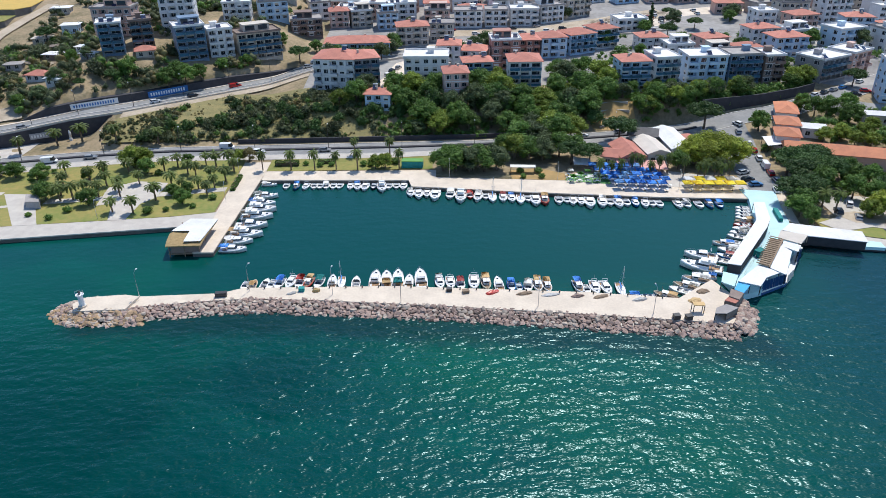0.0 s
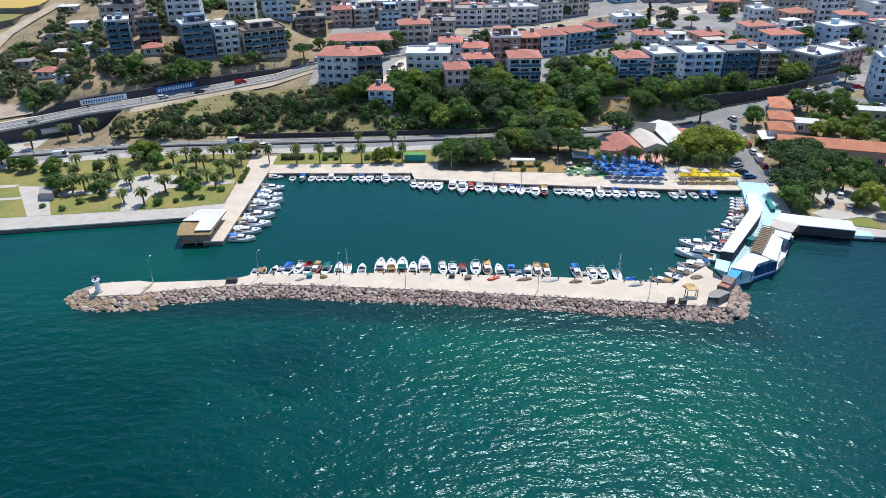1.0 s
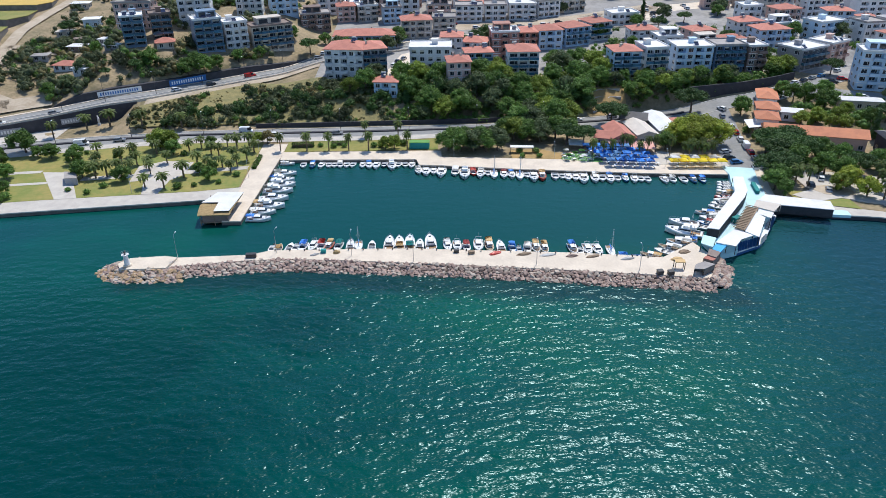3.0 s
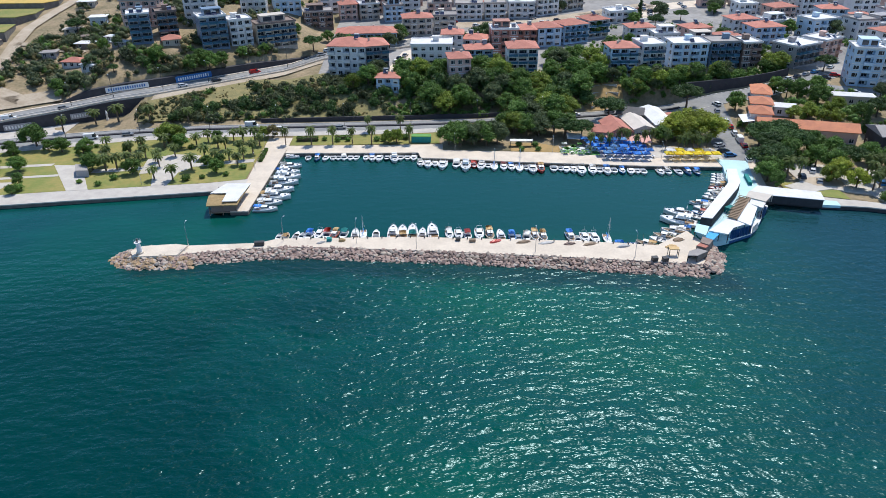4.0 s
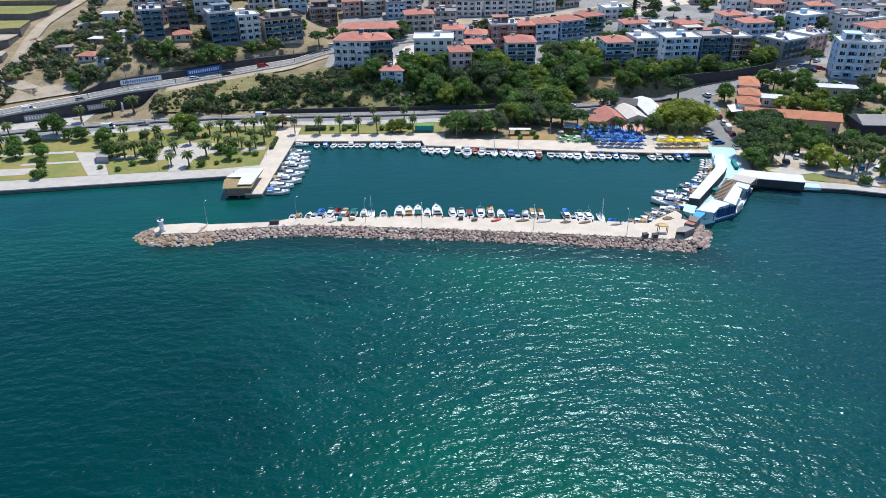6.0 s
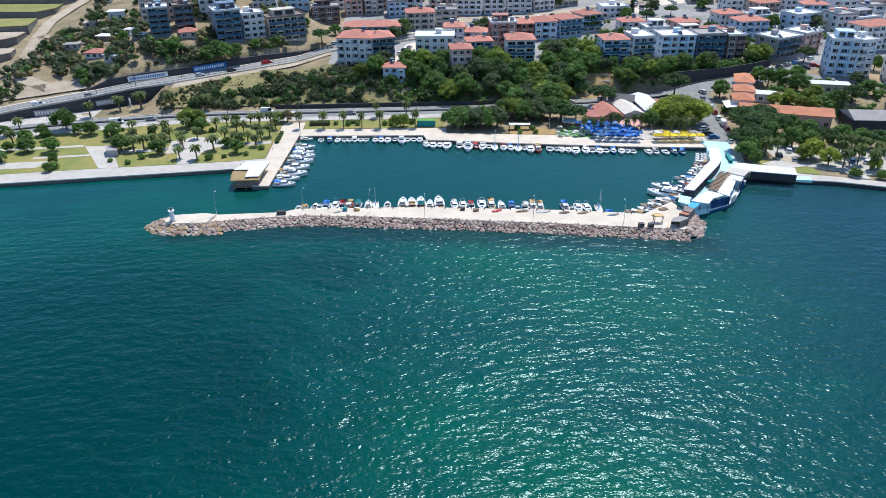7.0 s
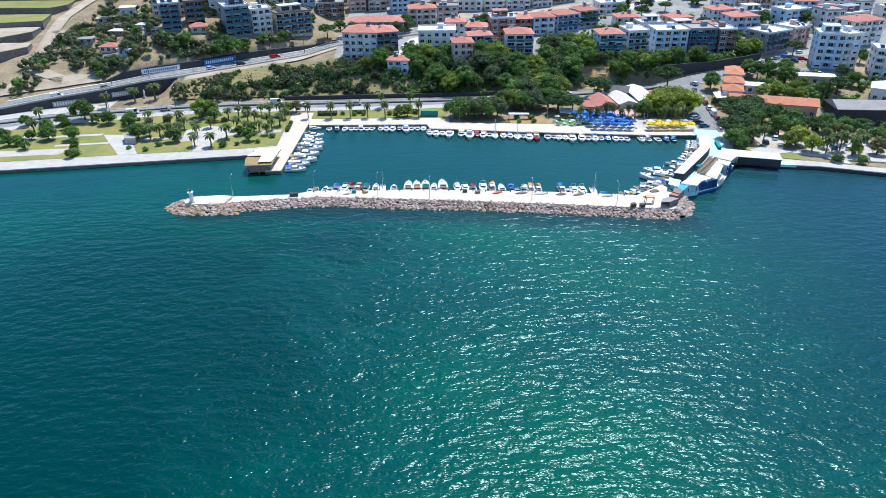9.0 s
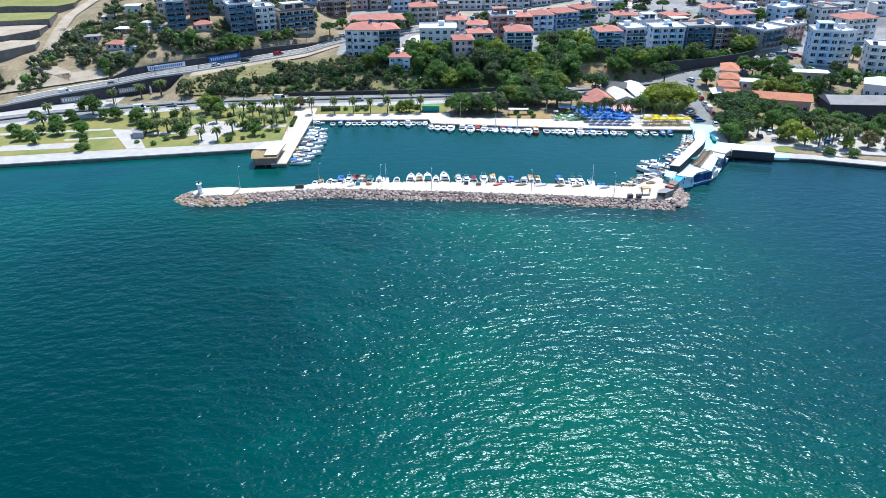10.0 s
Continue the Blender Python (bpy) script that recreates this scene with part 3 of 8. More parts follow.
def hip_roof(w, d, over, rise):
    bm = bmesh.new()
    x, y0, y1 = w / 2 + over, -over, d + over
    run = min(x, (y1 - y0) / 2)
    if w >= d:
        ridge = ((-x + run, (y0 + y1) / 2, rise), (x - run, (y0 + y1) / 2, rise))
    else:
        ridge = ((0, y0 + x, rise), (0, y1 - x, rise))
    c = [bm.verts.new(p) for p in ((-x, y0, 0), (x, y0, 0), (x, y1, 0), (-x, y1, 0))]
    e = [bm.verts.new((v.co.x, v.co.y, -0.18)) for v in c]
    r = [bm.verts.new(p) for p in ridge]
    if w >= d:
        for f in ((c[0], c[1], r[1], r[0]), (c[1], c[2], r[1]), (c[2], c[3], r[0], r[1]), (c[3], c[0], r[0])):
            bm.faces.new(f)
    else:
        for f in ((c[0], c[1], r[0]), (c[1], c[2], r[1], r[0]), (c[2], c[3], r[1]), (c[3], c[0], r[0], r[1])):
            bm.faces.new(f)
    for k in range(4):
        bm.faces.new((e[k], e[(k + 1) % 4], c[(k + 1) % 4], c[k]))
    bm.faces.new(e[::-1])
    return bm


def heater_mesh():
    """A solar water heater: slanting panel, tank, frame."""
    bm = bmesh.new()
    quad(bm, ((-0.9, -0.9, 0.2), (0.9, -0.9, 0.2), (0.9, 0.7, 1.2), (-0.9, 0.7, 1.2)), 1)
    quad(bm, ((-0.9, 0.7, 1.14), (0.9, 0.7, 1.14), (0.9, -0.9, 0.14), (-0.9, -0.9, 0.14)), 0)
    for s in (-0.8, 0.8):
        box(bm, s - 0.04, s + 0.04, 0.6, 0.68, 0, 1.15)
        box(bm, s - 0.04, s + 0.04, -0.85, -0.77, 0, 0.2)
    a = [bm.verts.new((-0.9, 0.85 + 0.28 * math.cos(k * math.tau / 8), 1.4 + 0.28 * math.sin(k * math.tau / 8))) for k in range(8)]
    b = [bm.verts.new((0.9, v.co.y, v.co.z)) for v in a]
    for k in range(8):
        bm.faces.new((a[k], a[(k + 1) % 8], b[(k + 1) % 8], b[k]))
    bm.faces.new(a)
    bm.faces.new(b[::-1])
    return mesh_of("solar_heater", bm, M["frame"], M["solar"])


NAMES = {"white": "white", "cream": "cream", "pink": "pinkish", "pale_blue": "pale blue", "grey": "grey", "slate": "dark slate-blue", "brown": "brown", "brick": "red brick"}
ROOFS = {"hip": "red tiled hipped roof", "flat": "flat grey roof", "white": "flat white roof", "brown": "flat brown roof"}


def building(x, y, w, n, rot, d=11.0, wall="white", roof="flat", balcony="wall", cols=None, sides=True, z=None, near=False, parapet=0.5, storey=2.8):
    """A block of flats, its front's middle at (x, y), w wide, d deep, with n storeys."""
    rnd = random.Random(int(x * 7 + y * 13))
    base = terrain(x, y) if z is None else z
    h = n * storey
    at = "on the hillside" if base > 12 else "behind the harbour"
    home = thing("apartment_building", x, y, base, rot, f"{NAMES[wall]} {n}-storey building with {ROOFS[roof]} {at}", "building", "town buildings")
    cols = cols or max(2, round(w / 3.4))
    ww, wh, sill = round(w / cols * (0.76 if balcony == "glass" else 0.56 if sides else 0.52), 1), 1.6, 0.7
    pick = set(range(cols)) if balcony == "glass" else set(range(rnd.randrange(2), cols, 2)) if balcony or not sides else set(rnd.sample(range(cols), 1))
    bm = bmesh.new()
    corner = [Vector((-w / 2, 0, 0)), Vector((w / 2, 0, 0)), Vector((w / 2, d, 0)), Vector((-w / 2, d, 0))]
    ways = [Vector((1, 0, 0)), Vector((0, 1, 0)), Vector((-1, 0, 0)), Vector((0, -1, 0))]
    opens = []
    for k, (p, u, span) in enumerate(zip(corner, ways, (w, d, w, d))):
        c = cols if k == 0 else (2 if sides and k == (1 if x < 5 else 3) else 0)
        r = n if c else 0
        for o, ci, ri in facade(bm, p, u, span, h, c, r, min(ww, span / max(c, 1) * 0.8), wh, sill, storey, deep=pick if k == 0 else ()):
            opens.append((o, k * 90, k, ci, ri))
    quad(bm, ((-w / 2, 0, h), (w / 2, 0, h), (w / 2, d, h), (-w / 2, d, h)))
    part("wall", bm, M[wall], home)
    for r in range(1, n if sides else 0):
        bm = bmesh.new()
        box(bm, -w / 2 - 0.04, w / 2 + 0.04, -0.05, -0.003, r * storey - 0.15, r * storey + 0.1)
        part("floor_band", bm, M["white"], home)
    wins = [shared(("win", near, ww, k), lambda: window_mesh(ww, wh, not near, k)) for k in range(3)]
    pane = shared(("pane", ww), lambda: pane_mesh(ww, wh))
    for o, turn, k, ci, ri in opens:
        f = part("window", wins[rnd.choice((0, 0, 1, 2, 2))], None, home, m=Matrix.Translation(o) @ pose(0, 0, 0, 0, 0, turn))
        if near:
            part("pane", pane, None, f)
    if balcony:
        glazed = balcony == "glass"
        gap = w / cols
        key = ("balc", round(gap, 1), wall, glazed)
        me = shared(key, lambda: mesh_of("balcony", balcony_mesh(round(gap, 1) * 0.92, glazed), M[wall], M["blueglass"]))
        for r in range(1, n):
            for c in sorted(pick):
                part("balcony", me, None, home, m=pose(-w / 2 + gap * (c + 0.5), -0.06, r * storey))
    if roof == "hip":
        part("roof", hip_roof(w, d, 0.6, min(w, d) * 0.17), M["tile"], home, "clay tiled roof", m=pose(0, 0, h + 0.19))
        for c in range(rnd.randint(1, 2)):
            bm = bmesh.new()
            box(bm, -0.35, 0.35, -0.3, 0.3, 0, 1.6)
            box(bm, -0.42, 0.42, -0.37, 0.37, 1.604, 1.75)
            part("chimney", bm, M["cream"], home, m=pose(rnd.uniform(-w / 4, w / 4), rnd.uniform(d * 0.3, d * 0.7), h + 0.5))
        if rnd.random() < 0.6:
            part("solar_heater", shared("heater", heater_mesh), None, home, m=pose(rnd.uniform(-w / 4, w / 4), d * 0.4, h + min(w, d) * 0.15 + 0.1))
    else:
        bm = bmesh.new()
        o = 0.35
        box(bm, -w / 2 - o, w / 2 + o, -o, d + o, 0.004, 0.28)
        for x0, x1, y0, y1 in ((-w / 2 - o, w / 2 + o, -o, -o + 0.2), (-w / 2 - o, w / 2 + o, d + o - 0.2, d + o), (-w / 2 - o, -w / 2 - o + 0.2, -o + 0.2, d + o - 0.2), (w / 2 + o - 0.2, w / 2 + o, -o + 0.2, d + o - 0.2)):
            box(bm, x0, x1, y0, y1, 0.284, 0.284 + parapet)
        part("roof", bm, M[{"flat": "roofgrey", "white": "roofwhite", "brown": "roofbrown"}[roof]], home, m=pose(0, 0, h))
        bm = bmesh.new()
        a, b, c = (w * rnd.uniform(0.28, 0.36), d * rnd.uniform(0.22, 0.28), 2.5) if sides and parapet == 0.5 and rnd.random() < 0.5 else (1.2, 1.1, 1.9)
        box(bm, -a, a, -b, b, 0, c)
        box(bm, -a - 0.3, a + 0.3, -b - 0.3, b + 0.3, c, c + 0.14)
        shift = rnd.uniform(-w / 5, w / 5) if a < 1.3 else rnd.uniform(-0.1, 0.1) * w
        part("stair_house", bm, M[wall], home, m=pose(shift, d * 0.62, h + 0.29))
        if a > 1.3:
            for k in range(2):
                bm = bmesh.new()
                box(bm, -a * 0.36, a * 0.36, -0.08, -0.004, 0.3, 2.1)
                part("roof_window", bm, M["glass"], home, m=pose(shift + (k - 0.5) * a, d * 0.62 - b, h + 0.29))
        for c in range(rnd.randint(0, 2)):
            part("solar_heater", shared("heater", heater_mesh), None, home, m=pose(rnd.uniform(-w / 2 + 1.4, w / 2 - 1.4), rnd.uniform(1.2, d * 0.35), h + 0.29))
    return home


# hillside, west
building(-118.2, 78.0, 8.4, 5, 20, 9, "slate", "white", "glass", parapet=0.4, storey=2.4)
building(-110.0, 88.0, 8.2, 4, 22, 9, "brown", "brown", "glass", storey=2.6)
building(-126.0, 100.5, 16.0, 4, 2, 10, "pink", "flat")
building(-101.5, 108.0, 14.0, 6, 10, 11, "white", "white")
building(-89.2, 83.0, 11.2, 5, 26, 10, "slate", "white", "glass", storey=2.7)
building(-79.6, 90.0, 9.6, 4, 26, 10, "white", "white", storey=2.7)
building(-65.2, 95.0, 17.5, 4, 28, 11, "cream", "brown", "glass", storey=2.7)
building(-82.0, 128.0, 12.0, 3, 6, 9, "white", "white", storey=2.6)
building(-67.0, 136.0, 13.0, 3, 18, 10, "pale_blue", "flat")
building(-52.0, 133.0, 14.0, 3, 12, 11, "brown", "flat", storey=2.6)
# middle
building(-31.2, 60.6, 15.4, 4, -8, 14, "white", "hip", "wall", near=True, storey=3.0)
building(-18.9, 61.0, 9.4, 4, 14, 13, "grey", "hip", "glass", near=True, storey=3.0)
building(-26.5, 104.0, 27.5, 2, 2, 12, "pale_blue", "hip", "glass", storey=2.9)
building(3.0, 63.5, 16.5, 4, -2, 12, "white", "white", None, 5, near=True)
building(12.0, 79.5, 9.0, 4, -3, 10, "white", "hip")
building(21.6, 81.5, 9.9, 3, -12, 10, "white", "hip")
building(22.8, 66.5, 11.0, 3, 5, 9, "pale_blue", "hip", "glass", near=True)
building(13.8, 43.5, 8.4, 4, 4, 10, "pink", "hip", None, 3, near=True)
building(39.4, 55.8, 11.8, 4, 0, 12, "white", "hip", "glass", near=True, storey=2.9)
building(35.0, 84.5, 11.5, 4, 2, 11, "brick", "white", "wall", storey=2.9)
building(46.0, 96.0, 8.6, 3, 0, 11, "brick", "hip")
building(56.8, 99.0, 11.0, 3, 8, 11, "pale_blue", "hip")
building(70.0, 104.0, 12.5, 3, 22, 11, "pale_blue", "hip", "glass")
building(82.0, 112.0, 11.0, 3, 22, 11, "white", "hip", "glass")
building(-14.0, 40.5, 8.9, 2, -6, 8, "pale_blue", "hip", None, 3, near=True)
building(-3.0, 120.0, 14.0, 3, 6, 11, "cream", "hip")
building(9.8, 126.0, 11.0, 3, -2, 11, "cream", "flat", storey=2.6)
building(23.0, 149.7, 13.5, 3, -2, 11, "white", "flat", storey=2.6)
building(36.5, 150.2, 10.6, 3, -2, 11, "white", "flat", storey=2.6)
building(50.4, 151.6, 13.4, 3, -2, 12, "white", "white", storey=2.6)
building(65.0, 157.4, 12.7, 3, 22, 11, "white", "flat", storey=2.7)
building(80.0, 168.0, 14.0, 3, 28, 11, "cream", "white", storey=2.9)
building(-28.2, 152.5, 10.0, 3, 14, 10, "cream", "white", storey=2.6)
building(-39.2, 152.5, 9.0, 3, 10, 10, "pink", "hip", storey=2.6)
building(-15.5, 148.0, 9.2, 3, 10, 10, "pale_blue", "flat", storey=2.6)
building(8.0, 152.0, 12.0, 3, -2, 11, "pink", "flat", storey=2.6)
# east, on the terrace above the street
building(80.0, 55.5, 10.8, 4, 4, 11, "pale_blue", "hip", "glass")
building(92.4, 58.0, 9.0, 4, 8, 12, "white", "white", "glass", parapet=0.4, storey=2.9)
building(109.0, 62.8, 14.8, 4, 2, 12, "pale_blue", "white", parapet=0.4, storey=2.6)
building(123.4, 63.0, 12.0, 4, 4, 11, "slate", "flat", "glass", storey=2.7)
building(134.2, 62.8, 7.4, 4, 4, 11, "brown", "white", storey=2.6)
building(160.0, 67.2, 15.4, 3, 28, 12, "grey", "white", "glass", parapet=0.4, z=8.6, storey=2.9)
building(175.2, 76.5, 12.5, 3, 32, 11, "pink", "white", z=8.4, storey=3.0)
building(155.5, 95.0, 14.4, 3, 8, 11, "pale_blue", "hip")
building(150.2, 109.5, 12.4, 3, 10, 10, "white", "hip")
building(170.6, 116.0, 13.1, 2, 13, 11, "white", "white")
building(187.0, 106.7, 14.7, 3, 18, 11, "pale_blue", "white")
building(178.5, 132.0, 12.5, 3, 12, 10, "pink", "hip")
building(203.4, 101.1, 10.8, 3, 11, 11, "white", "flat", storey=3.1)
building(218.0, 107.3, 14.0, 3, 20, 12, "grey", "white", storey=3.0)
building(202.3, 150.4, 13.4, 4, 7, 11, "white", "flat")
building(163.0, 139.0, 9.5, 3, 4, 10, "white", "white")
building(184.0, 156.0, 13.6, 3, 4, 11, "cream", "flat")
building(101.5, 108.0, 12.0, 2, 4, 10, "white", "hip")
building(109.5, 96.0, 11.0, 2, 4, 10, "white", "white")
building(100.0, 139.0, 14.0, 2, 8, 11, "white", "white")
building(123.5, 86.0, 11.0, 2, 6, 10, "cream", "flat")
building(137.0, 90.0, 11.0, 2, 10, 10, "pink", "hip")
building(128.0, 106.0, 12.0, 2, 14, 10, "pink", "hip")
building(171.0, 42.6, 11.0, 5, -16, 11, "pale_blue", "white", "wall", storey=2.9)
building(179.8, 41.6, 7.6, 5, 10, 11, "white", "white", "wall", storey=2.9)
building(210.2, 82.7, 18.5, 4, 16, 12, "white", "hip", storey=2.8)
building(192.5, 30.2, 15.0, 4, -18, 12, "white", "white", storey=2.9)
# the town beyond, street by street
tints = ("white", "cream", "white", "pale_blue", "cream", "pink", "white", "pale_blue")
spots = [(o.location.x, o.location.y) for o in scene.collection.objects if o.name.startswith("apartment_building")]
lots = random.Random(5)
for street, (y0, x0, x1) in enumerate(((126, 196, 250), (146, 206, 255), (168, -74, 260), (182, -80, 260), (197, -84, 265), (213, -88, 270), (230, -92, 275), (250, -96, 280))):
    x = x0 + lots.uniform(0, 8)
    while x < x1:
        w, y = lots.uniform(8, 14), y0 + lots.uniform(-3, 3)
        open_lot = 84 < x < 156 and 120 < y < 192
        if not open_lot and all(math.hypot((x - a) * 0.85, y - b) > 11.0 for a, b in spots):
            building(x, y, w, lots.choice((2, 2, 3, 3, 3)), lots.uniform(-8, 24), lots.uniform(8, 11), lots.choice(tints), lots.choice(("hip", "white", "white", "flat", "flat", "hip")), None, cols=max(2, round(w / 4.2)), sides=False, storey=2.7)
            spots.append((x, y))
        x += w + lots.uniform(2.0, 6.5)


# ---- boats ----
def half_beam(u, b):
    return max(0.03, b / 2 * (1 - (max(0.0, u - 0.42) / 0.58) ** 2.9) * (0.84 + 0.16 * min(1.0, u / 0.3)))


def hull_bm(L, B, free, sheer, stripe=True):
    """A planing hull, stern at -L/2, bow at +L/2: bottom, topsides, rubbing strake, gunwale."""
    bm = bmesh.new()
    rings = []
    for k in range(11):
        u = k / 10
        h, y, top = half_beam(u, B), -L / 2 + L * u, free + sheer * u * u
        side = [(0.0, -0.35 * (1 - u ** 4)), (h * 0.8, -0.1 + sheer * 0.5 * u ** 3), (h * 0.95, top * 0.62), (h + 0.04, top * 0.66), (h + 0.03, top), (max(0.0, h - 0.13), top + 0.02), (max(0.0, h - 0.16), top - 0.12)]
        rings.append([bm.verts.new((-x, y, z)) for x, z in side[::-1]] + [bm.verts.new((x, y, z)) for x, z in side[1:]])
    n = len(rings[0])
    for r, s in zip(rings, rings[1:]):
        for i in range(n - 1):
            f = bm.faces.new((r[i], r[i + 1], s[i + 1], s[i]))
            f.material_index = 1 if stripe and i in (3, 8) else 0
            f.smooth = True
    bm.faces.new(rings[0])
    return bm


def deck_bm(L, B, free, sheer, u0, u1, drop):
    """A deck or cockpit sole between two stations, drop below the gunwale."""
    bm = bmesh.new()
    rows = []
    for k in range(7):
        u = u0 + (u1 - u0) * k / 6
        h, z = max(0.02, half_beam(u, B) - 0.12), free + sheer * u * u - drop
        rows.append([bm.verts.new((-h, -L / 2 + L * u, z)), bm.verts.new((0, -L / 2 + L * u, z + 0.06)), bm.verts.new((h, -L / 2 + L * u, z))])
    for r, s in zip(rows, rows[1:]):
        for i in range(2):
            bm.faces.new((r[i], r[i + 1], s[i + 1], s[i]))
    ends = (rows[0], rows[-1])
    for r in ends:
        low = [bm.verts.new((v.co.x, v.co.y, v.co.z - 0.25)) for v in r]
        bm.faces.new((r[0], r[1], low[1], low[0]))
        bm.faces.new((r[1], r[2], low[2], low[1]))
    return bm


def wedge(bm, wb, wt, y0b, y1b, y0t, y1t, z0, z1, mi=0):
    """A tapered block: width, and back and front ends, at foot and top."""
    lo = [bm.verts.new(p) for p in ((-wb / 2, y0b, z0), (wb / 2, y0b, z0), (wb / 2 * 0.86, y1b, z0), (-wb / 2 * 0.86, y1b, z0))]
    hi = [bm.verts.new(p) for p in ((-wt / 2, y0t, z1), (wt / 2, y0t, z1), (wt / 2 * 0.86, y1t, z1), (-wt / 2 * 0.86, y1t, z1))]
    bm.faces.new(hi).material_index = mi
    bm.faces.new(lo[::-1]).material_index = mi
    for k in range(4):
        bm.faces.new((lo[k], lo[(k + 1) % 4], hi[(k + 1) % 4], hi[k])).material_index = mi


def rod(bm, a, b, r=0.03, n=5):
    a, b = Vector(a), Vector(b)
    m = (b - a).to_track_quat("Z", "Y").to_matrix()
    lo = [bm.verts.new(a + m @ Vector((r * math.cos(k * math.tau / n), r * math.sin(k * math.tau / n), 0))) for k in range(n)]
    hi = [bm.verts.new(b + m @ Vector((r * math.cos(k * math.tau / n), r * math.sin(k * math.tau / n), 0))) for k in range(n)]
    for k in range(n):
        bm.faces.new((lo[k], lo[(k + 1) % n], hi[(k + 1) % n], hi[k]))
    bm.faces.new(hi)
    bm.faces.new(lo[::-1])


HULLS = {"white": ("gelcoat", "hullnavy"), "cream": ("gelcoat_cream", "teak"), "blue": ("hullblue", "gelcoat"), "red": ("hullred", "gelcoat"), "navy": ("hullnavy", "gelcoat"), "striped": ("gelcoat", "hullblue")}
COVERS = {"blue": "canvas_blue", "teal": "canvas_teal", "tan": "canvas_tan", "white": "canvas_white", "red": "hullred"}


def canopy_parts(boat, w, y0, y1, z0, z1, cover):
    bm = bmesh.new()
    rows = []
    for k in range(5):
        y = y0 + (y1 - y0) * k / 4
        rows.append([bm.verts.new((w / 2 * s, y, z1 + 0.14 * (1 - s * s) - 0.06 * (2 * k / 4 - 1) ** 2)) for s in (-1, -0.5, 0, 0.5, 1)])
    for r, s in zip(rows, rows[1:]):
        for i in range(4):
            bm.faces.new((r[i], r[i + 1], s[i + 1], s[i]))
    geom = bmesh.ops.solidify(bm, geom=bm.faces[:], thickness=0.05)
    part("canopy", shared(("canopy", w, y0, y1, z1, cover), lambda: mesh_of("canopy", bm, M[COVERS[cover]])), None, boat, f"{cover} canvas canopy")
    bm = bmesh.new()
    for x in (-w / 2 + 0.05, w / 2 - 0.05):
        for y in (y0 + 0.1, y1 - 0.1):
            rod(bm, (x, y, z0), (x, y, z1), 0.025)
    part("canopy_frame", bm, M["steel"], boat)


def launch(x, y, turn, L=5.4, hull="white", cover="", seats=True):
    """An open motor boat with outboard, windscreen and seats."""
    B, free, sheer = 2.15, 0.55, 0.35
    name = f"small {hull} open motor boat" + (f" with {cover} canvas cover" if cover else "") + " at the quay"
    b = thing("motor_boat", x, y, 0.0, turn, name, "boat", "boats in the harbour")
    b.scale = (L / 5.4,) * 3
    body, band = HULLS[hull]
    part("hull", shared(("lh", hull), lambda: mesh_of("hull", hull_bm(5.4, B, free, sheer), M[body], M[band])), None, b)
    part("sole", shared(("ls",), lambda: mesh_of("sole", deck_bm(5.4, B, free, sheer, 0.02, 0.66, 0.42), M["cockpit"])), None, b)
    part("foredeck", shared(("lf", hull), lambda: mesh_of("foredeck", deck_bm(5.4, B, free, sheer, 0.64, 0.97, 0.05), M["gelcoat" if hull != "cream" else "teak"])), None, b)

    def screen():
        bm = bmesh.new()
        wedge(bm, 1.5, 1.25, 0.55, 0.95, 0.5, 0.62, 0.62, 1.08)
        return mesh_of("windscreen", bm, M["glass"])

    def seat():
        bm = bmesh.new()
        box(bm, -0.75, 0.75, -0.2, 0.22, 0.16, 0.5)
        box(bm, -0.75, 0.75, -0.3, -0.204, 0.16, 0.85)
        return mesh_of("seat", bm, M["canvas_white"])

    def motor():
        bm = bmesh.new()
        wedge(bm, 0.42, 0.34, -3.1, -2.72, -3.05, -2.76, 0.45, 1.0)
        box(bm, -0.1, 0.1, -3.0, -2.8, -0.5, 0.446)
        return mesh_of("outboard_motor", bm, M["darkmetal"])

    part("windscreen", shared("lscreen", screen), None, b)
    if seats:
        for y in (-0.2, -1.7):
            part("seat", shared("lseat", seat), None, b, m=pose(0, y, 0))
    part("outboard_motor", shared("lmotor", motor), None, b)
    if cover:
        canopy_parts(b, 1.75, -2.2, 0.4, 0.5, 1.75, cover)
    return b


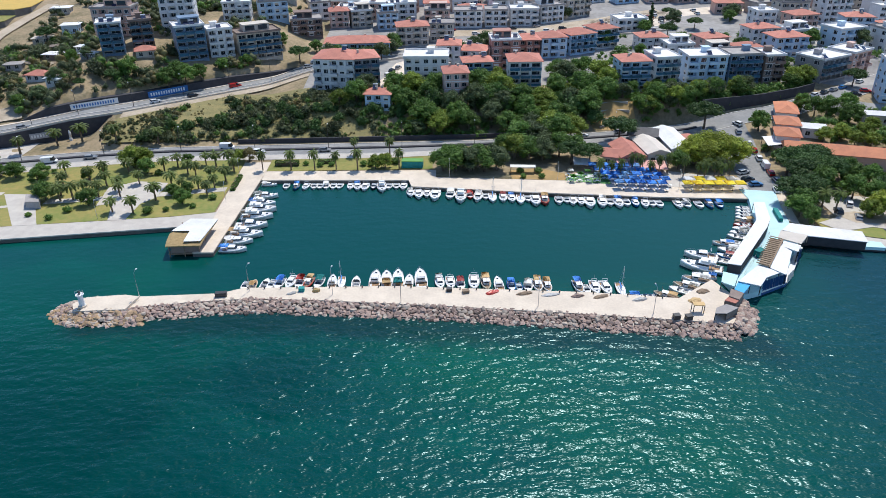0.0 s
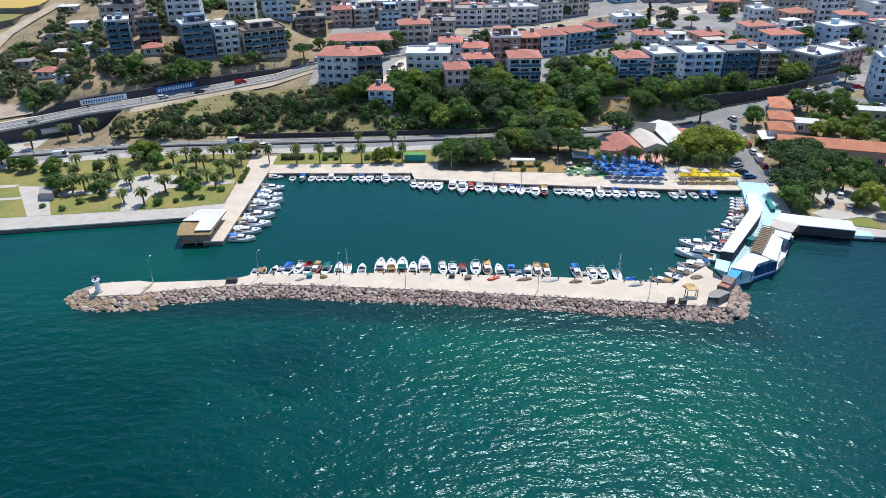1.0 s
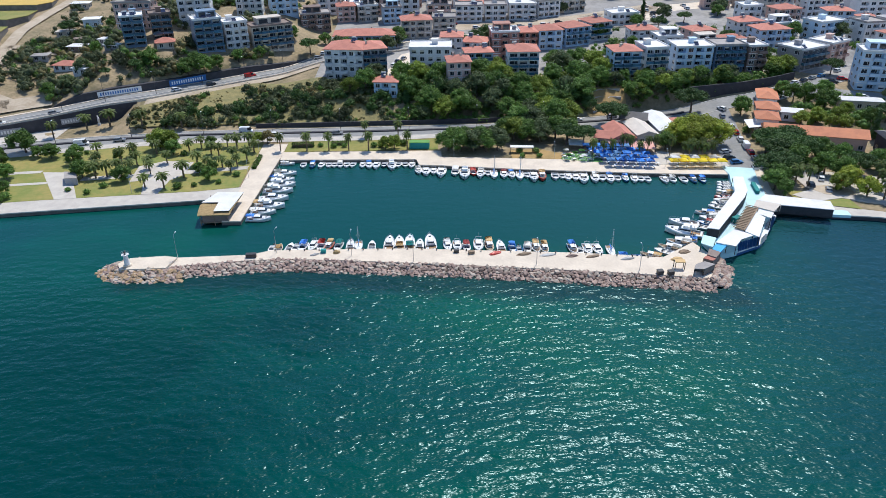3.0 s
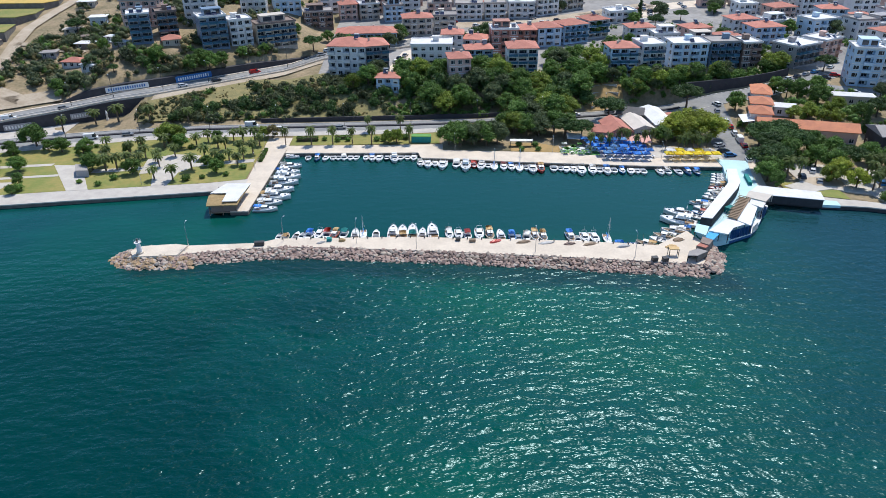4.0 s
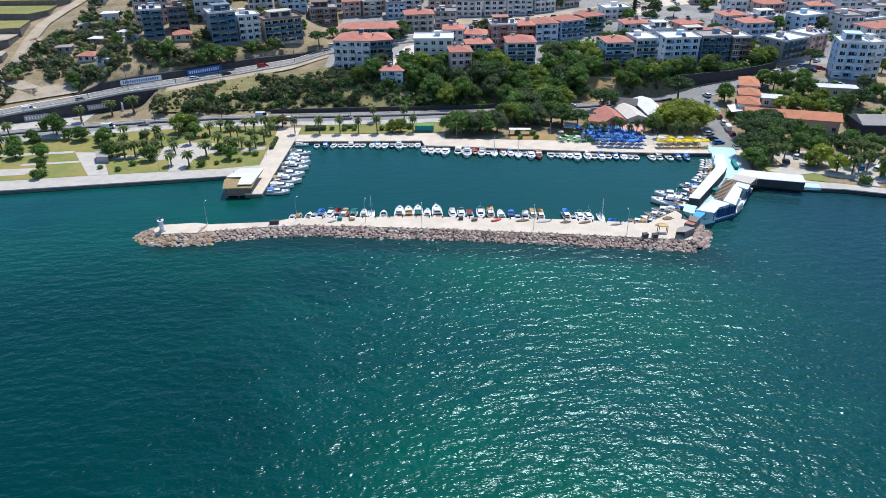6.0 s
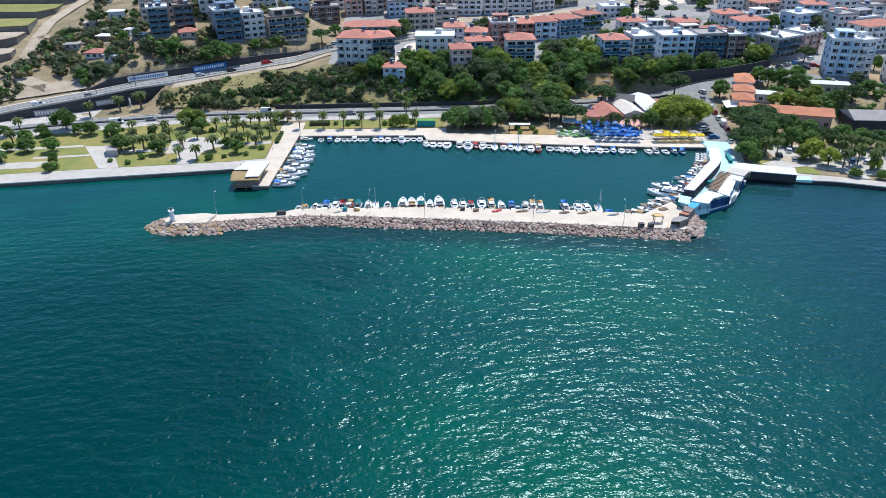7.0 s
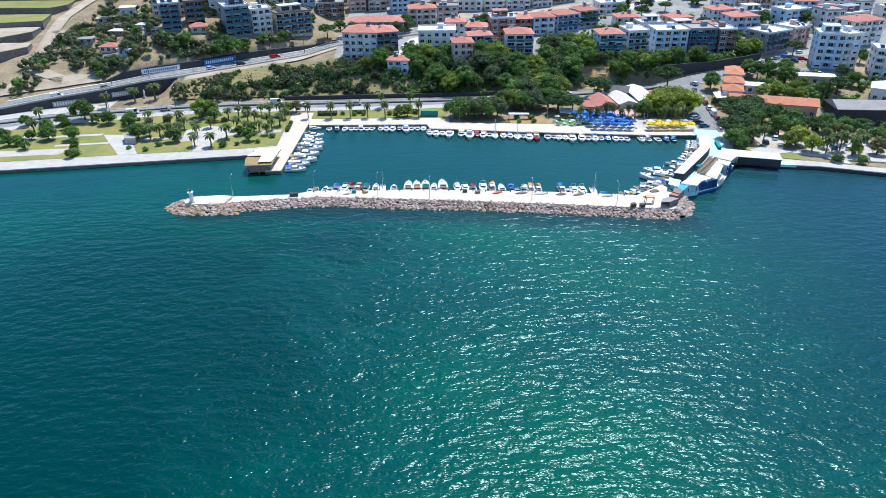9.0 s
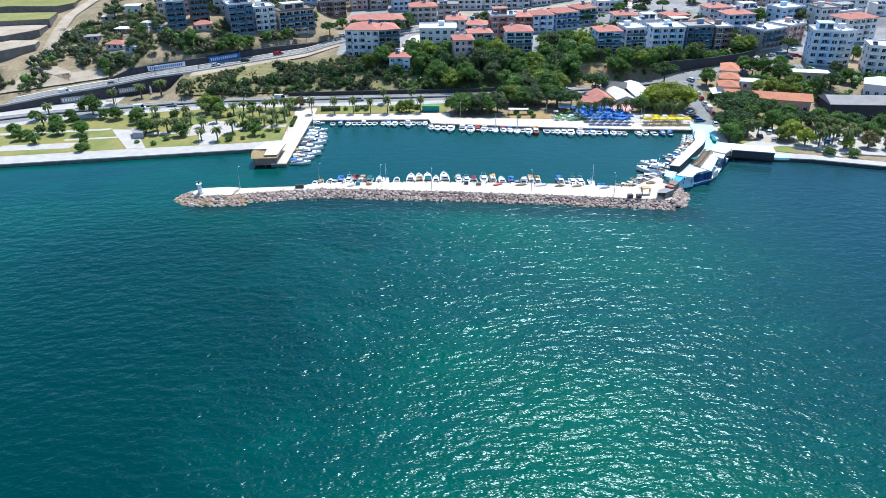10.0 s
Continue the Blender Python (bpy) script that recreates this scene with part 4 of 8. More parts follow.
def cruiser(x, y, turn, L=8.6, hull="white", cover="", fly=False):
    """A cabin cruiser with foredeck, cabin, windows, cockpit and rail."""
    B, free, sheer = 3.1, 0.85, 0.6
    name = f"{hull} cabin cruiser" + (" with flybridge" if fly else "") + (f" and {cover} canopy" if cover else "") + " at the quay"
    b = thing("cabin_cruiser", x, y, 0.0, turn, name, "boat", "boats in the harbour")
    b.scale = (L / 8.6,) * 3
    body, band = HULLS[hull]
    part("hull", shared(("ch", hull), lambda: mesh_of("hull", hull_bm(8.6, B, free, sheer), M[body], M[band])), None, b)
    part("cockpit_sole", shared(("cs",), lambda: mesh_of("cockpit_sole", deck_bm(8.6, B, free, sheer, 0.02, 0.36, 0.5), M["teak"])), None, b)
    part("deck", shared(("cd",), lambda: mesh_of("deck", deck_bm(8.6, B, free, sheer, 0.33, 0.98, 0.03), M["gelcoat"])), None, b)

    def cabin():
        bm = bmesh.new()
        wedge(bm, 2.2, 2.05, -1.5, 2.3, -1.45, 1.95, 0.9, 1.35)
        wedge(bm, 2.02, 1.8, -1.4, 0.72, -1.25, 0.3, 1.78, 1.95)
        return mesh_of("cabin", bm, M["gelcoat"])

    def glass():
        bm = bmesh.new()
        wedge(bm, 2.0, 1.82, -1.38, 1.35, -1.3, 0.62, 1.352, 1.778)
        return mesh_of("window", bm, M["glass"])

    def hatch():
        bm = bmesh.new()
        box(bm, -0.3, 0.3, 2.45, 3.0, 1.3, 1.36)
        return mesh_of("hatch", bm, M["glass"])

    def rail():
        bm = bmesh.new()
        last = {}
        for k in range(6):
            u = 0.55 + 0.43 * k / 5
            for s in (-1, 1):
                h, z = max(0.05, half_beam(u, B) - 0.08), free + sheer * u * u
                p = (s * h, -4.3 + 8.6 * u, z)
                q = (p[0], p[1], z + 0.5)
                rod(bm, p, q, 0.02, 4)
                if s in last:
                    rod(bm, last[s], q, 0.02, 4)
                last[s] = q
        return mesh_of("rail", bm, M["steel"])

    def bench():
        bm = bmesh.new()
        box(bm, -1.1, 1.1, -4.05, -3.55, 0.35, 0.82)
        box(bm, -1.1, -0.65, -3.546, -2.4, 0.35, 0.82)
        return mesh_of("bench", bm, M["canvas_white"])

    def bridge():
        bm = bmesh.new()
        wedge(bm, 1.8, 1.95, -2.6, 0.1, -2.7, 0.35, 1.96, 2.5)
        box(bm, -0.8, 0.8, -1.6, -1.1, 2.504, 2.9)
        return mesh_of("flybridge", bm, M["gelcoat"])

    def arch():
        bm = bmesh.new()
        for s in (-0.95, 0.95):
            rod(bm, (s, -1.9, 0.9), (s * 0.85, -2.1, 2.7), 0.06)
        rod(bm, (-0.81, -2.1, 2.7), (0.81, -2.1, 2.7), 0.07)
        rod(bm, (0, -2.1, 2.7), (0, -2.1, 4.3), 0.02)
        return mesh_of("radar_arch", bm, M["frame"])

    part("cabin", shared("ccabin", cabin), None, b)
    part("window", shared("cglass", glass), None, b, "dark wraparound cabin window")
    part("hatch", shared("chatch", hatch), None, b)
    part("rail", shared("crail", rail), None, b)
    part("bench", shared("cbench", bench), None, b)
    part("radar_arch", shared("carch", arch), None, b)
    if fly:
        part("flybridge", shared("cfly", bridge), None, b)
    if cover:
        canopy_parts(b, 2.3, -4.1, -1.3, 0.8, 2.15, cover)
    return b


def fisher(x, y, turn, L=6.6, hull="cream", cover="tan"):
    """A small wooden fishing boat with a wheelhouse and an awning."""
    B, free, sheer = 2.3, 0.6, 0.6
    b = thing("fishing_boat", x, y, 0.0, turn, f"small {hull} wooden fishing boat with {cover} awning at the quay", "boat", "boats in the harbour")
    b.scale = (L / 6.6,) * 3
    body, band = HULLS[hull]
    part("hull", shared(("fh", hull), lambda: mesh_of("hull", hull_bm(6.6, B, free, sheer), M[body], M[band])), None, b)
    part("deck", shared(("fd",), lambda: mesh_of("deck", deck_bm(6.6, B, free, sheer, 0.02, 0.97, 0.16), M["wood"])), None, b)

    def house():
        bm = bmesh.new()
        wedge(bm, 1.35, 1.3, -0.4, 0.95, -0.35, 0.85, 0.45, 1.15)
        for sx in (-0.58, 0.58):
            for yy in (-0.3, 0.7):
                box(bm, sx - 0.06, sx + 0.06, yy - 0.06, yy + 0.06, 1.154, 1.66)
        box(bm, -0.78, 0.78, -0.6, 1.1, 1.664, 1.74)
        return mesh_of("wheelhouse", bm, M["gelcoat"])

    def glass():
        bm = bmesh.new()
        wedge(bm, 1.16, 1.16, -0.22, 0.72, -0.22, 0.72, 1.156, 1.66)
        return mesh_of("window", bm, M["glass"])

    def mast():
        bm = bmesh.new()
        rod(bm, (0, 1.2, 0.5), (0, 1.2, 3.2), 0.04)
        return mesh_of("mast", bm, M["wood"])

    cabin = part("wheelhouse", shared("fhouse", house), None, b)
    part("window", shared("fglass", glass), None, cabin)
    part("mast", shared("fmast", mast), None, b)
    canopy_parts(b, 1.8, -3.0, -0.6, 0.55, 1.85, cover)
    return b


def sailboat(x, y, turn, L=7.2, mast=9.0, cover="blue"):
    B, free, sheer = 2.4, 0.75, 0.3
    b = thing("sailing_boat", x, y, 0.0, turn, f"white sailing boat with bare mast and {cover} sail cover", "boat", "boats in the harbour")
    b.scale = (L / 7.2,) * 3
    part("hull", shared(("sh",), lambda: mesh_of("hull", hull_bm(7.2, B, free, sheer), M["gelcoat"], M["hullblue"])), None, b)
    part("deck", shared(("sd",), lambda: mesh_of("deck", deck_bm(7.2, B, free, sheer, 0.3, 0.98, 0.03), M["gelcoat"])), None, b)
    part("cockpit_sole", shared(("ss",), lambda: mesh_of("cockpit_sole", deck_bm(7.2, B, free, sheer, 0.02, 0.32, 0.35), M["teak"])), None, b)
    bm = bmesh.new()
    wedge(bm, 1.5, 1.25, -1.3, 1.6, -1.2, 1.1, 0.76, 1.15)
    part("coachroof", bm, M["gelcoat"], b)
    bm = bmesh.new()
    rod(bm, (0, 0.8, 1.0), (0, 0.8, mast), 0.07, 6)
    part("mast", bm, M["frame"], b, "slender pale mast")
    bm = bmesh.new()
    rod(bm, (-0.7, 0.8, mast * 0.6), (0.7, 0.8, mast * 0.6), 0.03)
    part("spreader", bm, M["steel"], b)
    for p in ((-1.1, 0.4, 0.8), (1.1, 0.4, 0.8), (0, 3.5, 1.0), (0, -3.5, 0.8)):
        bm = bmesh.new()
        rod(bm, p, (0, 0.8, mast - 0.1), 0.012, 4)
        part("stay", bm, M["steel"], b)
    bm = bmesh.new()
    rod(bm, (0, 0.7, 1.75), (0, -2.4, 1.7), 0.17, 8)
    part("sail_cover", bm, M[COVERS[cover]], b)
    return b


# moored stern or bow to the breakwater, from west to east: along it, kind, length, colours, whether the bow faces the quay
BREAKWATER_ROW = (
    (-37.6, "l", 4.6, "white", "", 1), (-35.8, "l", 4.8, "cream", "tan", 0), (-33.2, "l", 5.2, "white", "", 0), (-31.7, "l", 5.0, "white", "", 1),
    (-29.9, "l", 5.6, "white", "blue", 1), (-27.4, "c", 6.8, "white", "", 1), (-25.3, "l", 5.8, "white", "red", 1), (-23.4, "f", 6.0, "red", "tan", 1),
    (-21.0, "l", 5.6, "white", "teal", 1), (-18.0, "c", 6.4, "white", "", 0), (-15.9, "s", 6.0, "white", "blue", 1), (-12.6, "l", 5.6, "white", "", 0),
    (-8.3, "c", 8.0, "white", "", 0), (-5.7, "c", 7.8, "white", "tan", 0), (-3.1, "c", 8.2, "white", "teal", 0), (-0.6, "c", 6.4, "white", "", 0),
    (2.1, "c", 8.8, "white", "", 0), (6.4, "c", 6.4, "white", "white", 1), (8.8, "c", 6.6, "striped", "", 1), (11.1, "l", 5.4, "white", "red", 1))
BREAKWATER_ROW_EAST = (
    (14.1, "c", 7.6, "white", "", 1), (16.8, "f", 7.0, "cream", "tan", 1), (19.6, "c", 6.6, "white", "", 0), (22.4, "l", 5.4, "blue", "blue", 1),
    (24.1, "l", 4.6, "blue", "", 1), (26.1, "l", 5.4, "white", "white", 1), (28.3, "f", 6.6, "white", "tan", 1), (30.4, "f", 6.2, "white", "tan", 1),
    (37.3, "f", 6.6, "white", "blue", 1), (38.9, "l", 4.8, "white", "", 1), (40.9, "c", 6.8, "white", "", 1), (43.3, "c", 7.0, "white", "", 1), (46.4, "s", 6.4, "white", "blue", 1))


def moor(kind, x, y, turn, L, hull, cover):
    if kind == "l":
        return launch(x, y, turn, L, hull, cover)
    if kind == "c":
        return cruiser(x, y, turn, L, hull, cover)
    if kind == "C":
        return cruiser(x, y, turn, L, hull, cover, True)
    if kind == "f":
        return fisher(x, y, turn, L, hull, cover or "tan")
    return sailboat(x, y, turn, L, 8.5 if L < 7 else 10.0, cover or "blue")


for along, kind, L, hull, cover, turned in BREAKWATER_ROW + BREAKWATER_ROW_EAST:
    quay = float(np.interp(along, [p[0] for p in BW_IN], [p[1] for p in BW_IN]))
    lean = random.uniform(-5, 5) - (8 if along < -20 else 0)
    L *= 0.9
    moor(kind, along, quay + L / 2 + 0.7, (180 if turned else 0) + lean, L, hull, cover)

# bows out from the north quay
NORTH_ROW = (
    (-38.3, "l", 5.0, "white", ""), (-35.3, "f", 5.6, "blue", "blue"), (-32.5, "c", 5.6, "white", ""), (-30.1, "l", 5.0, "white", ""), (-28.3, "l", 4.8, "striped", ""),
    (-26.5, "l", 5.0, "white", "white"), (-24.4, "l", 5.0, "white", ""), (-22.5, "l", 4.8, "white", ""), (-19.3, "c", 5.4, "white", ""), (-17.2, "c", 6.2, "white", "blue"),
    (-14.9, "c", 6.6, "white", ""), (-12.4, "l", 5.2, "navy", ""), (-9.9, "C", 7.8, "white", ""), (-7.9, "l", 5.2, "white", ""), (-5.7, "l", 5.0, "white", ""),
    (-3.6, "c", 5.8, "white", ""), (-1.4, "c", 6.0, "white", "white"))
NORTH_ROW_EAST = (
    (0.9, "c", 7.4, "white", ""), (3.3, "c", 6.0, "white", ""), (5.7, "c", 8.4, "striped", ""), (10.0, "l", 6.4, "white", "white"), (12.9, "C", 9.0, "white", ""),
    (15.6, "l", 5.2, "red", "red"), (17.8, "c", 7.2, "white", "white"), (20.1, "l", 5.0, "white", ""), (21.9, "s", 7.0, "white", "blue"), (24.9, "c", 6.4, "white", "red"),
    (27.3, "c", 6.2, "white", "blue"), (29.7, "s", 7.2, "white", "blue"), (31.9, "l", 5.2, "white", ""), (33.8, "c", 8.2, "white", ""))
NORTH_ROW_CAFES = (
    (36.4, "f", 7.2, "red", "tan"), (40.4, "l", 6.0, "white", ""), (42.6, "l", 5.0, "white", ""), (44.2, "c", 6.4, "white", ""), (46.4, "c", 6.4, "white", ""),
    (48.7, "c", 8.4, "white", ""), (52.2, "c", 7.4, "white", "white"), (54.4, "l", 6.0, "white", ""), (56.6, "c", 7.2, "white", "blue"), (58.9, "l", 5.6, "white", ""),
    (61.3, "c", 5.8, "blue", "blue"), (63.9, "c", 6.2, "striped", ""), (65.8, "l", 5.2, "white", ""), (67.7, "l", 5.6, "white", ""), (72.8, "c", 6.0, "white", ""),
    (75.2, "l", 5.4, "white", "white"), (78.5, "l", 5.6, "white", ""), (81.3, "f", 5.4, "blue", "blue"), (84.0, "l", 5.2, "blue", "blue"))
for along, kind, L, hull, cover in NORTH_ROW + NORTH_ROW_EAST + NORTH_ROW_CAFES:
    quay = float(np.interp(along, (-46, -2.4, -1.4, 6, 30, 69.5, 92), (-5.4, -6.8, -11.6, -12.5, -16.6, -21.7, -23.6)))
    L *= 0.84
    boat = moor(kind, along, quay - L / 2 - 0.6, 180 + random.uniform(-7, 7) - (4 if along > 6 else 0), L, hull, cover)
    boat.scale.x *= 1.18

# big cruisers at the west jetty, bows to the east
for y, L, kind, cover in ((-6.9, 5.0, "c", "white"), (-15.4, 7.6, "c", "white"), (-20.5, 8.2, "C", "blue"), (-24.6, 9.4, "C", ""), (-28.9, 9.6, "C", "white"), (-34.2, 9.4, "c", ""), (-39.3, 9.6, "C", "tan"), (-43.0, 7.8, "c", "white"), (-47.2, 7.4, "c", "blue")):
    L *= 0.92
    moor(kind, -47.6 + 0.049 * (y + 30) + L / 2 + 0.6, y, -90 + random.uniform(-5, 3), L, "white", cover)

# small boats packed along the fishing pier, bows to the west
for x, y, L, kind, hull, cover in ((89.6, -27.7, 4.2, "l", "white", ""), (89.0, -29.7, 4.4, "l", "white", ""), (88.2, -31.6, 4.6, "l", "striped", ""), (87.5, -33.7, 4.8, "l", "white", ""), (86.7, -36.0, 5.2, "f", "cream", "tan"), (85.6, -38.1, 5.0, "l", "red", ""), (84.5, -40.1, 5.2, "l", "white", ""), (83.0, -42.3, 5.2, "l", "white", "white")):
    moor(kind, x, y, 92 + random.uniform(-5, 5), L, hull, cover)
for x, y, L, kind, hull, cover in ((81.6, -44.6, 5.0, "l", "striped", ""), (76.8, -48.2, 5.2, "f", "white", "blue"), (79.5, -47.3, 4.6, "l", "white", ""), (77.0, -51.6, 5.6, "l", "white", "white"), (75.2, -54.6, 5.2, "l", "blue", "red"), (73.2, -56.6, 5.2, "l", "striped", ""), (69.2, -54.2, 8.0, "c", "white", ""), (67.4, -59.6, 9.6, "C", "white", ""), (64.4, -65.0, 6.4, "f", "white", "white"), (61.3, -67.8, 6.0, "f", "cream", "white"), (59.6, -69.4, 5.4, "l", "white", ""), (66.8, -63.4, 5.4, "c", "white", "blue"), (55.6, -71.4, 5.4, "f", "cream", "tan")):
    moor(kind, x, y, 68 + random.uniform(-8, 8), L, hull, cover)
launch(51.4, -71.6, 95, 4.6, "blue", "")
launch(47.9, -71.4, 85, 4.4, "white", "blue")


# ---- breakwater rocks ----
def rock_mesh(seed):
    """A squarish boulder with worn corners."""
    rnd = random.Random(seed)
    bm = bmesh.new()
    for k in range(18):
        d = Vector((rnd.gauss(0, 1), rnd.gauss(0, 1), rnd.gauss(0, 1))).normalized()
        q = (abs(d.x) ** 3 + abs(d.y) ** 3 + abs(d.z) ** 3) ** (-1 / 3)
        bm.verts.new(Vector((d.x * 0.56, d.y * 0.48, d.z * 0.36)) * q * rnd.uniform(0.86, 1.1))
    bmesh.ops.convex_hull(bm, input=bm.verts[:])
    for v in [v for v in bm.verts if not v.link_faces]:
        bm.verts.remove(v)
    return bm


ROCKS = {}
for tone in ("rock", "rock_ochre", "rock_pale", "rock_wet_shade"):
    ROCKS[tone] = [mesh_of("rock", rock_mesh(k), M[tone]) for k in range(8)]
breakwater = tagged(new("rock_armour"), "piled brown and grey boulders armouring the breakwater", "rocks", "", "structure")
TOE = ((-60.0, -79.0), (-50.0, -77.8), (-42.0, -76.7), (-32.0, -76.3), (-20.0, -77.3), (6.4, -80.2), (26.2, -82.9), (45.3, -85.9), (59.4, -87.7), (66.0, -88.6))
rest = bmesh.new()
count = 0


def lay_rock(x, y, z, size, tone):
    """One boulder: a part where the shore is passed nearest, joined geometry farther off."""
    global count
    me = random.choice(ROCKS[tone])
    m = Matrix.Translation((x, y, z)) @ pose(0, 0, 0, random.uniform(4, 36), random.uniform(-14, 14), random.uniform(-30, 30)) @ Matrix.Scale(size, 4)
    if -30 < x < 58 and count < 300 and y < -74:
        count += 1
        part("rock", me, None, breakwater, m=m)
    else:
        k = len(rest.verts)
        rest.from_mesh(me)
        rest.verts.ensure_lookup_table()
        for v in rest.verts[k:]:
            v.co = m @ v.co
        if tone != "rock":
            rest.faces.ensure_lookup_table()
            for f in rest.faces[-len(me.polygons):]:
                f.material_index = {"rock_ochre": 1, "rock_pale": 2, "rock_wet_shade": 3}[tone]


# a dark sheet under the boulders, coloured as the shade in their gaps
bed = bmesh.new()
strip = []
for k in range(43):
    x = -61.0 + 3.0 * k
    c = float(np.interp(x, [p[0] for p in BW_OUT], [p[1] for p in BW_OUT]))
    t = float(np.interp(x, [p[0] for p in TOE], [p[1] for p in TOE]))
    strip.append([bed.verts.new(p) for p in ((x, c + 0.2, 1.0), (x, c * 0.5 + t * 0.5, 0.2), (x, t, -0.9))])
for p, q in zip(strip, strip[1:]):
    for k in range(2):
        bed.faces.new((p[k], p[k + 1], q[k + 1], q[k]))
part("rock_bed", bed, M["rock_wet_shade"], breakwater, "dark bed that paints the shade between the boulders")
for row in range(8):
    s = row / 7
    x = -61.0 + 0.5 * (row % 2)
    while x < 66.5:
        c = float(np.interp(x, [p[0] for p in BW_OUT], [p[1] for p in BW_OUT]))
        t = float(np.interp(x, [p[0] for p in TOE], [p[1] for p in TOE]))
        size = random.uniform(0.8, 1.4) if random.random() < 0.75 else random.uniform(0.55, 0.8)
        lay_rock(x, c + 0.1 + (t - c) * s * 0.86 + random.uniform(-0.2, 0.2), 1.2 - 1.6 * s ** 1.2 + random.uniform(-0.12, 0.12), size, "rock_wet_shade" if row == 7 or row == 6 and random.random() < 0.5 else "rock_pale" if random.random() < (0.40 if s < 0.3 else 0.18) else "rock")
        x += size * 0.96
# round the head in the west and the corner in the east
for k in range(190):
    a = random.uniform(95, 290)
    r = random.uniform(0, 1)
    x, y = -67.4 + (4.6 + 5.2 * r) * math.cos(radians(a)), -73.4 + (2.6 + 3.2 * r) * math.sin(radians(a))
    lay_rock(x, y, 1.6 - 1.9 * r, random.uniform(0.9, 1.5), random.choice(("rock_ochre", "rock_pale", "rock_ochre", "rock")) if a > 180 else random.choice(("rock_pale", "rock")))
for k in range(150):
    s = random.uniform(0, 1)
    lay_rock(random.uniform(-71, -56), -75.4 - 3.6 * s, 1.6 - 1.9 * s, random.uniform(1.0, 1.6), random.choice(("rock_pale", "rock", "rock_ochre")))
for k in range(120):
    s, r = random.uniform(0, 1), random.uniform(0, 1)
    x, y = 65.5 + 4.8 * s, -84.3 + 8.8 * s
    lay_rock(x + r * 3.6 + 0.1, y - 2.6 * r * (1 - s * 0.7), 1.6 - 2.0 * r, random.uniform(1.0, 1.7), "rock_pale" if random.random() < 0.25 else "rock")
joined = part("rock_rubble", rest, (M["rock"], M["rock_ochre"], M["rock_pale"], M["rock_wet_shade"]), breakwater)
tagged(joined, "", "", "", "stuff")


# ---- things on the quays ----
def lighthouse(x, y, z):
    t = thing("lighthouse", x, y, z, 0, "small white harbour light on the breakwater head", "lighthouse")
    bm = bmesh.new()
    tube(bm, 0, 0, 0, 0.35, 0.95, 0.9, 12)
    part("base", bm, M["concrete"], t)
    bm = bmesh.new()
    tube(bm, 0, 0, 0.354, 2.9, 0.62, 0.5, 14)
    part("tower", bm, M["white"], t)
    bm = bmesh.new()
    tube(bm, 0, 0, 2.904, 3.02, 0.85, 0.85, 14)
    part("gallery", bm, M["white"], t)
    bm = bmesh.new()
    for k in range(10):
        a = k * math.tau / 10
        b = (k + 1) * math.tau / 10
        rod(bm, (0.8 * math.cos(a), 0.8 * math.sin(a), 3.0), (0.8 * math.cos(a), 0.8 * math.sin(a), 3.6), 0.025, 4)
        rod(bm, (0.8 * math.cos(a), 0.8 * math.sin(a), 3.6), (0.8 * math.cos(b), 0.8 * math.sin(b), 3.6), 0.025, 4)
    part("railing", bm, M["steel"], t)
    bm = bmesh.new()
    tube(bm, 0, 0, 3.024, 3.55, 0.25, 0.25, 8)
    tube(bm, 0, 0, 3.554, 3.85, 0.32, 0.05, 8)
    part("lantern", bm, M["darkmetal"], t)


lighthouse(-69.3, -74.2, 2.0)


def street_lamp(x, y, z, turn, h=7.0, name="slender pale street lamp with a curved arm", metal="steel"):
    t = thing("street_lamp", x, y, z, turn, name, "lamp post", "street lamps")

    def pole():
        bm = bmesh.new()
        tube(bm, 0, 0, 0, 6.2, 0.09, 0.055, 6)
        return mesh_of("pole", bm, M[metal])

    def arm():
        bm = bmesh.new()
        for k in range(5):
            a, b = k / 5 * 1.3, (k + 1) / 5 * 1.3
            rod(bm, (1.2 - 1.2 * math.cos(a), 0, 6.15 + 0.75 * math.sin(a)), (1.2 - 1.2 * math.cos(b), 0, 6.15 + 0.75 * math.sin(b)), 0.04, 4)
        return mesh_of("arm", bm, M[metal])

    def head():
        bm = bmesh.new()
        wedge(bm, 0.26, 0.2, 0.75, 1.35, 0.8, 1.3, 6.84, 6.98)
        bmesh.ops.rotate(bm, verts=bm.verts[:], matrix=Matrix.Rotation(-math.pi / 2, 3, "Z"))
        return mesh_of("lamp_head", bm, M["frame"])

    t.scale = (h / 7.0,) * 3
    part("pole", shared(("pole", metal), pole), None, t)
    part("arm", shared(("arm", metal), arm), None, t)
    part("lamp_head", shared("lamphead", head), None, t)
    return t


for x, y, turn in ((-58.5, -71.0, 75), (-35.5, -68.2, 60), (-17.0, -70.2, 80), (27.0, -76.2, 90), (50.5, -79.5, 100), (-2.0, -73.8, 90)):
    street_lamp(x, y, 1.45 if x > -58 else 2.0, turn, 6.6)


def crate(x, y, z, turn, sx, sy, sz, material, label, name="storage_box", category="box"):
    t = thing(name, x, y, z, turn, label, category)
    bm = bmesh.new()
    box(bm, -sx / 2, sx / 2, -sy / 2, sy / 2, 0, sz * 0.8)
    part("body", bm, material, t)
    bm = bmesh.new()
    box(bm, -sx / 2 - 0.04, sx / 2 + 0.04, -sy / 2 - 0.04, sy / 2 + 0.04, sz * 0.804, sz)
    part("lid", bm, material, t)


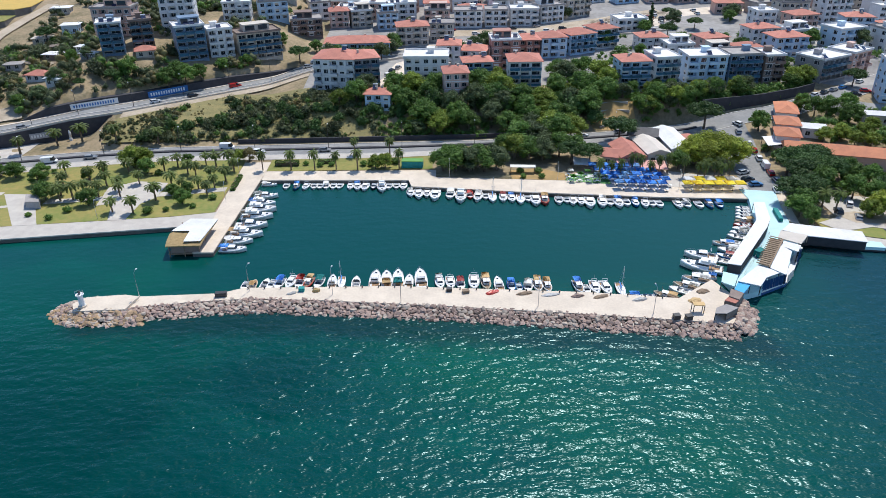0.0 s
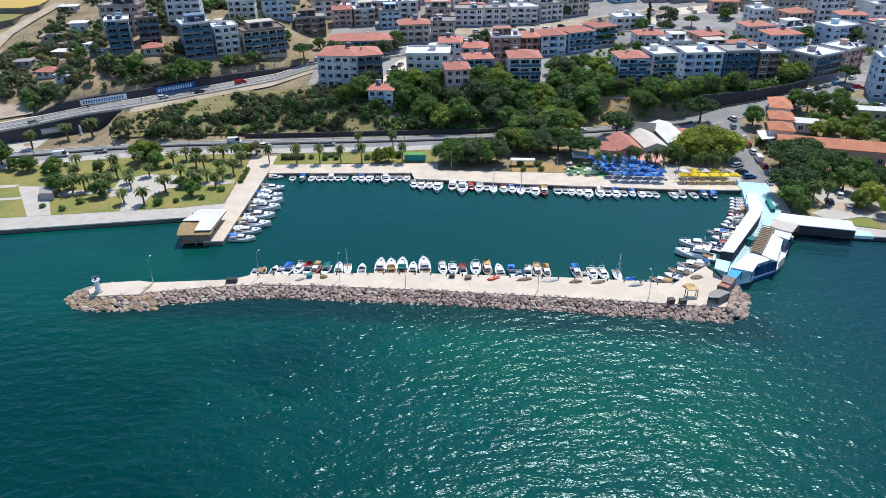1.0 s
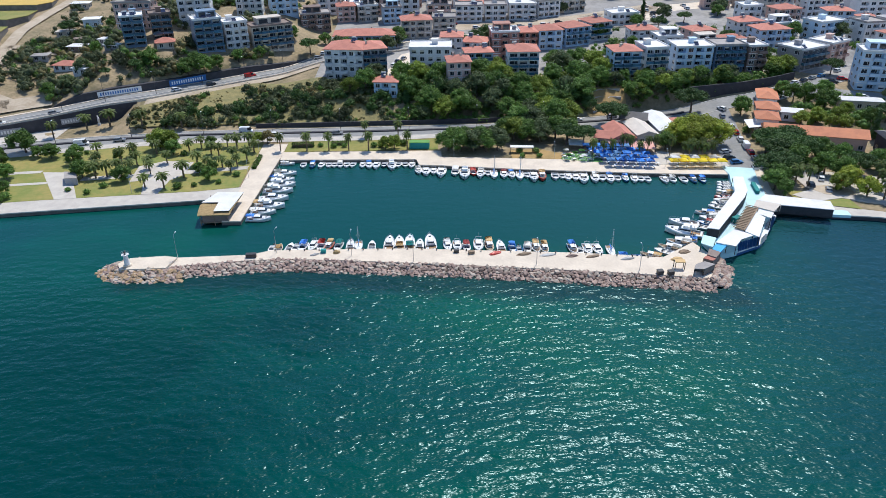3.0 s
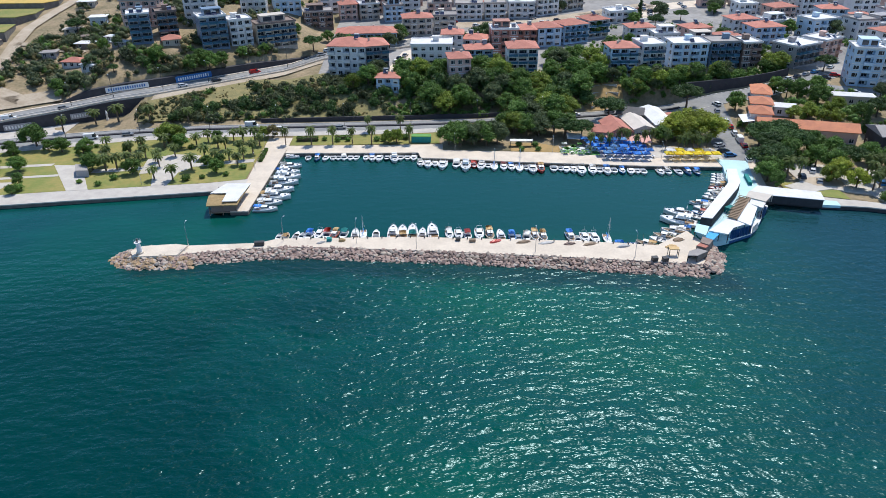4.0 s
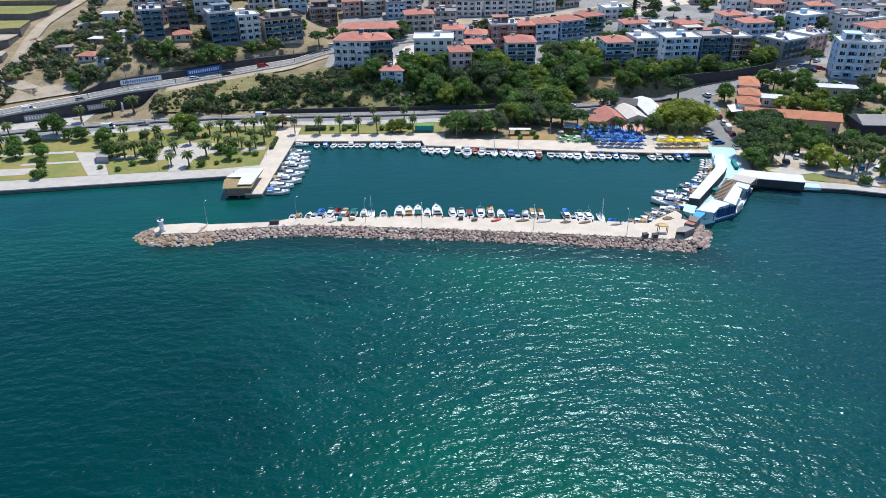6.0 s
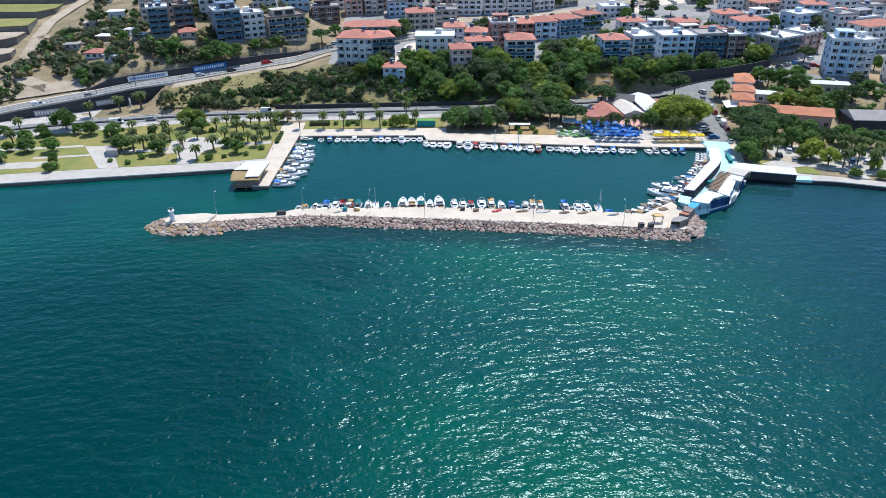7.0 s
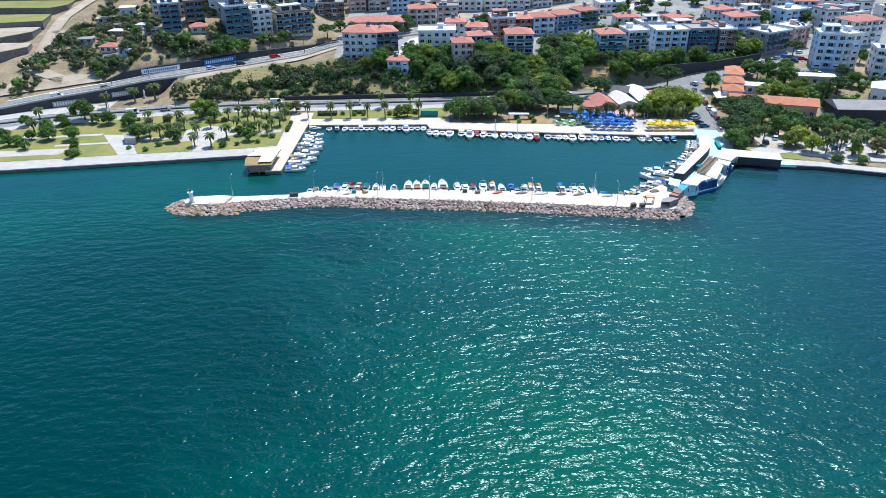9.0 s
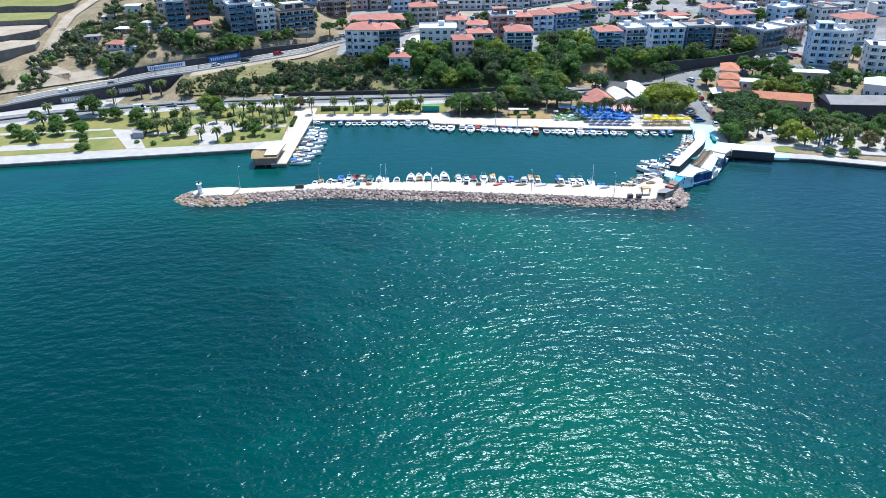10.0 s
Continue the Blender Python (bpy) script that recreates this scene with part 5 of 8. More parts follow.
def net_pile(x, y, z, w, d, h, material, label):
    """A heap of folded nets: a lumpy mound."""
    bm = bmesh.new()
    bmesh.ops.create_icosphere(bm, subdivisions=3, radius=1.0)
    for v in bm.verts:
        k = 1 + 0.28 * noise.noise((v.co.x * 2.2 + x, v.co.y * 2.2 + y, v.co.z * 2.2))
        v.co = Vector((v.co.x * w / 2 * k, v.co.y * d / 2 * k, max(0.0, v.co.z) * h * k))
    ob = part("fishing_net", bm, material, None, m=pose(x, y, z, 0, 0, random.uniform(0, 30)))
    tagged(ob, label, "net pile", "fishing nets")


crate(-41.2, -70.2, 1.45, 4, 2.4, 1.0, 1.0, M["darkmetal"], "dark metal storage box on the breakwater quay")
crate(-24.0, -68.6, 1.45, 0, 1.2, 0.9, 0.9, M["canvas_teal"], "teal plastic gear box on the breakwater quay")
crate(8.4, -69.6, 1.45, 0, 1.2, 0.9, 0.8, M["darkmetal"], "dark gear box on the breakwater quay")
crate(12.0, -70.4, 1.45, 12, 1.4, 0.9, 0.7, M["wood"], "wooden gear box on the breakwater quay")
crate(54.6, -81.6, 1.45, 8, 1.3, 1.1, 1.0, M["darkmetal"], "dark bin on the breakwater quay", "waste_bin", "bin")
crate(57.0, -81.9, 1.45, 8, 1.3, 1.1, 1.0, M["darkmetal"], "dark bin on the breakwater quay", "waste_bin", "bin")
for x, y, w, d, h, mat_name, words in (
        (-20.8, -68.8, 1.8, 1.3, 0.8, "thatch", "heap of tan fishing nets on the quay"), (-26.0, -69.6, 2.4, 1.0, 0.4, "cockpit", "low grey heap of nets on the quay"),
        (17.8, -70.6, 3.4, 1.4, 0.5, "hullred", "heap of reddish fishing nets on the quay"), (24.6, -71.3, 3.6, 1.2, 0.5, "wood", "heap of brown fishing nets on the quay"),
        (30.4, -71.9, 4.0, 1.2, 0.4, "cockpit", "heap of grey fishing nets on the quay"), (36.0, -72.6, 3.0, 1.2, 0.5, "rock", "heap of brown nets on the quay"),
        (41.0, -73.0, 3.6, 1.2, 0.4, "wood", "heap of brown fishing nets on the quay"), (49.0, -74.4, 3.4, 1.2, 0.5, "cockpit", "heap of grey fishing nets on the quay"),
        (60.5, -75.2, 3.0, 1.8, 0.6, "canvas_tan", "heap of tan fishing nets on the quay"), (63.4, -71.6, 3.0, 1.6, 0.6, "wood", "heap of brown fishing nets on the quay")):
    net_pile(x, y, 1.44, w, d, h, M[mat_name], words)


def bollard_mesh():
    bm = bmesh.new()
    tube(bm, 0, 0, 0, 0.4, 0.14, 0.12, 8)
    tube(bm, 0, 0, 0.404, 0.5, 0.2, 0.18, 8)
    return mesh_of("bollard", bm, M["darkmetal"])


for k in range(26):
    x = -36 + k * 3.6
    y = float(np.interp(x, [p[0] for p in BW_IN], [p[1] for p in BW_IN])) - 0.5
    tagged(part("bollard", shared("bollard", bollard_mesh), None, None, m=pose(x, y, 1.45)), "dark iron mooring bollard on the quay edge", "bollard", "bollards")


def shed(name, pts, z0, z1, roof_mat, label, thick=0.16, walls=(), wall_mat=None, posts=True, slope=0.0, category="canopy"):
    """An open shed: a roof over posts, with some closed sides. slope: how much the last two corners lie lower."""
    cx, cy = sum(p[0] for p in pts) / len(pts), sum(p[1] for p in pts) / len(pts)
    t = thing(name, cx, cy, z0, 0, label, category)
    local = [(x - cx, y - cy) for x, y in pts]
    if sum(a[0] * b[1] - b[0] * a[1] for a, b in zip(local, local[1:] + local[:1])) < 0:
        local = local[::-1]
    bm = bmesh.new()
    h = z1 - z0
    prism(bm, local, h, h + thick)
    if slope:
        for v in bm.verts:
            v.co.z += slope * v.co.y / max(1.0, max(abs(p[1]) for p in local))
    part("roof", bm, roof_mat, t)
    if posts:
        for k, (x, y) in enumerate(local):
            bm = bmesh.new()
            box(bm, x * 0.94 - 0.07, x * 0.94 + 0.07, y * 0.94 - 0.07, y * 0.94 + 0.07, 0, h - 0.004 - abs(slope))
            part("post", bm, M["darkmetal"], t)
    for k in walls:
        a, b = Vector((*local[k], 0)) * 0.97, Vector((*local[(k + 1) % len(local)], 0)) * 0.97
        n = Vector(((b - a).y, -(b - a).x, 0)).normalized() * 0.06
        bm = bmesh.new()
        lo = [bm.verts.new(p) for p in (a - n, b - n, b + n, a + n)]
        hi = [bm.verts.new(v.co + Vector((0, 0, h - 0.01 - abs(slope)))) for v in lo]
        bm.faces.new(hi)
        for i in range(4):
            bm.faces.new((lo[i], lo[(i + 1) % 4], hi[(i + 1) % 4], hi[i]))
        part("side_wall", bm, wall_mat or M["darkmetal"], t)
    return t


# boathouse roof along the pier
shed("boat_shed", [(71.2, -64.0), (73.9, -65.0), (87.8, -46.3), (90.5, -41.7), (93.0, -32.2), (90.1, -32.0), (86.5, -42.6)], 1.38, 3.9, M["roofwhite"], "long white flat-roofed fishermen's shed bent along the pier", walls=(0, 1, 2), wall_mat=M["dark_or_shaded_stone"])
# floating terrace and cafe roofs on the seaward side
slab("terrace_deck", [(76.45, -71.45), (79.4, -69.9), (83.4, -67.9), (86.3, -64.6), (90.7, -57.8), (94.7, -51.8), (94.21, -50.5), (86.45, -62.0)], -1.0, 1.0, M["roofwhite"], "white-edged terrace deck over the water", "deck", M["bluesheet"])
shed("cafe_canopy", [(87.7, -52.3), (91.8, -55.7), (95.5, -51.3), (90.1, -48.5)], 1.38, 4.0, M["roofbeige"], "pale beige felt cafe roof on the pier")
shed("cafe_canopy", [(78.0, -64.6), (79.8, -66.2), (88.6, -53.5), (85.6, -52.9)], 1.38, 4.1, M["wood"], "brown slatted cafe roof on the pier")
shed("cafe_canopy", [(79.9, -66.3), (82.1, -69.4), (88.1, -59.0), (86.9, -56.0)], 1.38, 3.9, M["roofwhite"], "white cafe roof over the terrace")
shed("cafe_canopy", [(87.0, -56.1), (89.6, -59.0), (91.7, -55.9), (88.7, -53.5)], 1.0, 3.75, M["canvas_white"], "small white awning on the terrace")
shed("cafe_canopy", [(70.8, -71.4), (74.9, -73.5), (77.5, -70.1), (81.3, -68.2), (78.3, -64.3)], 1.38, 3.7, M["roofwhite"], "white awning roof at the end of the pier")
shed("cafe_canopy", [(67.5, -70.7), (69.6, -72.7), (72.2, -68.1), (69.5, -66.4)], 1.38, 3.2, M["aqua"], "pale aqua awning at the pier head")
shed("cafe_canopy", [(69.0, -74.2), (70.4, -75.7), (73.2, -72.4), (71.0, -71.2)], 1.38, 3.4, M["cyansheet"], "bright blue awning at the pier head")
shed("store_hut", [(66.9, -76.7), (68.5, -78.2), (70.4, -75.7), (68.4, -73.8)], 1.45, 3.4, M["roofbrown"], "brown-roofed store hut at the breakwater corner", walls=(0, 1, 2, 3), wall_mat=M["stonewall"])
shed("store_hut", [(65.6, -77.9), (67.4, -79.2), (68.6, -78.1), (66.8, -76.7)], 1.45, 3.15, M["tile"], "rusty red-roofed hut at the breakwater corner", walls=(0, 1, 2, 3), wall_mat=M["stonewall"])
shed("store_hut", [(62.9, -80.6), (65.4, -79.3), (67.4, -80.7), (64.2, -82.8), (61.9, -82.6)], 1.45, 3.1, M["roofgrey"], "grey-roofed net store at the breakwater corner", walls=(1, 2, 3), wall_mat=M["stonewall"])
shed("sun_shade", [(58.6, -78.4), (61.0, -78.6), (60.8, -80.0), (58.5, -79.9)], 1.45, 3.3, M["canvas_tan"], "worn tan sun shade on four posts")
for pts, z1, mat_name, words in (((79.6, -69.5, 83.1, -67.9), 3.3, "bluesheet", "dark blue tarpaulin screen on the terrace edge"), ((83.5, -67.9, 86.2, -64.9), 2.6, "canvas_white", "white screen along the terrace edge"), ((76.7, -70.9, 79.4, -69.6), 3.3, "bluesheet", "dark blue tarpaulin screen at the pier head"), ((89.2, -60.2, 91.9, -56.2), 3.2, "bluesheet", "blue tarpaulin screen on the terrace")):
    a, b = Vector((pts[0], pts[1], 0)), Vector((pts[2], pts[3], 0))
    bm = bmesh.new()
    n = Vector(((b - a).y, -(b - a).x, 0)).normalized()
    cols = 10
    ring = [[bm.verts.new(a + (b - a) * k / cols + n * (0.12 * math.sin(k * 2.1) + o) + Vector((0, 0, z))) for z, o in ((0.9, 0.15), (1.8, 0.0), (z1, -0.1))] for k in range(cols + 1)]
    for r, s in zip(ring, ring[1:]):
        for i in range(2):
            bm.faces.new((r[i], s[i], s[i + 1], r[i + 1]))
    bmesh.ops.solidify(bm, geom=bm.faces[:], thickness=0.05)
    tagged(part("tarpaulin", bm, M[mat_name]), words, "screen")

slat_home = thing("roof_slats", 82.9, -58.8, 4.28, 56, "brown timber slats over the cafe roof", "roof", "")
for k in range(16):
    bm = bmesh.new()
    box(bm, -7.6 + k, -7.25 + k, -1.35, 1.35, 0.0, 0.09)
    part("slat", bm, M["palmbark"], slat_home)
# rail along the pier walk
rail = thing("pier_railing", 0, 0, 1.38, 0, "pale metal railing along the fishing pier", "railing")
line = ((74.8, -65.6), (79.6, -59.0), (84.2, -52.4), (88.8, -46.0))
for k, (x, y) in enumerate(line):
    bm = bmesh.new()
    rod(bm, (x, y, 0), (x, y, 1.05), 0.04, 5)
    part("post", bm, M["steel"], rail)
    if k:
        bm = bmesh.new()
        rod(bm, (*line[k - 1], 1.02), (x, y, 1.02), 0.03, 5)
        part("handrail", bm, M["steel"], rail)
# covered landing stage east of the pier
# the dark seaward wall is added to paint the shade under the roof
shed("landing_stage", [(95.9, -50.8), (108.6, -54.4), (110.0, -49.0), (94.6, -43.8), (91.0, -47.4)], 1.38, 3.5, M["roofwhite"], "long white roof over a landing stage, dark panel for the shade beneath", walls=(0,), wall_mat=M["dark_or_shaded_stone"])
slab("aqua_footway", [(109.5, -52.35), (114.2, -53.15), (114.6, -50.2), (110.2, -49.2)], 0.5, 1.30, M["aqua"], "aqua painted stretch of the promenade", "footway")
crate(82.1, -56.0, 1.38, 35, 2.4, 1.4, 1.6, M["canvas_teal"], "dark green kiosk box on the pier")
crate(95.6, -35.4, 1.38, 80, 6.5, 1.0, 1.0, M["canvas_teal"], "long dark green planter on the pier", "planter", "planter")

# thatched pavilion on the west jetty
pav = thing("thatched_pavilion", -53.9, -43.6, 0.0, 2, "thatched pavilion with white tarpaulins on a dark timber platform", "pavilion")
bm = bmesh.new()
box(bm, -5.6, 2.0, -6.2, 6.8, 0.75, 1.05)
part("platform", bm, M["wood"], pav)
bm = bmesh.new()
box(bm, -5.0, 1.6, -5.8, 6.2, 1.054, 3.0)
part("inner_screen", bm, M["brown"], pav)
bm = bmesh.new()
prism(bm, [(-6.0, -6.4), (2.4, -6.4), (3.6, 6.6), (-3.4, 7.2), (-6.6, -0.5)], 3.3, 3.55)
bmesh.ops.subdivide_edges(bm, edges=bm.edges[:], cuts=3, use_grid_fill=True)
for v in bm.verts:
    v.co.z += 0.12 * noise.noise(v.co * 0.8) - (0.35 if v.co.y < -5.6 else 0.0)
part("thatch_roof", bm, M["thatch"], pav, "shaggy tan reed thatch")
bm = bmesh.new()
prism(bm, [(-1.9, -5.2), (2.2, -5.3), (3.8, 6.8), (-3.4, 7.4), (-6.4, 0.6), (-1.8, 0.4)], 3.75, 3.85)
part("tarpaulin", bm, M["roofwhite"], pav, "bright white tarpaulin over the thatch")
for x in (-5.4, -1.8, 1.8):
    for y in (-6.0, 0.0, 6.4):
        bm = bmesh.new()
        tube(bm, x, y, -2.5, 3.28, 0.13, 0.12, 7)
        part("pile", bm, M["wood"], pav)


# ---- plants ----
def lump_of(level):
    bm = bmesh.new()
    bmesh.ops.create_icosphere(bm, subdivisions=level, radius=1.0)
    bm.verts.index_update()
    out = np.array([v.co[:] for v in bm.verts]), [tuple(v.index for v in f.verts) for f in bm.faces]
    bm.free()
    return out


def leaves_mesh(name, material, clumps, per, size, seed, flat=0.0, level=2):
    """Dense uneven clumps (x, y, z, radius) of twigs, covered with many small leaves."""
    rng = np.random.default_rng(seed)
    core, sides = lump_of(level)
    sides = np.array(sides)
    squash = np.array((1, 1, 1 - flat))
    verts, faces, n = [], [], 0
    for cx, cy, cz, r in clumps:
        verts.append(core * r * 0.62 * rng.uniform(0.7, 1.15, (len(core), 1)) * squash + (cx, cy, cz))
        faces += (sides + n).tolist()
        n += len(core)
    for cx, cy, cz, r in clumps:
        d = rng.normal(size=(per, 3))
        d[:, 2] += 0.25
        d /= np.linalg.norm(d, axis=1)[:, None]
        at = np.array((cx, cy, cz)) + d * squash * r * rng.uniform(0.5, 1.18, (per, 1))
        u = rng.normal(size=(per, 3)) * 0.8 + np.cross(d, (0.3, 0.2, 1.0))
        u /= np.linalg.norm(u, axis=1)[:, None]
        w = np.cross(u, d + rng.normal(size=(per, 3)) * 0.45)
        w /= np.linalg.norm(w, axis=1)[:, None] + 1e-6
        s = size * rng.uniform(0.6, 1.4, (per, 1))
        verts.append(np.stack((at - u * s, at + w * s * 0.6, at + u * s, at - w * s * 0.6), axis=1).reshape(-1, 3))
        faces += (np.arange(per * 4).reshape(-1, 4) + n).tolist()
        n += per * 4
    me = bpy.data.meshes.new(name)
    me.from_pydata(np.concatenate(verts).tolist(), [], faces)
    me.materials.append(material)
    me.shade_smooth()
    return me


def trunk_mesh(h, r, limbs, seed, material, lean=0.0):
    """A tapered trunk with limbs that reach the clumps."""
    rnd = random.Random(seed)
    bm = bmesh.new()
    rod_taper = []
    x = y = 0.0
    for k in range(4):
        z0, z1 = h * k / 4, h * (k + 1) / 4
        nx, ny = x + rnd.uniform(-0.08, 0.08) + lean / 4, y + rnd.uniform(-0.08, 0.08)
        tube(bm, x, y, z0 - (0.3 if not k else 0.02), z1, r * (1 - 0.16 * k), r * (1 - 0.16 * (k + 1)), 7, 0, nx, ny)
        x, y = nx, ny
    for cx, cy, cz, cr in limbs:
        rod(bm, (x, y, h * 0.9), (cx * 0.8, cy * 0.8, cz), r * 0.3, 5)
    return mesh_of("trunk", bm, material)


def crown_clumps(kind, seed):
    rnd = random.Random(seed)
    out = []
    if kind == "pine":
        for k in range(28):
            a, q = k * 2.4 + rnd.uniform(-0.4, 0.4), rnd.uniform(0, 1) ** 0.5
            out.append((2.6 * q * math.cos(a), 2.6 * q * math.sin(a), 4.5 + 1.5 * (1 - q) + rnd.uniform(-0.35, 0.35), rnd.uniform(0.85, 1.25)))
    elif kind == "cypress":
        for k in range(10):
            out.append((rnd.uniform(-0.2, 0.2), rnd.uniform(-0.2, 0.2), 0.8 + k * 0.75, 0.95 * (1 - k / 13)))
    elif kind == "scrub":
        for k in range(9):
            a, q = rnd.uniform(0, math.tau), rnd.uniform(0, 1)
            out.append((1.5 * q * math.cos(a), 1.5 * q * math.sin(a), 0.5 + 1.3 * (1 - q) * rnd.uniform(0.6, 1), rnd.uniform(0.6, 0.95)))
    elif kind == "ball":
        for k in range(7):
            a = k * math.tau / 6
            out.append((0.45 * math.cos(a) * (k < 6), 0.45 * math.sin(a) * (k < 6), 0.75 + 0.1 * (k % 2) + 0.3 * (k == 6), 0.62))
    else:
        for k in range(26):
            a, q, s = k * 2.4 + rnd.uniform(-0.4, 0.4), rnd.uniform(0.25, 1) ** 0.7, rnd.uniform(0, 1)
            rad = 2.4 * math.sin(math.pi * (0.22 + 0.68 * s)) * q
            out.append((rad * math.cos(a), rad * math.sin(a), 1.7 + 4.2 * s, rnd.uniform(0.7, 1.15)))
    return out


KINDS = {
    "broad": ("leaf", "bark", 190, 0.165, "broad-leaved tree with a rounded green crown"),
    "light": ("leaf_light", "bark", 190, 0.165, "broad-leaved tree with a bright yellow-green crown"),
    "lime": ("leaf_lime", "bark", 190, 0.165, "broad-leaved tree with a lime-green crown"),
    "pine": ("leaf_dark", "bark", 190, 0.165, "umbrella pine with a flat dark green crown"),
    "olive": ("leaf_olive", "bark", 190, 0.165, "olive-green tree with a loose crown"),
    "rust": ("leaf_rust", "bark", 150, 0.16, "small tree with yellow-brown foliage"),
    "cypress": ("leaf_dark", "bark", 180, 0.15, "slender dark green cypress"),
    "scrub": ("leaf_scrub", "bark", 140, 0.14, "low grey-green bush on dry ground"),
    "darkscrub": ("leaf_dark", "bark", 140, 0.14, "low dark green bush on the bank"),
    "ball": ("leaf", "bark", 80, 0.13, "clipped round green shrub on the lawn")}
FORM = {"broad": "broad", "light": "broad", "lime": "broad", "olive": "broad", "rust": "broad", "pine": "pine", "cypress": "cypress", "scrub": "scrub", "darkscrub": "scrub", "ball": "ball"}
HIGH = {"broad": 6.6, "pine": 6.4, "cypress": 8.4, "scrub": 2.3, "ball": 1.6}


def tree(kind, x, y, h, where="", z=None):
    leaf, bark, per, size, words = KINDS[kind]
    form = FORM[kind]
    v = random.randrange(4)
    name = {"scrub": "bush", "ball": "shrub", "cypress": "cypress"}.get(form, "tree")
    t = thing(name, x, y, terrain(x, y) if z is None else z, random.uniform(0, 360), (words + " " + where).strip(), "bush" if form in ("scrub", "ball") else "tree", "trees and bushes")
    k = h / HIGH[form]
    wide = 1.3 if form in ("broad", "pine") else 1.1
    k *= 1.12
    t.scale = (k * wide * random.uniform(0.9, 1.12), k * wide * random.uniform(0.9, 1.12), k)
    clumps = crown_clumps(form, v)
    if form == "ball":
        trunk = shared(("trunk", form, 0), lambda: trunk_mesh(0.5, 0.08, (), 1, M["bark"]))
    elif form == "scrub":
        trunk = shared(("trunk", form, v), lambda: trunk_mesh(0.4, 0.1, clumps[:5], v, M["bark"]))
    elif form == "cypress":
        trunk = shared(("trunk", form, v), lambda: trunk_mesh(6.0, 0.16, (), v, M["bark"]))
    else:
        trunk = shared(("trunk", form, v), lambda: trunk_mesh(4.6 if form == "pine" else 2.8, 0.24, clumps[:8], v, M["bark"]))
    part("trunk", trunk, None, t)
    part("crown", shared(("crown", kind, v), lambda: leaves_mesh("crown", M[leaf], clumps, per, size, v + 10, 0.25 if form == "pine" else 0.0)), None, t)
    return t


def palm_mesh(seed):
    """A crown of arching fronds, each a midrib with leaflets on both sides."""
    rnd = random.Random(seed)
    verts, faces = [], []
    for f in range(30):
        a, lift = f * 2.399 + rnd.uniform(-0.2, 0.2), 1.15 - 1.5 * f / 30
        L = rnd.uniform(1.7, 2.3)
        p = Vector((0, 0, 0))
        way = Vector((math.cos(a), math.sin(a), 0))
        side = Vector((-math.sin(a), math.cos(a), 0))
        angle = lift
        for k in range(7):
            q = p + (way * math.cos(angle) + Vector((0, 0, math.sin(angle)))) * L / 7
            w = 0.38 * math.sin(math.pi * (0.12 + 0.8 * k / 7))
            for s in (-1, 1):
                tip = (p + q) / 2 + side * s * w + (q - p) * 0.9 - Vector((0, 0, w * 0.45))
                n = len(verts)
                verts += [p, q, tip]
                faces.append((n, n + 1, n + 2))
                mid = (p * 0.2 + q * 0.8)
                tip = mid + side * s * w * 0.9 + (q - p) * 0.8 - Vector((0, 0, w * 0.55))
                n = len(verts)
                verts += [(p + q) / 2, q + (q - p) * 0.4, tip]
                faces.append((n, n + 1, n + 2))
            p, angle = q, angle - 0.26
    me = bpy.data.meshes.new("fronds")
    me.from_pydata([tuple(v) for v in verts], [], faces)
    me.materials.append(M["palmleaf"])
    return me


def palm_trunk(seed):
    bm = bmesh.new()
    rnd = random.Random(seed)
    x = 0.0
    for k in range(8):
        nx = x + rnd.uniform(-0.03, 0.04)
        tube(bm, x, 0, k * 0.5 - (0.2 if not k else 0), k * 0.5 + 0.5, 0.24 - 0.008 * k, 0.2 - 0.008 * k, 8, 0, nx, 0)
        x = nx
    tube(bm, x, 0, 3.9, 4.35, 0.2, 0.34, 8)
    return mesh_of("trunk", bm, M["palmbark"])


def palm(x, y, h=5.0, where="on the lawn", spread=1.2):
    v = random.randrange(3)
    t = thing("palm_tree", x, y, terrain(x, y), random.uniform(0, 360), f"date palm with arching green fronds {where}", "palm tree", "palm trees")
    t.scale = (h / 5.0 * spread * random.uniform(0.92, 1.08),) * 2 + (h / 5.0,)
    part("trunk", shared(("ptrunk", v), lambda: palm_trunk(v)), None, t)
    part("fronds", shared(("palm", v), lambda: palm_mesh(v)), None, t, m=pose(0, 0, 4.25))


# park by the west promenade
for x, y in ((-144.1, -10.2), (-106.8, 0.5), (-95.0, -0.1), (-96.6, -17.6), (-99.7, -18.7), (-94.9, -14.4), (-90.0, -16.1), (-82.2, -26.3), (-76.3, -27.0), (-73.0, -18.8), (-69.8, 0.6), (-66.7, -1.6), (-58.5, 6.0), (-56.0, 1.8), (-71.4, -9.4), (-147.6, 2.0), (-103.0, -9.0), (-81.8, -7.0)):
    palm(x, y, random.uniform(4.4, 5.6))
for x, y in ((-61.1, -4.8), (-58.6, -10.8), (-63.0, -11.5), (-67.5, -12.0), (-56.6, -6.0), (-77.5, 2.5), (-62.5, 5.5), (-86.0, -11.8), (-84.0, -16.0), (-91.0, -8.0), (-88.0, 1.5), (-74.5, 6.0), (-66.0, 7.0), (-97.0, -5.0), (-101.5, -14.5), (-59.5, -15.5)):
    palm(x, y, random.uniform(4.0, 5.4))
for x, y in ((-47.3, 2.4), (-38.6, 2.2), (-31.3, 2.1), (-24.7, 2.0), (-18.1, 1.9), (-5.3, 2.0), (-8.6, 12.0), (-20.0, 13.0)):
    palm(x, y, random.uniform(5.8, 6.8), "beside the quay", 0.75)
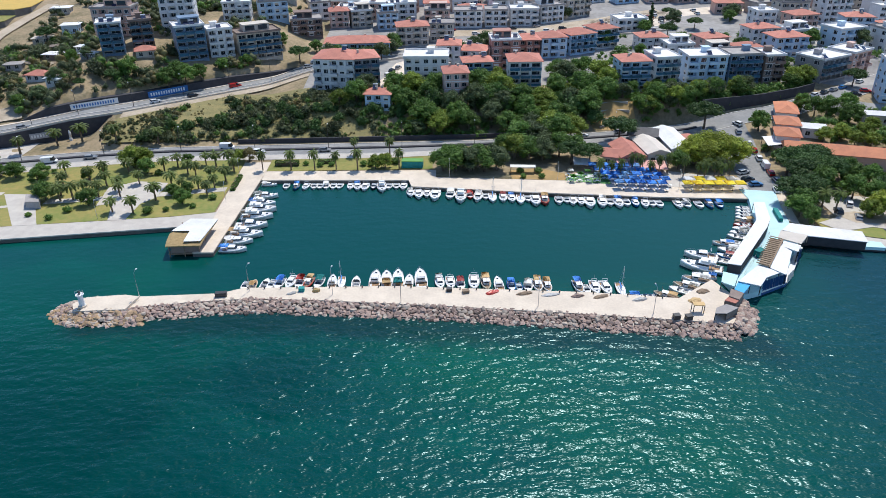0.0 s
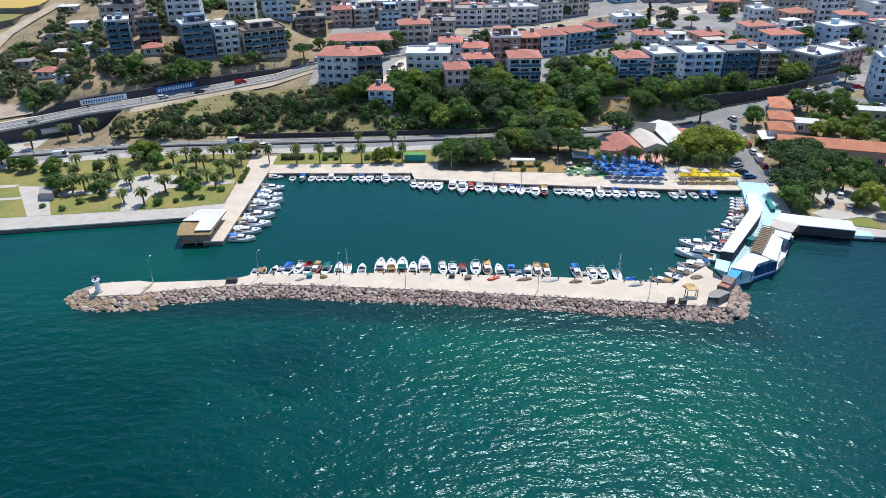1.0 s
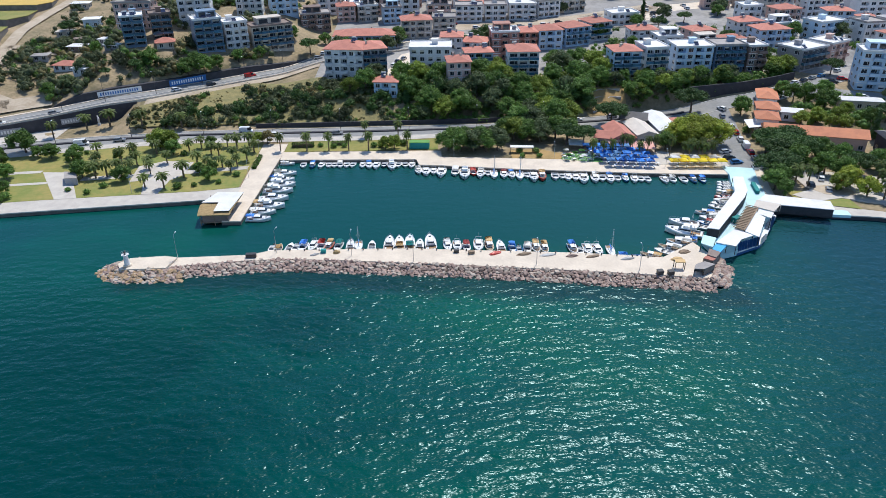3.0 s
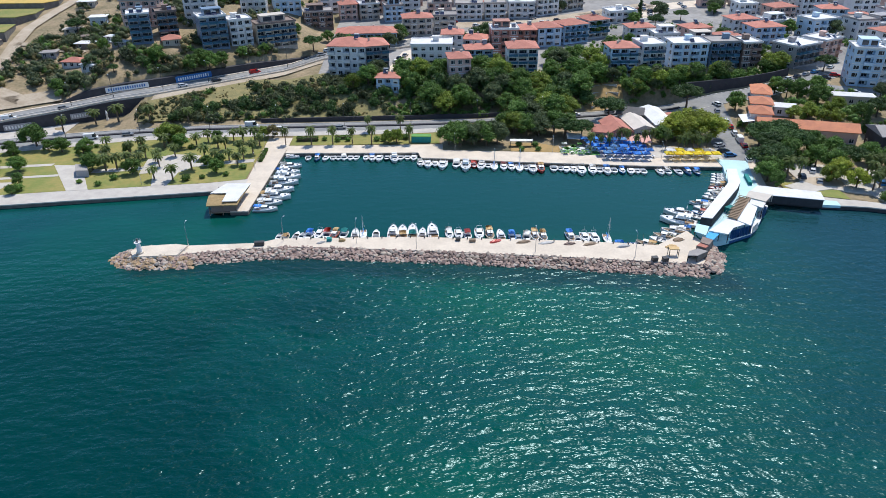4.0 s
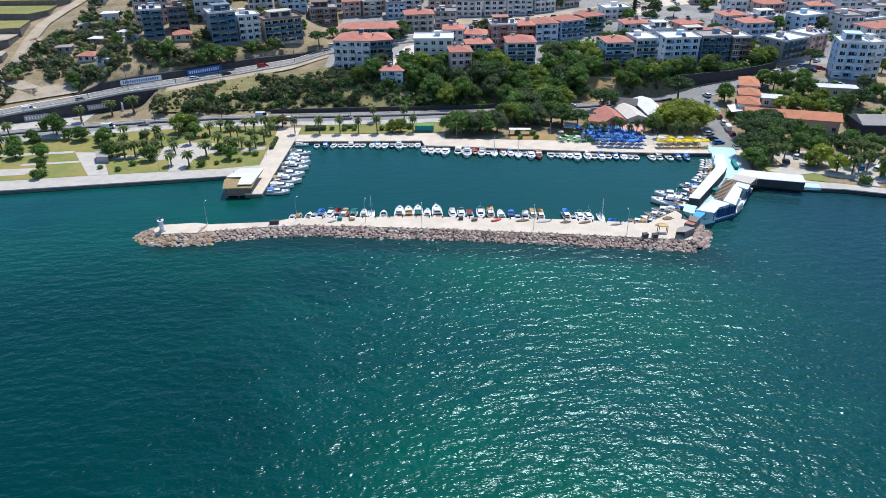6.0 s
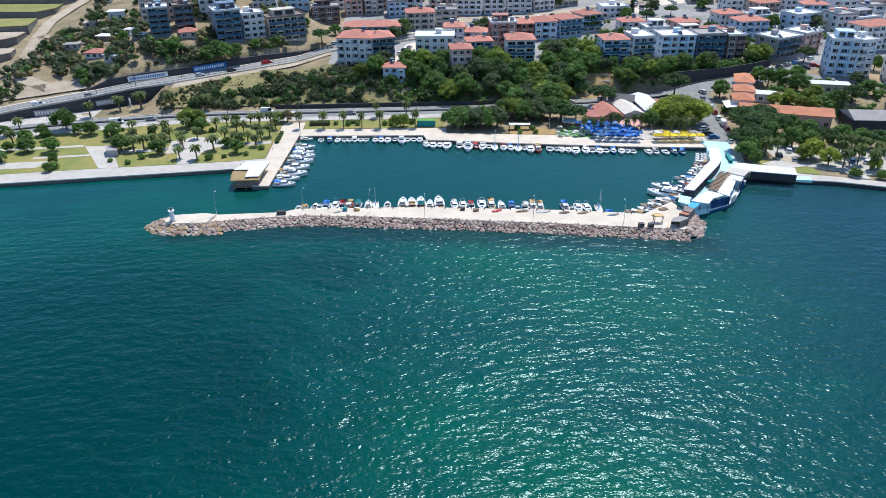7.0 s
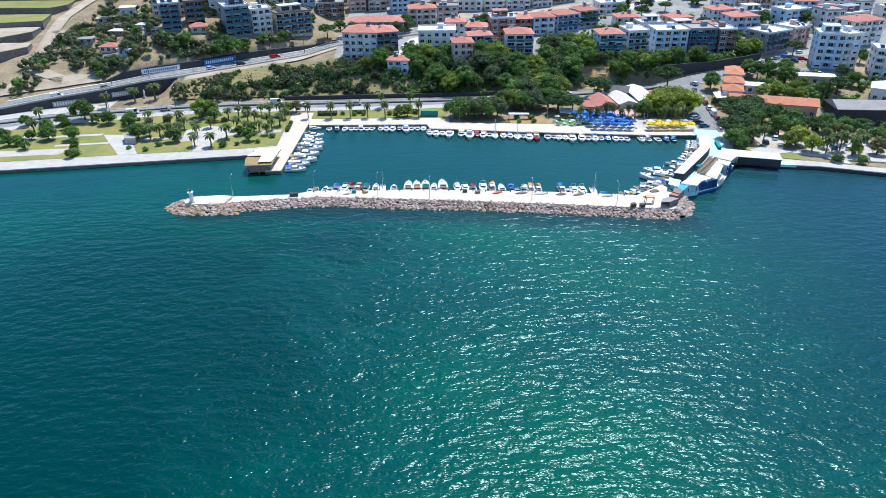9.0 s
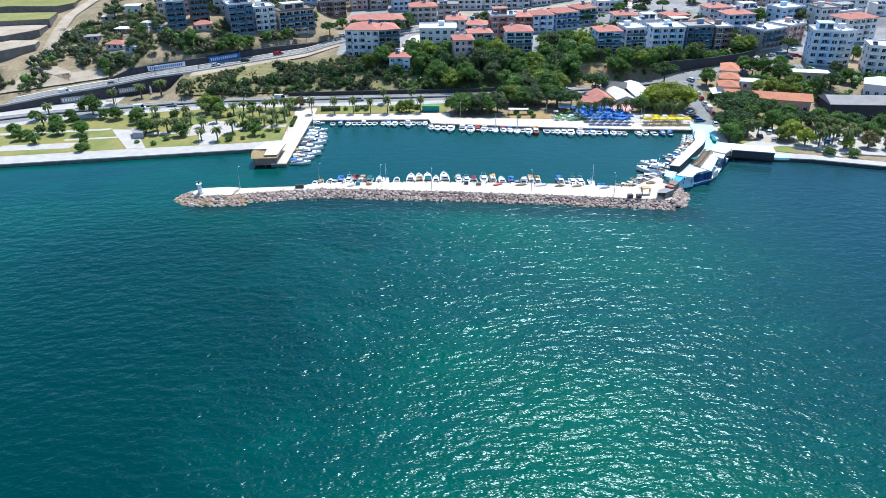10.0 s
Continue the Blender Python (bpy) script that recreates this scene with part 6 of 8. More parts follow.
for x, y in ((54.4, -8.0), (57.7, -8.2), (60.5, -8.4), (64.7, -5.4), (66.8, -6.3), (69.2, -8.6), (72.9, -5.1), (75.8, -3.9), (84.0, -12.4), (87.1, -11.4), (88.8, -12.6), (91.7, -11.0), (82.9, -10.0), (85.5, -8.4), (90.0, -7.6), (79.5, -7.5)):
    palm(x, y, random.uniform(5.8, 7.0), "between the cafe umbrellas", 0.62)
for x, y in ((108.4, -32.6), (111.8, -33.5), (133.3, -31.4), (136.6, -34.9), (139.5, -34.1), (135.4, -46.2), (110.0, -29.8), (128.0, -44.0), (130.8, -37.4), (131.4, -41.6), (134.6, -40.5), (137.6, -30.6), (142.6, -37.0), (139.0, -44.0)):
    palm(x, y, random.uniform(6.0, 7.4), "in the eastern park", 0.85)
for x, y in ((-113.0, 27.0), (-120.5, 25.0), (-100.5, 24.5), (-129.0, 17.5), (-86.5, 24.5)):
    palm(x, y, random.uniform(5.4, 6.8), "below the embankment wall")
for kind, x, y, h in (("broad", -64.6, -21.7, 4.2), ("broad", -90.6, -21.5, 4.6), ("broad", -111.6, -6.5, 4.6), ("broad", -98.6, -3.0, 3.4), ("light", -88.3, 5.9, 6.4), ("light", -85.3, 6.9, 5.6), ("broad", -82.3, 1.0, 4.4), ("light", -55.9, 9.0, 3.8), ("rust", -52.9, 9.3, 4.2), ("broad", -71.4, 7.0, 3.6), ("broad", -131.4, 3.0, 7.0), ("broad", -126.2, 0.0, 3.6), ("broad", -139.3, -10.4, 5.0), ("broad", -126.9, -18.0, 4.8), ("broad", -120.4, -35.6, 2.8), ("broad", -144.1, -22.4, 3.4), ("broad", -151.0, -18.0, 4.2), ("broad", -142.0, -17.0, 3.4), ("broad", -137.6, -1.9, 3.8), ("broad", -150.4, -3.0, 3.6), ("broad", -121.2, -1.2, 4.8), ("broad", -112.8, -2.0, 4.4), ("broad", -104.2, -17.7, 5.2), ("broad", -69.2, -15.5, 3.2), ("broad", -65.0, -15.3, 3.6), ("broad", -135.8, -17.5, 4.4), ("broad", -139.6, -26.4, 3.6), ("broad", -147.0, -23.0, 3.8), ("broad", -121.7, -28.6, 3.6), ("broad", -134.6, -6.0, 3.2)):
    tree(kind, x, y, h, "in the park")
for x, y, h in ((-119.6, -33.0, 2.2), (-94.6, -25.5, 1.6), (-72.3, -27.2, 1.9), (-97.6, -30.1, 1.4), (-96.1, 2.4, 1.6), (-111.4, 2.7, 1.3), (-61.0, -24.0, 1.3), (-57.0, -18.5, 1.5), (-78.5, 0.0, 1.6), (-67.8, -25.8, 1.2), (128.3, -50.6, 2.6), (135.2, -52.6, 2.7), (-104.0, -28.0, 1.2)):
    tree("ball", x, y, h)
for x, y, h in ((-30.0, 5.0, 1.4), (-26.5, 5.2, 1.4), (-34.6, 6.2, 1.3), (-16.5, 5.2, 1.6), (-14.2, 4.6, 1.4), (31.5, -2.6, 1.6), (37.0, -2.8, 1.6), (32.0, -6.6, 1.4), (37.5, -6.8, 1.4), (-6.5, 6.2, 1.8), (-1.0, 5.6, 1.8)):
    tree("ball", x, y, h)
# trees by the basin and the cafes
for kind, x, y, h in (("light", -12.6, 2.2, 4.2), ("light", -9.6, 2.6, 4.4), ("broad", 8.2, 0.4, 6.0), ("broad", 12.2, -0.6, 6.2), ("olive", 16.6, -0.4, 6.6), ("broad", 20.8, -1.0, 6.6), ("olive", 24.6, -0.2, 7.0), ("broad", 18.8, 3.0, 6.6), ("broad", 13.5, 4.0, 6.2), ("broad", 33.5, 16.5, 8.2), ("olive", 37.6, 17.4, 8.2), ("broad", 47.0, 22.0, 8.4), ("light", 51.5, 24.9, 7.6), ("light", 45.0, 27.5, 7.6), ("broad", 45.4, 10.6, 7.0), ("broad", 49.4, 8.5, 7.2), ("pine", 98.6, 31.0, 8.2), ("pine", 66.8, 20.5, 7.6), ("broad", 79.8, -1.5, 5.6), ("olive", 41.0, 13.0, 6.5), ("light", 31.0, 9.0, 7.0), ("broad", 35.5, 8.0, 7.0), ("olive", 39.5, 7.2, 7.0), ("broad", 28.5, 12.5, 6.5), ("pine", 48.0, 3.8, 6.5), ("pine", 53.5, 2.5, 6.2), ("broad", 10.0, 3.4, 6.4), ("olive", 22.6, 2.6, 6.8)):
    tree(kind, x, y, h, "near the quay")
for x, y, h in ((86.2, 3.2, 8.2), (89.8, 5.0, 8.6), (93.4, 3.6, 8.6), (97.0, 0.2, 8.0), (91.6, 0.0, 7.6), (87.8, -0.4, 7.0), (95.4, 4.8, 7.6)):
    tree("lime", x, y, h, "beside the cafes")
# wooded bank below the town, with a terraced garden left open in it
def in_garden(x, y):
    return 62 < x < 77 and 33.5 < y < 47.5


for k, (x, y) in enumerate(((-8.3, 54.1), (-2.0, 53.8), (4.2, 47.2), (1.1, 57.5), (-3.7, 40.6), (6.3, 54.4), (-27.5, 42.4), (-21.8, 44.9), (-18.4, 51.9), (-8.6, 44.5), (2.2, 34.0), (8.0, 29.9), (13.8, 32.7), (20.0, 40.4), (24.2, 43.8), (23.0, 56.0), (29.0, 52.3), (17.6, 31.3), (25.5, 33.0), (31.8, 39.8), (37.6, 37.7), (44.1, 42.1), (50.5, 52.2), (55.8, 65.4), (61.5, 73.1), (66.2, 78.5), (68.7, 64.7), (59.8, 52.1), (54.4, 44.1), (59.9, 40.6), (64.6, 44.7), (70.0, 55.6), (47.3, 35.9), (38.8, 30.6), (31.1, 30.4), (67.3, 48.0), (30.2, 66.4), (53.7, 72.6), (12.0, 38.0), (28.0, 46.5))):
    if not in_garden(x, y):
        tree(("broad", "light", "broad", "olive", "broad")[k % 5], x, y, random.uniform(5.6, 8.4), "on the wooded bank")
fill = random.Random(11)
for k in range(70):
    x = fill.uniform(-8, 72)
    y = fill.uniform(road_far(x) + 4, 60)
    if 8 < x < 19 and y < 55 or 32 < x < 47 and 46 < y < 70 or -20 < x < -8 and y < 50 or -8 < x < 12 and y > 56 or 17 < x < 29 and y > 58 or in_garden(x, y):
        continue
    tree(fill.choice(("broad", "broad", "olive", "light", "darkscrub")), x, y, fill.uniform(3.6, 7.0) if x > 0 else fill.uniform(2.4, 4.5), "on the wooded bank")
for k, (x, y) in enumerate(((76.9, 44.9), (80.3, 41.3), (87.0, 47.1), (93.0, 53.4), (94.9, 47.7), (101.2, 51.0), (107.3, 53.7), (112.7, 57.1), (118.1, 60.4), (83.9, 44.1), (72.1, 40.6), (103.5, 60.0), (122.6, 62.6), (98.0, 57.0), (88.0, 55.0), (78.0, 52.0), (74.0, 48.5), (84.0, 50.5))):
    if not in_garden(x, y) and y < 56:
        tree(("broad", "olive", "light")[k % 3], x, y, random.uniform(4.2, 5.6), "below the flats")
for k in range(36):
    x = fill.uniform(78, 98) if k < 12 else fill.uniform(90, 120) if k < 30 else fill.uniform(137, 147)
    tree(fill.choice(("broad", "broad", "olive", "light")), x, road_far(x) + fill.uniform(5.0, 10.5), fill.uniform(4.2, 6.4), "above the street")
# eastern park and streets
for x, y, h in ((110.2, -8.0, 7.5), (116.9, -6.6, 7.6), (109.4, -16.8, 7.4), (119.1, -15.0, 7.4), (103.6, -27.1, 6.6), (107.6, -25.5, 6.6), (103.4, -32.0, 6.0), (101.2, -35.4, 5.4), (102.0, -40.0, 4.6), (120.8, -24.9, 6.2), (129.3, -17.5, 6.2), (130.7, -25.5, 6.0), (138.3, -22.6, 6.2), (142.6, -26.1, 5.8), (147.9, -27.7, 5.6), (156.7, -30.0, 6.0), (114.0, -20.0, 7.0), (125.0, -12.5, 6.6), (113.8, -12.0, 7.6), (165.0, -36.0, 6.0), (125.4, -27.6, 5.8), (149.0, -36.0, 5.4)):
    tree(fill.choice(("pine", "broad", "broad")), x, y, h, "in the eastern park")
for kind, x, y, h in (("lime", 122.0, -35.6, 6.0), ("lime", 124.5, -41.8, 5.6), ("light", 118.6, -37.1, 5.0), ("rust", 144.1, -45.2, 5.4), ("light", 136.7, -45.9, 4.0), ("rust", 150.0, -47.0, 5.0), ("broad", 114.5, 24.2, 6.4), ("broad", 134.9, 38.1, 6.0), ("broad", 137.4, 33.7, 6.4), ("broad", 141.6, 33.5, 6.6), ("broad", 146.3, 27.5, 6.6), ("light", 144.9, 15.8, 5.0), ("light", 145.2, 10.4, 4.4), ("light", 137.8, 16.1, 5.0), ("light", 131.6, 14.3, 4.6), ("broad", 150.4, 37.7, 6.0)):
    tree(kind, x, y, h, "in the eastern park")
for kind, x, y, h in (("light", 150.0, 20.0, 5.0), ("light", 140.2, 11.0, 4.4), ("broad", 172.5, 23.0, 5.4), ("olive", 172.1, 31.4, 5.0), ("broad", 189.6, 49.5, 6.0), ("broad", 182.2, 15.9, 5.6), ("cypress", 152.3, 4.6, 9.0), ("cypress", 150.4, 1.6, 9.0), ("broad", 155.0, 12.5, 6.0), ("pine", 162.0, 15.0, 6.0), ("pine", 186.0, -12.0, 6.0), ("pine", 178.0, -24.0, 6.0), ("broad", 195.0, 5.0, 6.0)):
    tree(kind, x, y, h, "in the eastern park")
# scrub under the upper road
for k, (x, y) in enumerate(((-35.4, 39.8), (-39.0, 37.1), (-31.4, 39.8), (-27.1, 35.7), (-23.4, 37.0), (-43.0, 37.3), (-47.7, 42.0), (-51.1, 38.2), (-54.7, 35.9), (-61.0, 46.9), (-61.0, 37.3), (-64.4, 35.1), (-68.8, 37.2), (-72.2, 34.8), (-76.5, 36.9), (-79.3, 32.6), (-56.2, 53.3), (-66.2, 51.5), (-55.7, 30.5), (-46.3, 32.5), (-40.4, 32.1), (-34.7, 32.0), (-28.7, 30.8), (-19.2, 33.3), (-84.9, 32.2), (-88.1, 30.1), (-90.7, 26.2), (-15.6, 38.3))):
    tree(("darkscrub", "scrub", "darkscrub")[k % 3], x, y, random.uniform(2.6, 4.6))
# hillside
for k, (x, y) in enumerate(((-141.4, 45.4), (-135.8, 49.8), (-128.9, 53.2), (-123.2, 55.6), (-137.4, 54.0), (-133.6, 59.3), (-119.2, 64.2), (-113.5, 60.9), (-109.1, 64.8), (-94.1, 74.6), (-97.7, 83.7), (-91.1, 88.5), (-135.2, 78.2), (-140.7, 86.5), (-155.6, 95.7), (-159.4, 109.4), (-142.4, 107.2), (-127.8, 75.3))):
    tree(("broad", "olive", "scrub", "pine")[k % 4], x, y, random.uniform(3.0, 6.4), "on the hillside")
for x, y, h in ((-94.6, 65.0, 6.4), (-92.0, 68.6, 7.2), (-89.2, 68.4, 7.0), (-84.6, 72.6, 5.6), (-78.0, 81.0, 4.6), (-70.0, 87.5, 4.4)):
    tree("broad", x, y, h, "below the hillside flats")
# between the houses
for k, (x, y) in enumerate(((-59.5, 110.4), (-50.2, 97.6), (-37.5, 98.2), (-45.4, 112.9), (-22.4, 97.2), (-12.4, 107.1), (-11.6, 113.1), (-104.6, 139.6), (73.7, 165.8), (105.0, 135.9), (112.7, 125.9), (121.1, 145.4), (151.8, 154.5), (139.3, 106.7), (149.2, 119.5), (171.7, 111.4), (187.9, 122.8), (191.2, 107.4), (142.8, 72.9), (143.1, 78.3), (154.6, 160.4), (81.1, 113.6), (165.4, 62.1), (-16.0, 98.0), (-33.5, 96.5), (-28.0, 96.0))):
    tree(("broad", "pine", "olive")[k % 3], x, y, random.uniform(4.5, 7.5), "between the houses")
tree("cypress", 110.4, 146.0, 11.0, "by the open street")
for k in range(44):
    x, y = fill.uniform(-60, 240), fill.uniform(98, 225)
    if all(math.hypot(x - a, y - b - 5) > 9.5 for a, b in spots):
        tree(fill.choice(("broad", "pine", "olive", "darkscrub")), x, y, fill.uniform(2.5, 5.5), "between the houses")


# undergrowth: countless low bushes, one mesh for each tone
def undergrowth(name, material, spots_at, label, seed):
    rnd = random.Random(seed)
    clumps = []
    for x, y, h in spots_at:
        z = terrain(x, y)
        for k in range(4 if h > 1.2 else 2):
            a, q = rnd.uniform(0, math.tau), rnd.uniform(0, 1)
            clumps.append((x + 0.6 * h * q * math.cos(a), y + 0.6 * h * q * math.sin(a), z + h * 0.22 + h * 0.38 * (1 - q), h * rnd.uniform(0.32, 0.5)))
    ob = new(name, leaves_mesh(name, material, clumps, 48, 0.2, seed, level=1))
    tagged(ob, label, "undergrowth", "", "stuff")


def clear(x, y, boxes):
    return all(not (a < x < b and c < y < e) for a, b, c, e in boxes)


green_spots, grey_spots, dry_spots = [], [], []
for k in range(420):
    x = fill.uniform(-106, -14)
    y = fill.uniform(road_far(x) + 3.0, min(bank_y(x) - 5, 62))
    dry_spots.append((x, y, fill.uniform(0.4, 1.0)))
for k in range(150):
    x, y = fill.uniform(106, 165), fill.uniform(-34, -9)
    if y < -10 - 0.33 * (x - 104) and y > -36 - 0.32 * (x - 104) and fill.random() < 0.5:
        continue
    green_spots.append((x, y, fill.uniform(0.8, 2.0)))
for k in range(520):
    x = fill.uniform(-92, -14)
    top = min(bank_y(x) - 6, 58)
    y = fill.uniform(road_far(x) + 3.5, top)
    if noise.noise((x * 0.07, y * 0.07, 3)) > -0.12 and not (-20 < x < -8 and 38 < y < 50):
        (green_spots if fill.random() < 0.15 else dry_spots if fill.random() < 0.05 else grey_spots).append((x, y, fill.uniform(1.2, 3.6)))
for k in range(170):
    x = fill.uniform(-107, -86)
    y = fill.uniform(road_far(x) + 6, bank_y(x) - 5.5)
    (grey_spots if fill.random() < 0.7 else dry_spots).append((x, y, fill.uniform(0.5, 1.5)))
keep_out = ((-150, -138, 59, 74), (-139, -130, 51, 64), (-111, -101, 70, 86), (-154, -140, 82, 96), (-142, -133, 87, 99), (-160, -150, 114, 130), (-165, -155, 73, 85), (-132, -123, 70, 81), (-167, -158, 103, 116))
for k in range(2100):
    x = fill.uniform(-200, -58)
    y = fill.uniform(bank_y(x) + 18.0, bank_y(x) + (100 if x > -110 or k % 2 else 185))
    if any(math.hypot(x - a, y - b - 5) < 10 for a, b in spots) or x < -174 and y > 44 or noise.noise((x * 0.06, y * 0.06, 7)) < -0.12 or not clear(x, y, keep_out):
        continue
    (green_spots if fill.random() < 0.2 else dry_spots if fill.random() < 0.12 else grey_spots).append((x, y, fill.uniform(1.6, 4.0) if fill.random() < 0.75 else fill.uniform(4.0, 6.0)))
for k in range(560):
    x = fill.uniform(-14, 150)
    y = fill.uniform(road_far(x) + 3.8, road_far(x) + (30 if x < 80 else 15))
    if all(math.hypot(x - a, y - b - 5) > 9 for a, b in spots):
        green_spots.append((x, y, fill.uniform(1.2, 3.2)))
# gardens between the low eastern houses
built = ((111, 134, 6, 41), (112, 150, -16, 12), (149, 168, 20, 32), (142, 180, -24, 2), (168, 190, 0, 20))
for k in range(330):
    x, y = fill.uniform(110, 205), fill.uniform(-6, 46)
    if clear(x, y, built) and (x < 134 or y < 40 - 0.25 * (x - 140)) and y < road_near(x) - 5:
        green_spots.append((x, y, fill.uniform(1.4, 4.6)))
for k in range(160):
    x, y = fill.uniform(74, 205), fill.uniform(84, 130)
    if all(math.hypot(x - a, y - b - 5) > 10.5 for a, b in spots):
        green_spots.append((x, y, fill.uniform(1.6, 4.4)))
green_spots = [p for p in green_spots if not in_garden(p[0], p[1])]
undergrowth("undergrowth", M["leaf"], green_spots, "dense dark green undergrowth on the banks", 3)
undergrowth("undergrowth", M["leaf_scrub"], grey_spots, "grey-green dry scrub on the hillside", 4)
undergrowth("undergrowth", M["leaf_rust"], dry_spots, "yellow-brown dry scrub on the hillside", 6)


# hedges clipped into low blocks
def hedge(x, y, w, d, h, turn=0.0):
    rng = np.random.default_rng(int(abs(x) * 10))
    t = thing("hedge", x, y, terrain(x, y), turn, "clipped dark green hedge on the lawn", "hedge", "hedges")
    bm = bmesh.new()
    box(bm, -w / 2 + 0.12, w / 2 - 0.12, -d / 2 + 0.12, d / 2 - 0.12, -0.1, h - 0.15)
    part("branchwork", bm, M["bark"], t)
    verts, faces = [], []
    n = int(260 * (w * d + h * (w + d)) / 8)
    for k in range(n):
        p = np.array((rng.uniform(-w / 2, w / 2), rng.uniform(-d / 2, d / 2), rng.uniform(0.05, h)))
        axis = rng.integers(0, 3)
        if axis == 2:
            p[2] = h
        else:
            p[axis] = (w, d)[axis] / 2 * rng.choice((-1, 1))
        p += rng.normal(size=3) * 0.06
        u, v = rng.normal(size=3) * 0.12, rng.normal(size=3) * 0.12
        i = len(verts)
        verts += [tuple(p - u), tuple(p + v), tuple(p + u), tuple(p - v)]
        faces.append((i, i + 1, i + 2, i + 3))
    me = bpy.data.meshes.new("leaves")
    me.from_pydata(verts, [], faces)
    me.materials.append(M["leaf"])
    part("leaves", me, None, t)


for x, y, w, d, h in ((-40.5, 6.2, 7.0, 2.0, 1.4), (-28.4, 7.6, 5.0, 1.6, 1.2), (-9.0, 7.4, 4.0, 1.6, 1.2), (-52.9, -8.0, 1.2, 10.0, 1.0)):
    hedge(x, y, w, d, h)


# ---- park, cafes, town things ----
def flat(name, pts, lift, material, label, category="path", base=1.1):
    return slab(name, pts, base - 0.3, base + lift, material, label, category)


west_x = list(np.arange(-190, -54.0, 3.0)) + [-54.4]
ribbon("lawn_west", west_x, lambda x: float(np.interp(x, (-330, -108.4, -65.6, -53.6), (-63, -34.0, -29.6, -27.1))) + 0.05, lambda x: road_near(x) - 3.2, M["lawn"], "half-dry green lawn of the seaside park", 0.12, 8, "lawn")
ribbon("lawn_north", list(np.arange(-46, 5.1, 3.0)), lambda x: 1.55, lambda x: road_near(x) - 3.2, M["lawn"], "half-dry green lawn behind the quay", 0.1, 4, "lawn")
ribbon("lawn_east", list(np.arange(104, 122, 3.0)), lambda x: float(np.interp(x, (104, 111.3, 123, 140, 330), (-42.0, -46.8, -50.9, -57.0, -119.8))), lambda x: -36.0 - 0.32 * (x - 104), M["lawn"], "green lawn strip of the eastern park", 0.3, 4, "lawn")
flat("plaza_park", [(-81.6, -31.2), (-77, -31.2), (-76.6, -21), (-73.5, -17), (-73.5, -6.6), (-83, -5), (-90, -9.5), (-88.5, -22), (-84.6, -20.5)], 0.17, M["paving"], "pale paved plaza in the park", "plaza")
flat("path_park", [(-104, -20.4), (-88.4, -18.4), (-88.6, -15.6), (-104, -17.4)], 0.165, M["paving"], "pale footpath across the lawn")
flat("path_park", [(-73.4, -16.4), (-55.0, -13.2), (-55.0, -10.4), (-73.4, -13.4)], 0.165, M["paving"], "pale footpath across the lawn")
flat("path_park", [(-105.5, -33.8), (-99.4, -33.2), (-109.5, -13.5), (-118.5, -13.0)], 0.167, M["paving"], "pale footpath from the promenade to the kiosk")
flat("path_park", [(-131, -24.6), (-113.0, -22.4), (-113.4, -20.8), (-131, -22.8)], 0.163, M["paving"], "narrow pale footpath across the lawn")
flat("path_park", [(-150, -34.2), (-126, -32.2), (-124, -26.5), (-150, -28.5)], 0.163, M["paving"], "pale paved area in the park", "plaza")
flat("path_park", [(-160, -18.0), (-119, -13.6), (-119, -11.6), (-160, -15.6)], 0.161, M["paving"], "pale footpath across the lawn")
flat("dirt_patch", [(110.5, -34.6), (117.0, -33.4), (123.0, -36.5), (122.0, -41.0), (114.0, -40.0)], 0.45, M["dirt"], "bare dusty ground in the eastern park", "ground")
flat("path_pier", [(97.5, -38.2), (98.9, -30.7), (101.9, -19.5), (104.2, -19.6), (101.4, -31.0), (99.6, -39.6)], 0.2, M["concrete"], "pale footpath beside the pier")
flat("sand_patch", [(28.6, -7.3), (44.0, -8.9), (46.0, -4.5), (38.0, 0.5), (28.6, -0.5)], 0.12, M["sand"], "dry ochre ground behind the quay", "ground")
flat("turf_terrace", [(44.2, -9.0), (57.0, -12.3), (57.0, -4.0), (46.2, -4.4)], 0.13, M["turf"], "green turf cafe terrace", "terrace")
flat("cafe_terrace", [(57.02, -12.3), (60, -12.9), (92.4, -17.4), (96.5, -17.3), (96.5, -9), (84, -6), (74, -2), (57.02, -1)], 0.10, M["paving"], "paved cafe terrace", "terrace")
flat("plaza_east", [(104.5, -39.6), (108.0, -44.5), (117, -42.5), (126.5, -46.5), (127.5, -52.0), (131.5, -53.4), (132, -50), (150, -54), (150, -50), (130, -44), (112, -36)], 0.42, M["paving"], "pale paved paths of the eastern park", "plaza")


for k in range(4):
    y0 = 34.5 + 3.3 * k
    wall_along("garden_wall", [63.5 + 0.9 * i for i in range(14)], lambda x: y0 + 1.6 * math.sin((x - 63.5) / 11.7 * math.pi), lambda x: 1.0, lambda x: terrain(x, y0 + 1.2) + 0.35, 0.45, M["paving"], "low curved pale wall of a terraced garden")
ribbon("lawn_bank", [61.0 + 2 * i for i in range(9)], lambda x: 32.8, lambda x: 47.5, M["sand"], "sloping dry lawn of the terraced garden", 0.12, 10, "lawn")


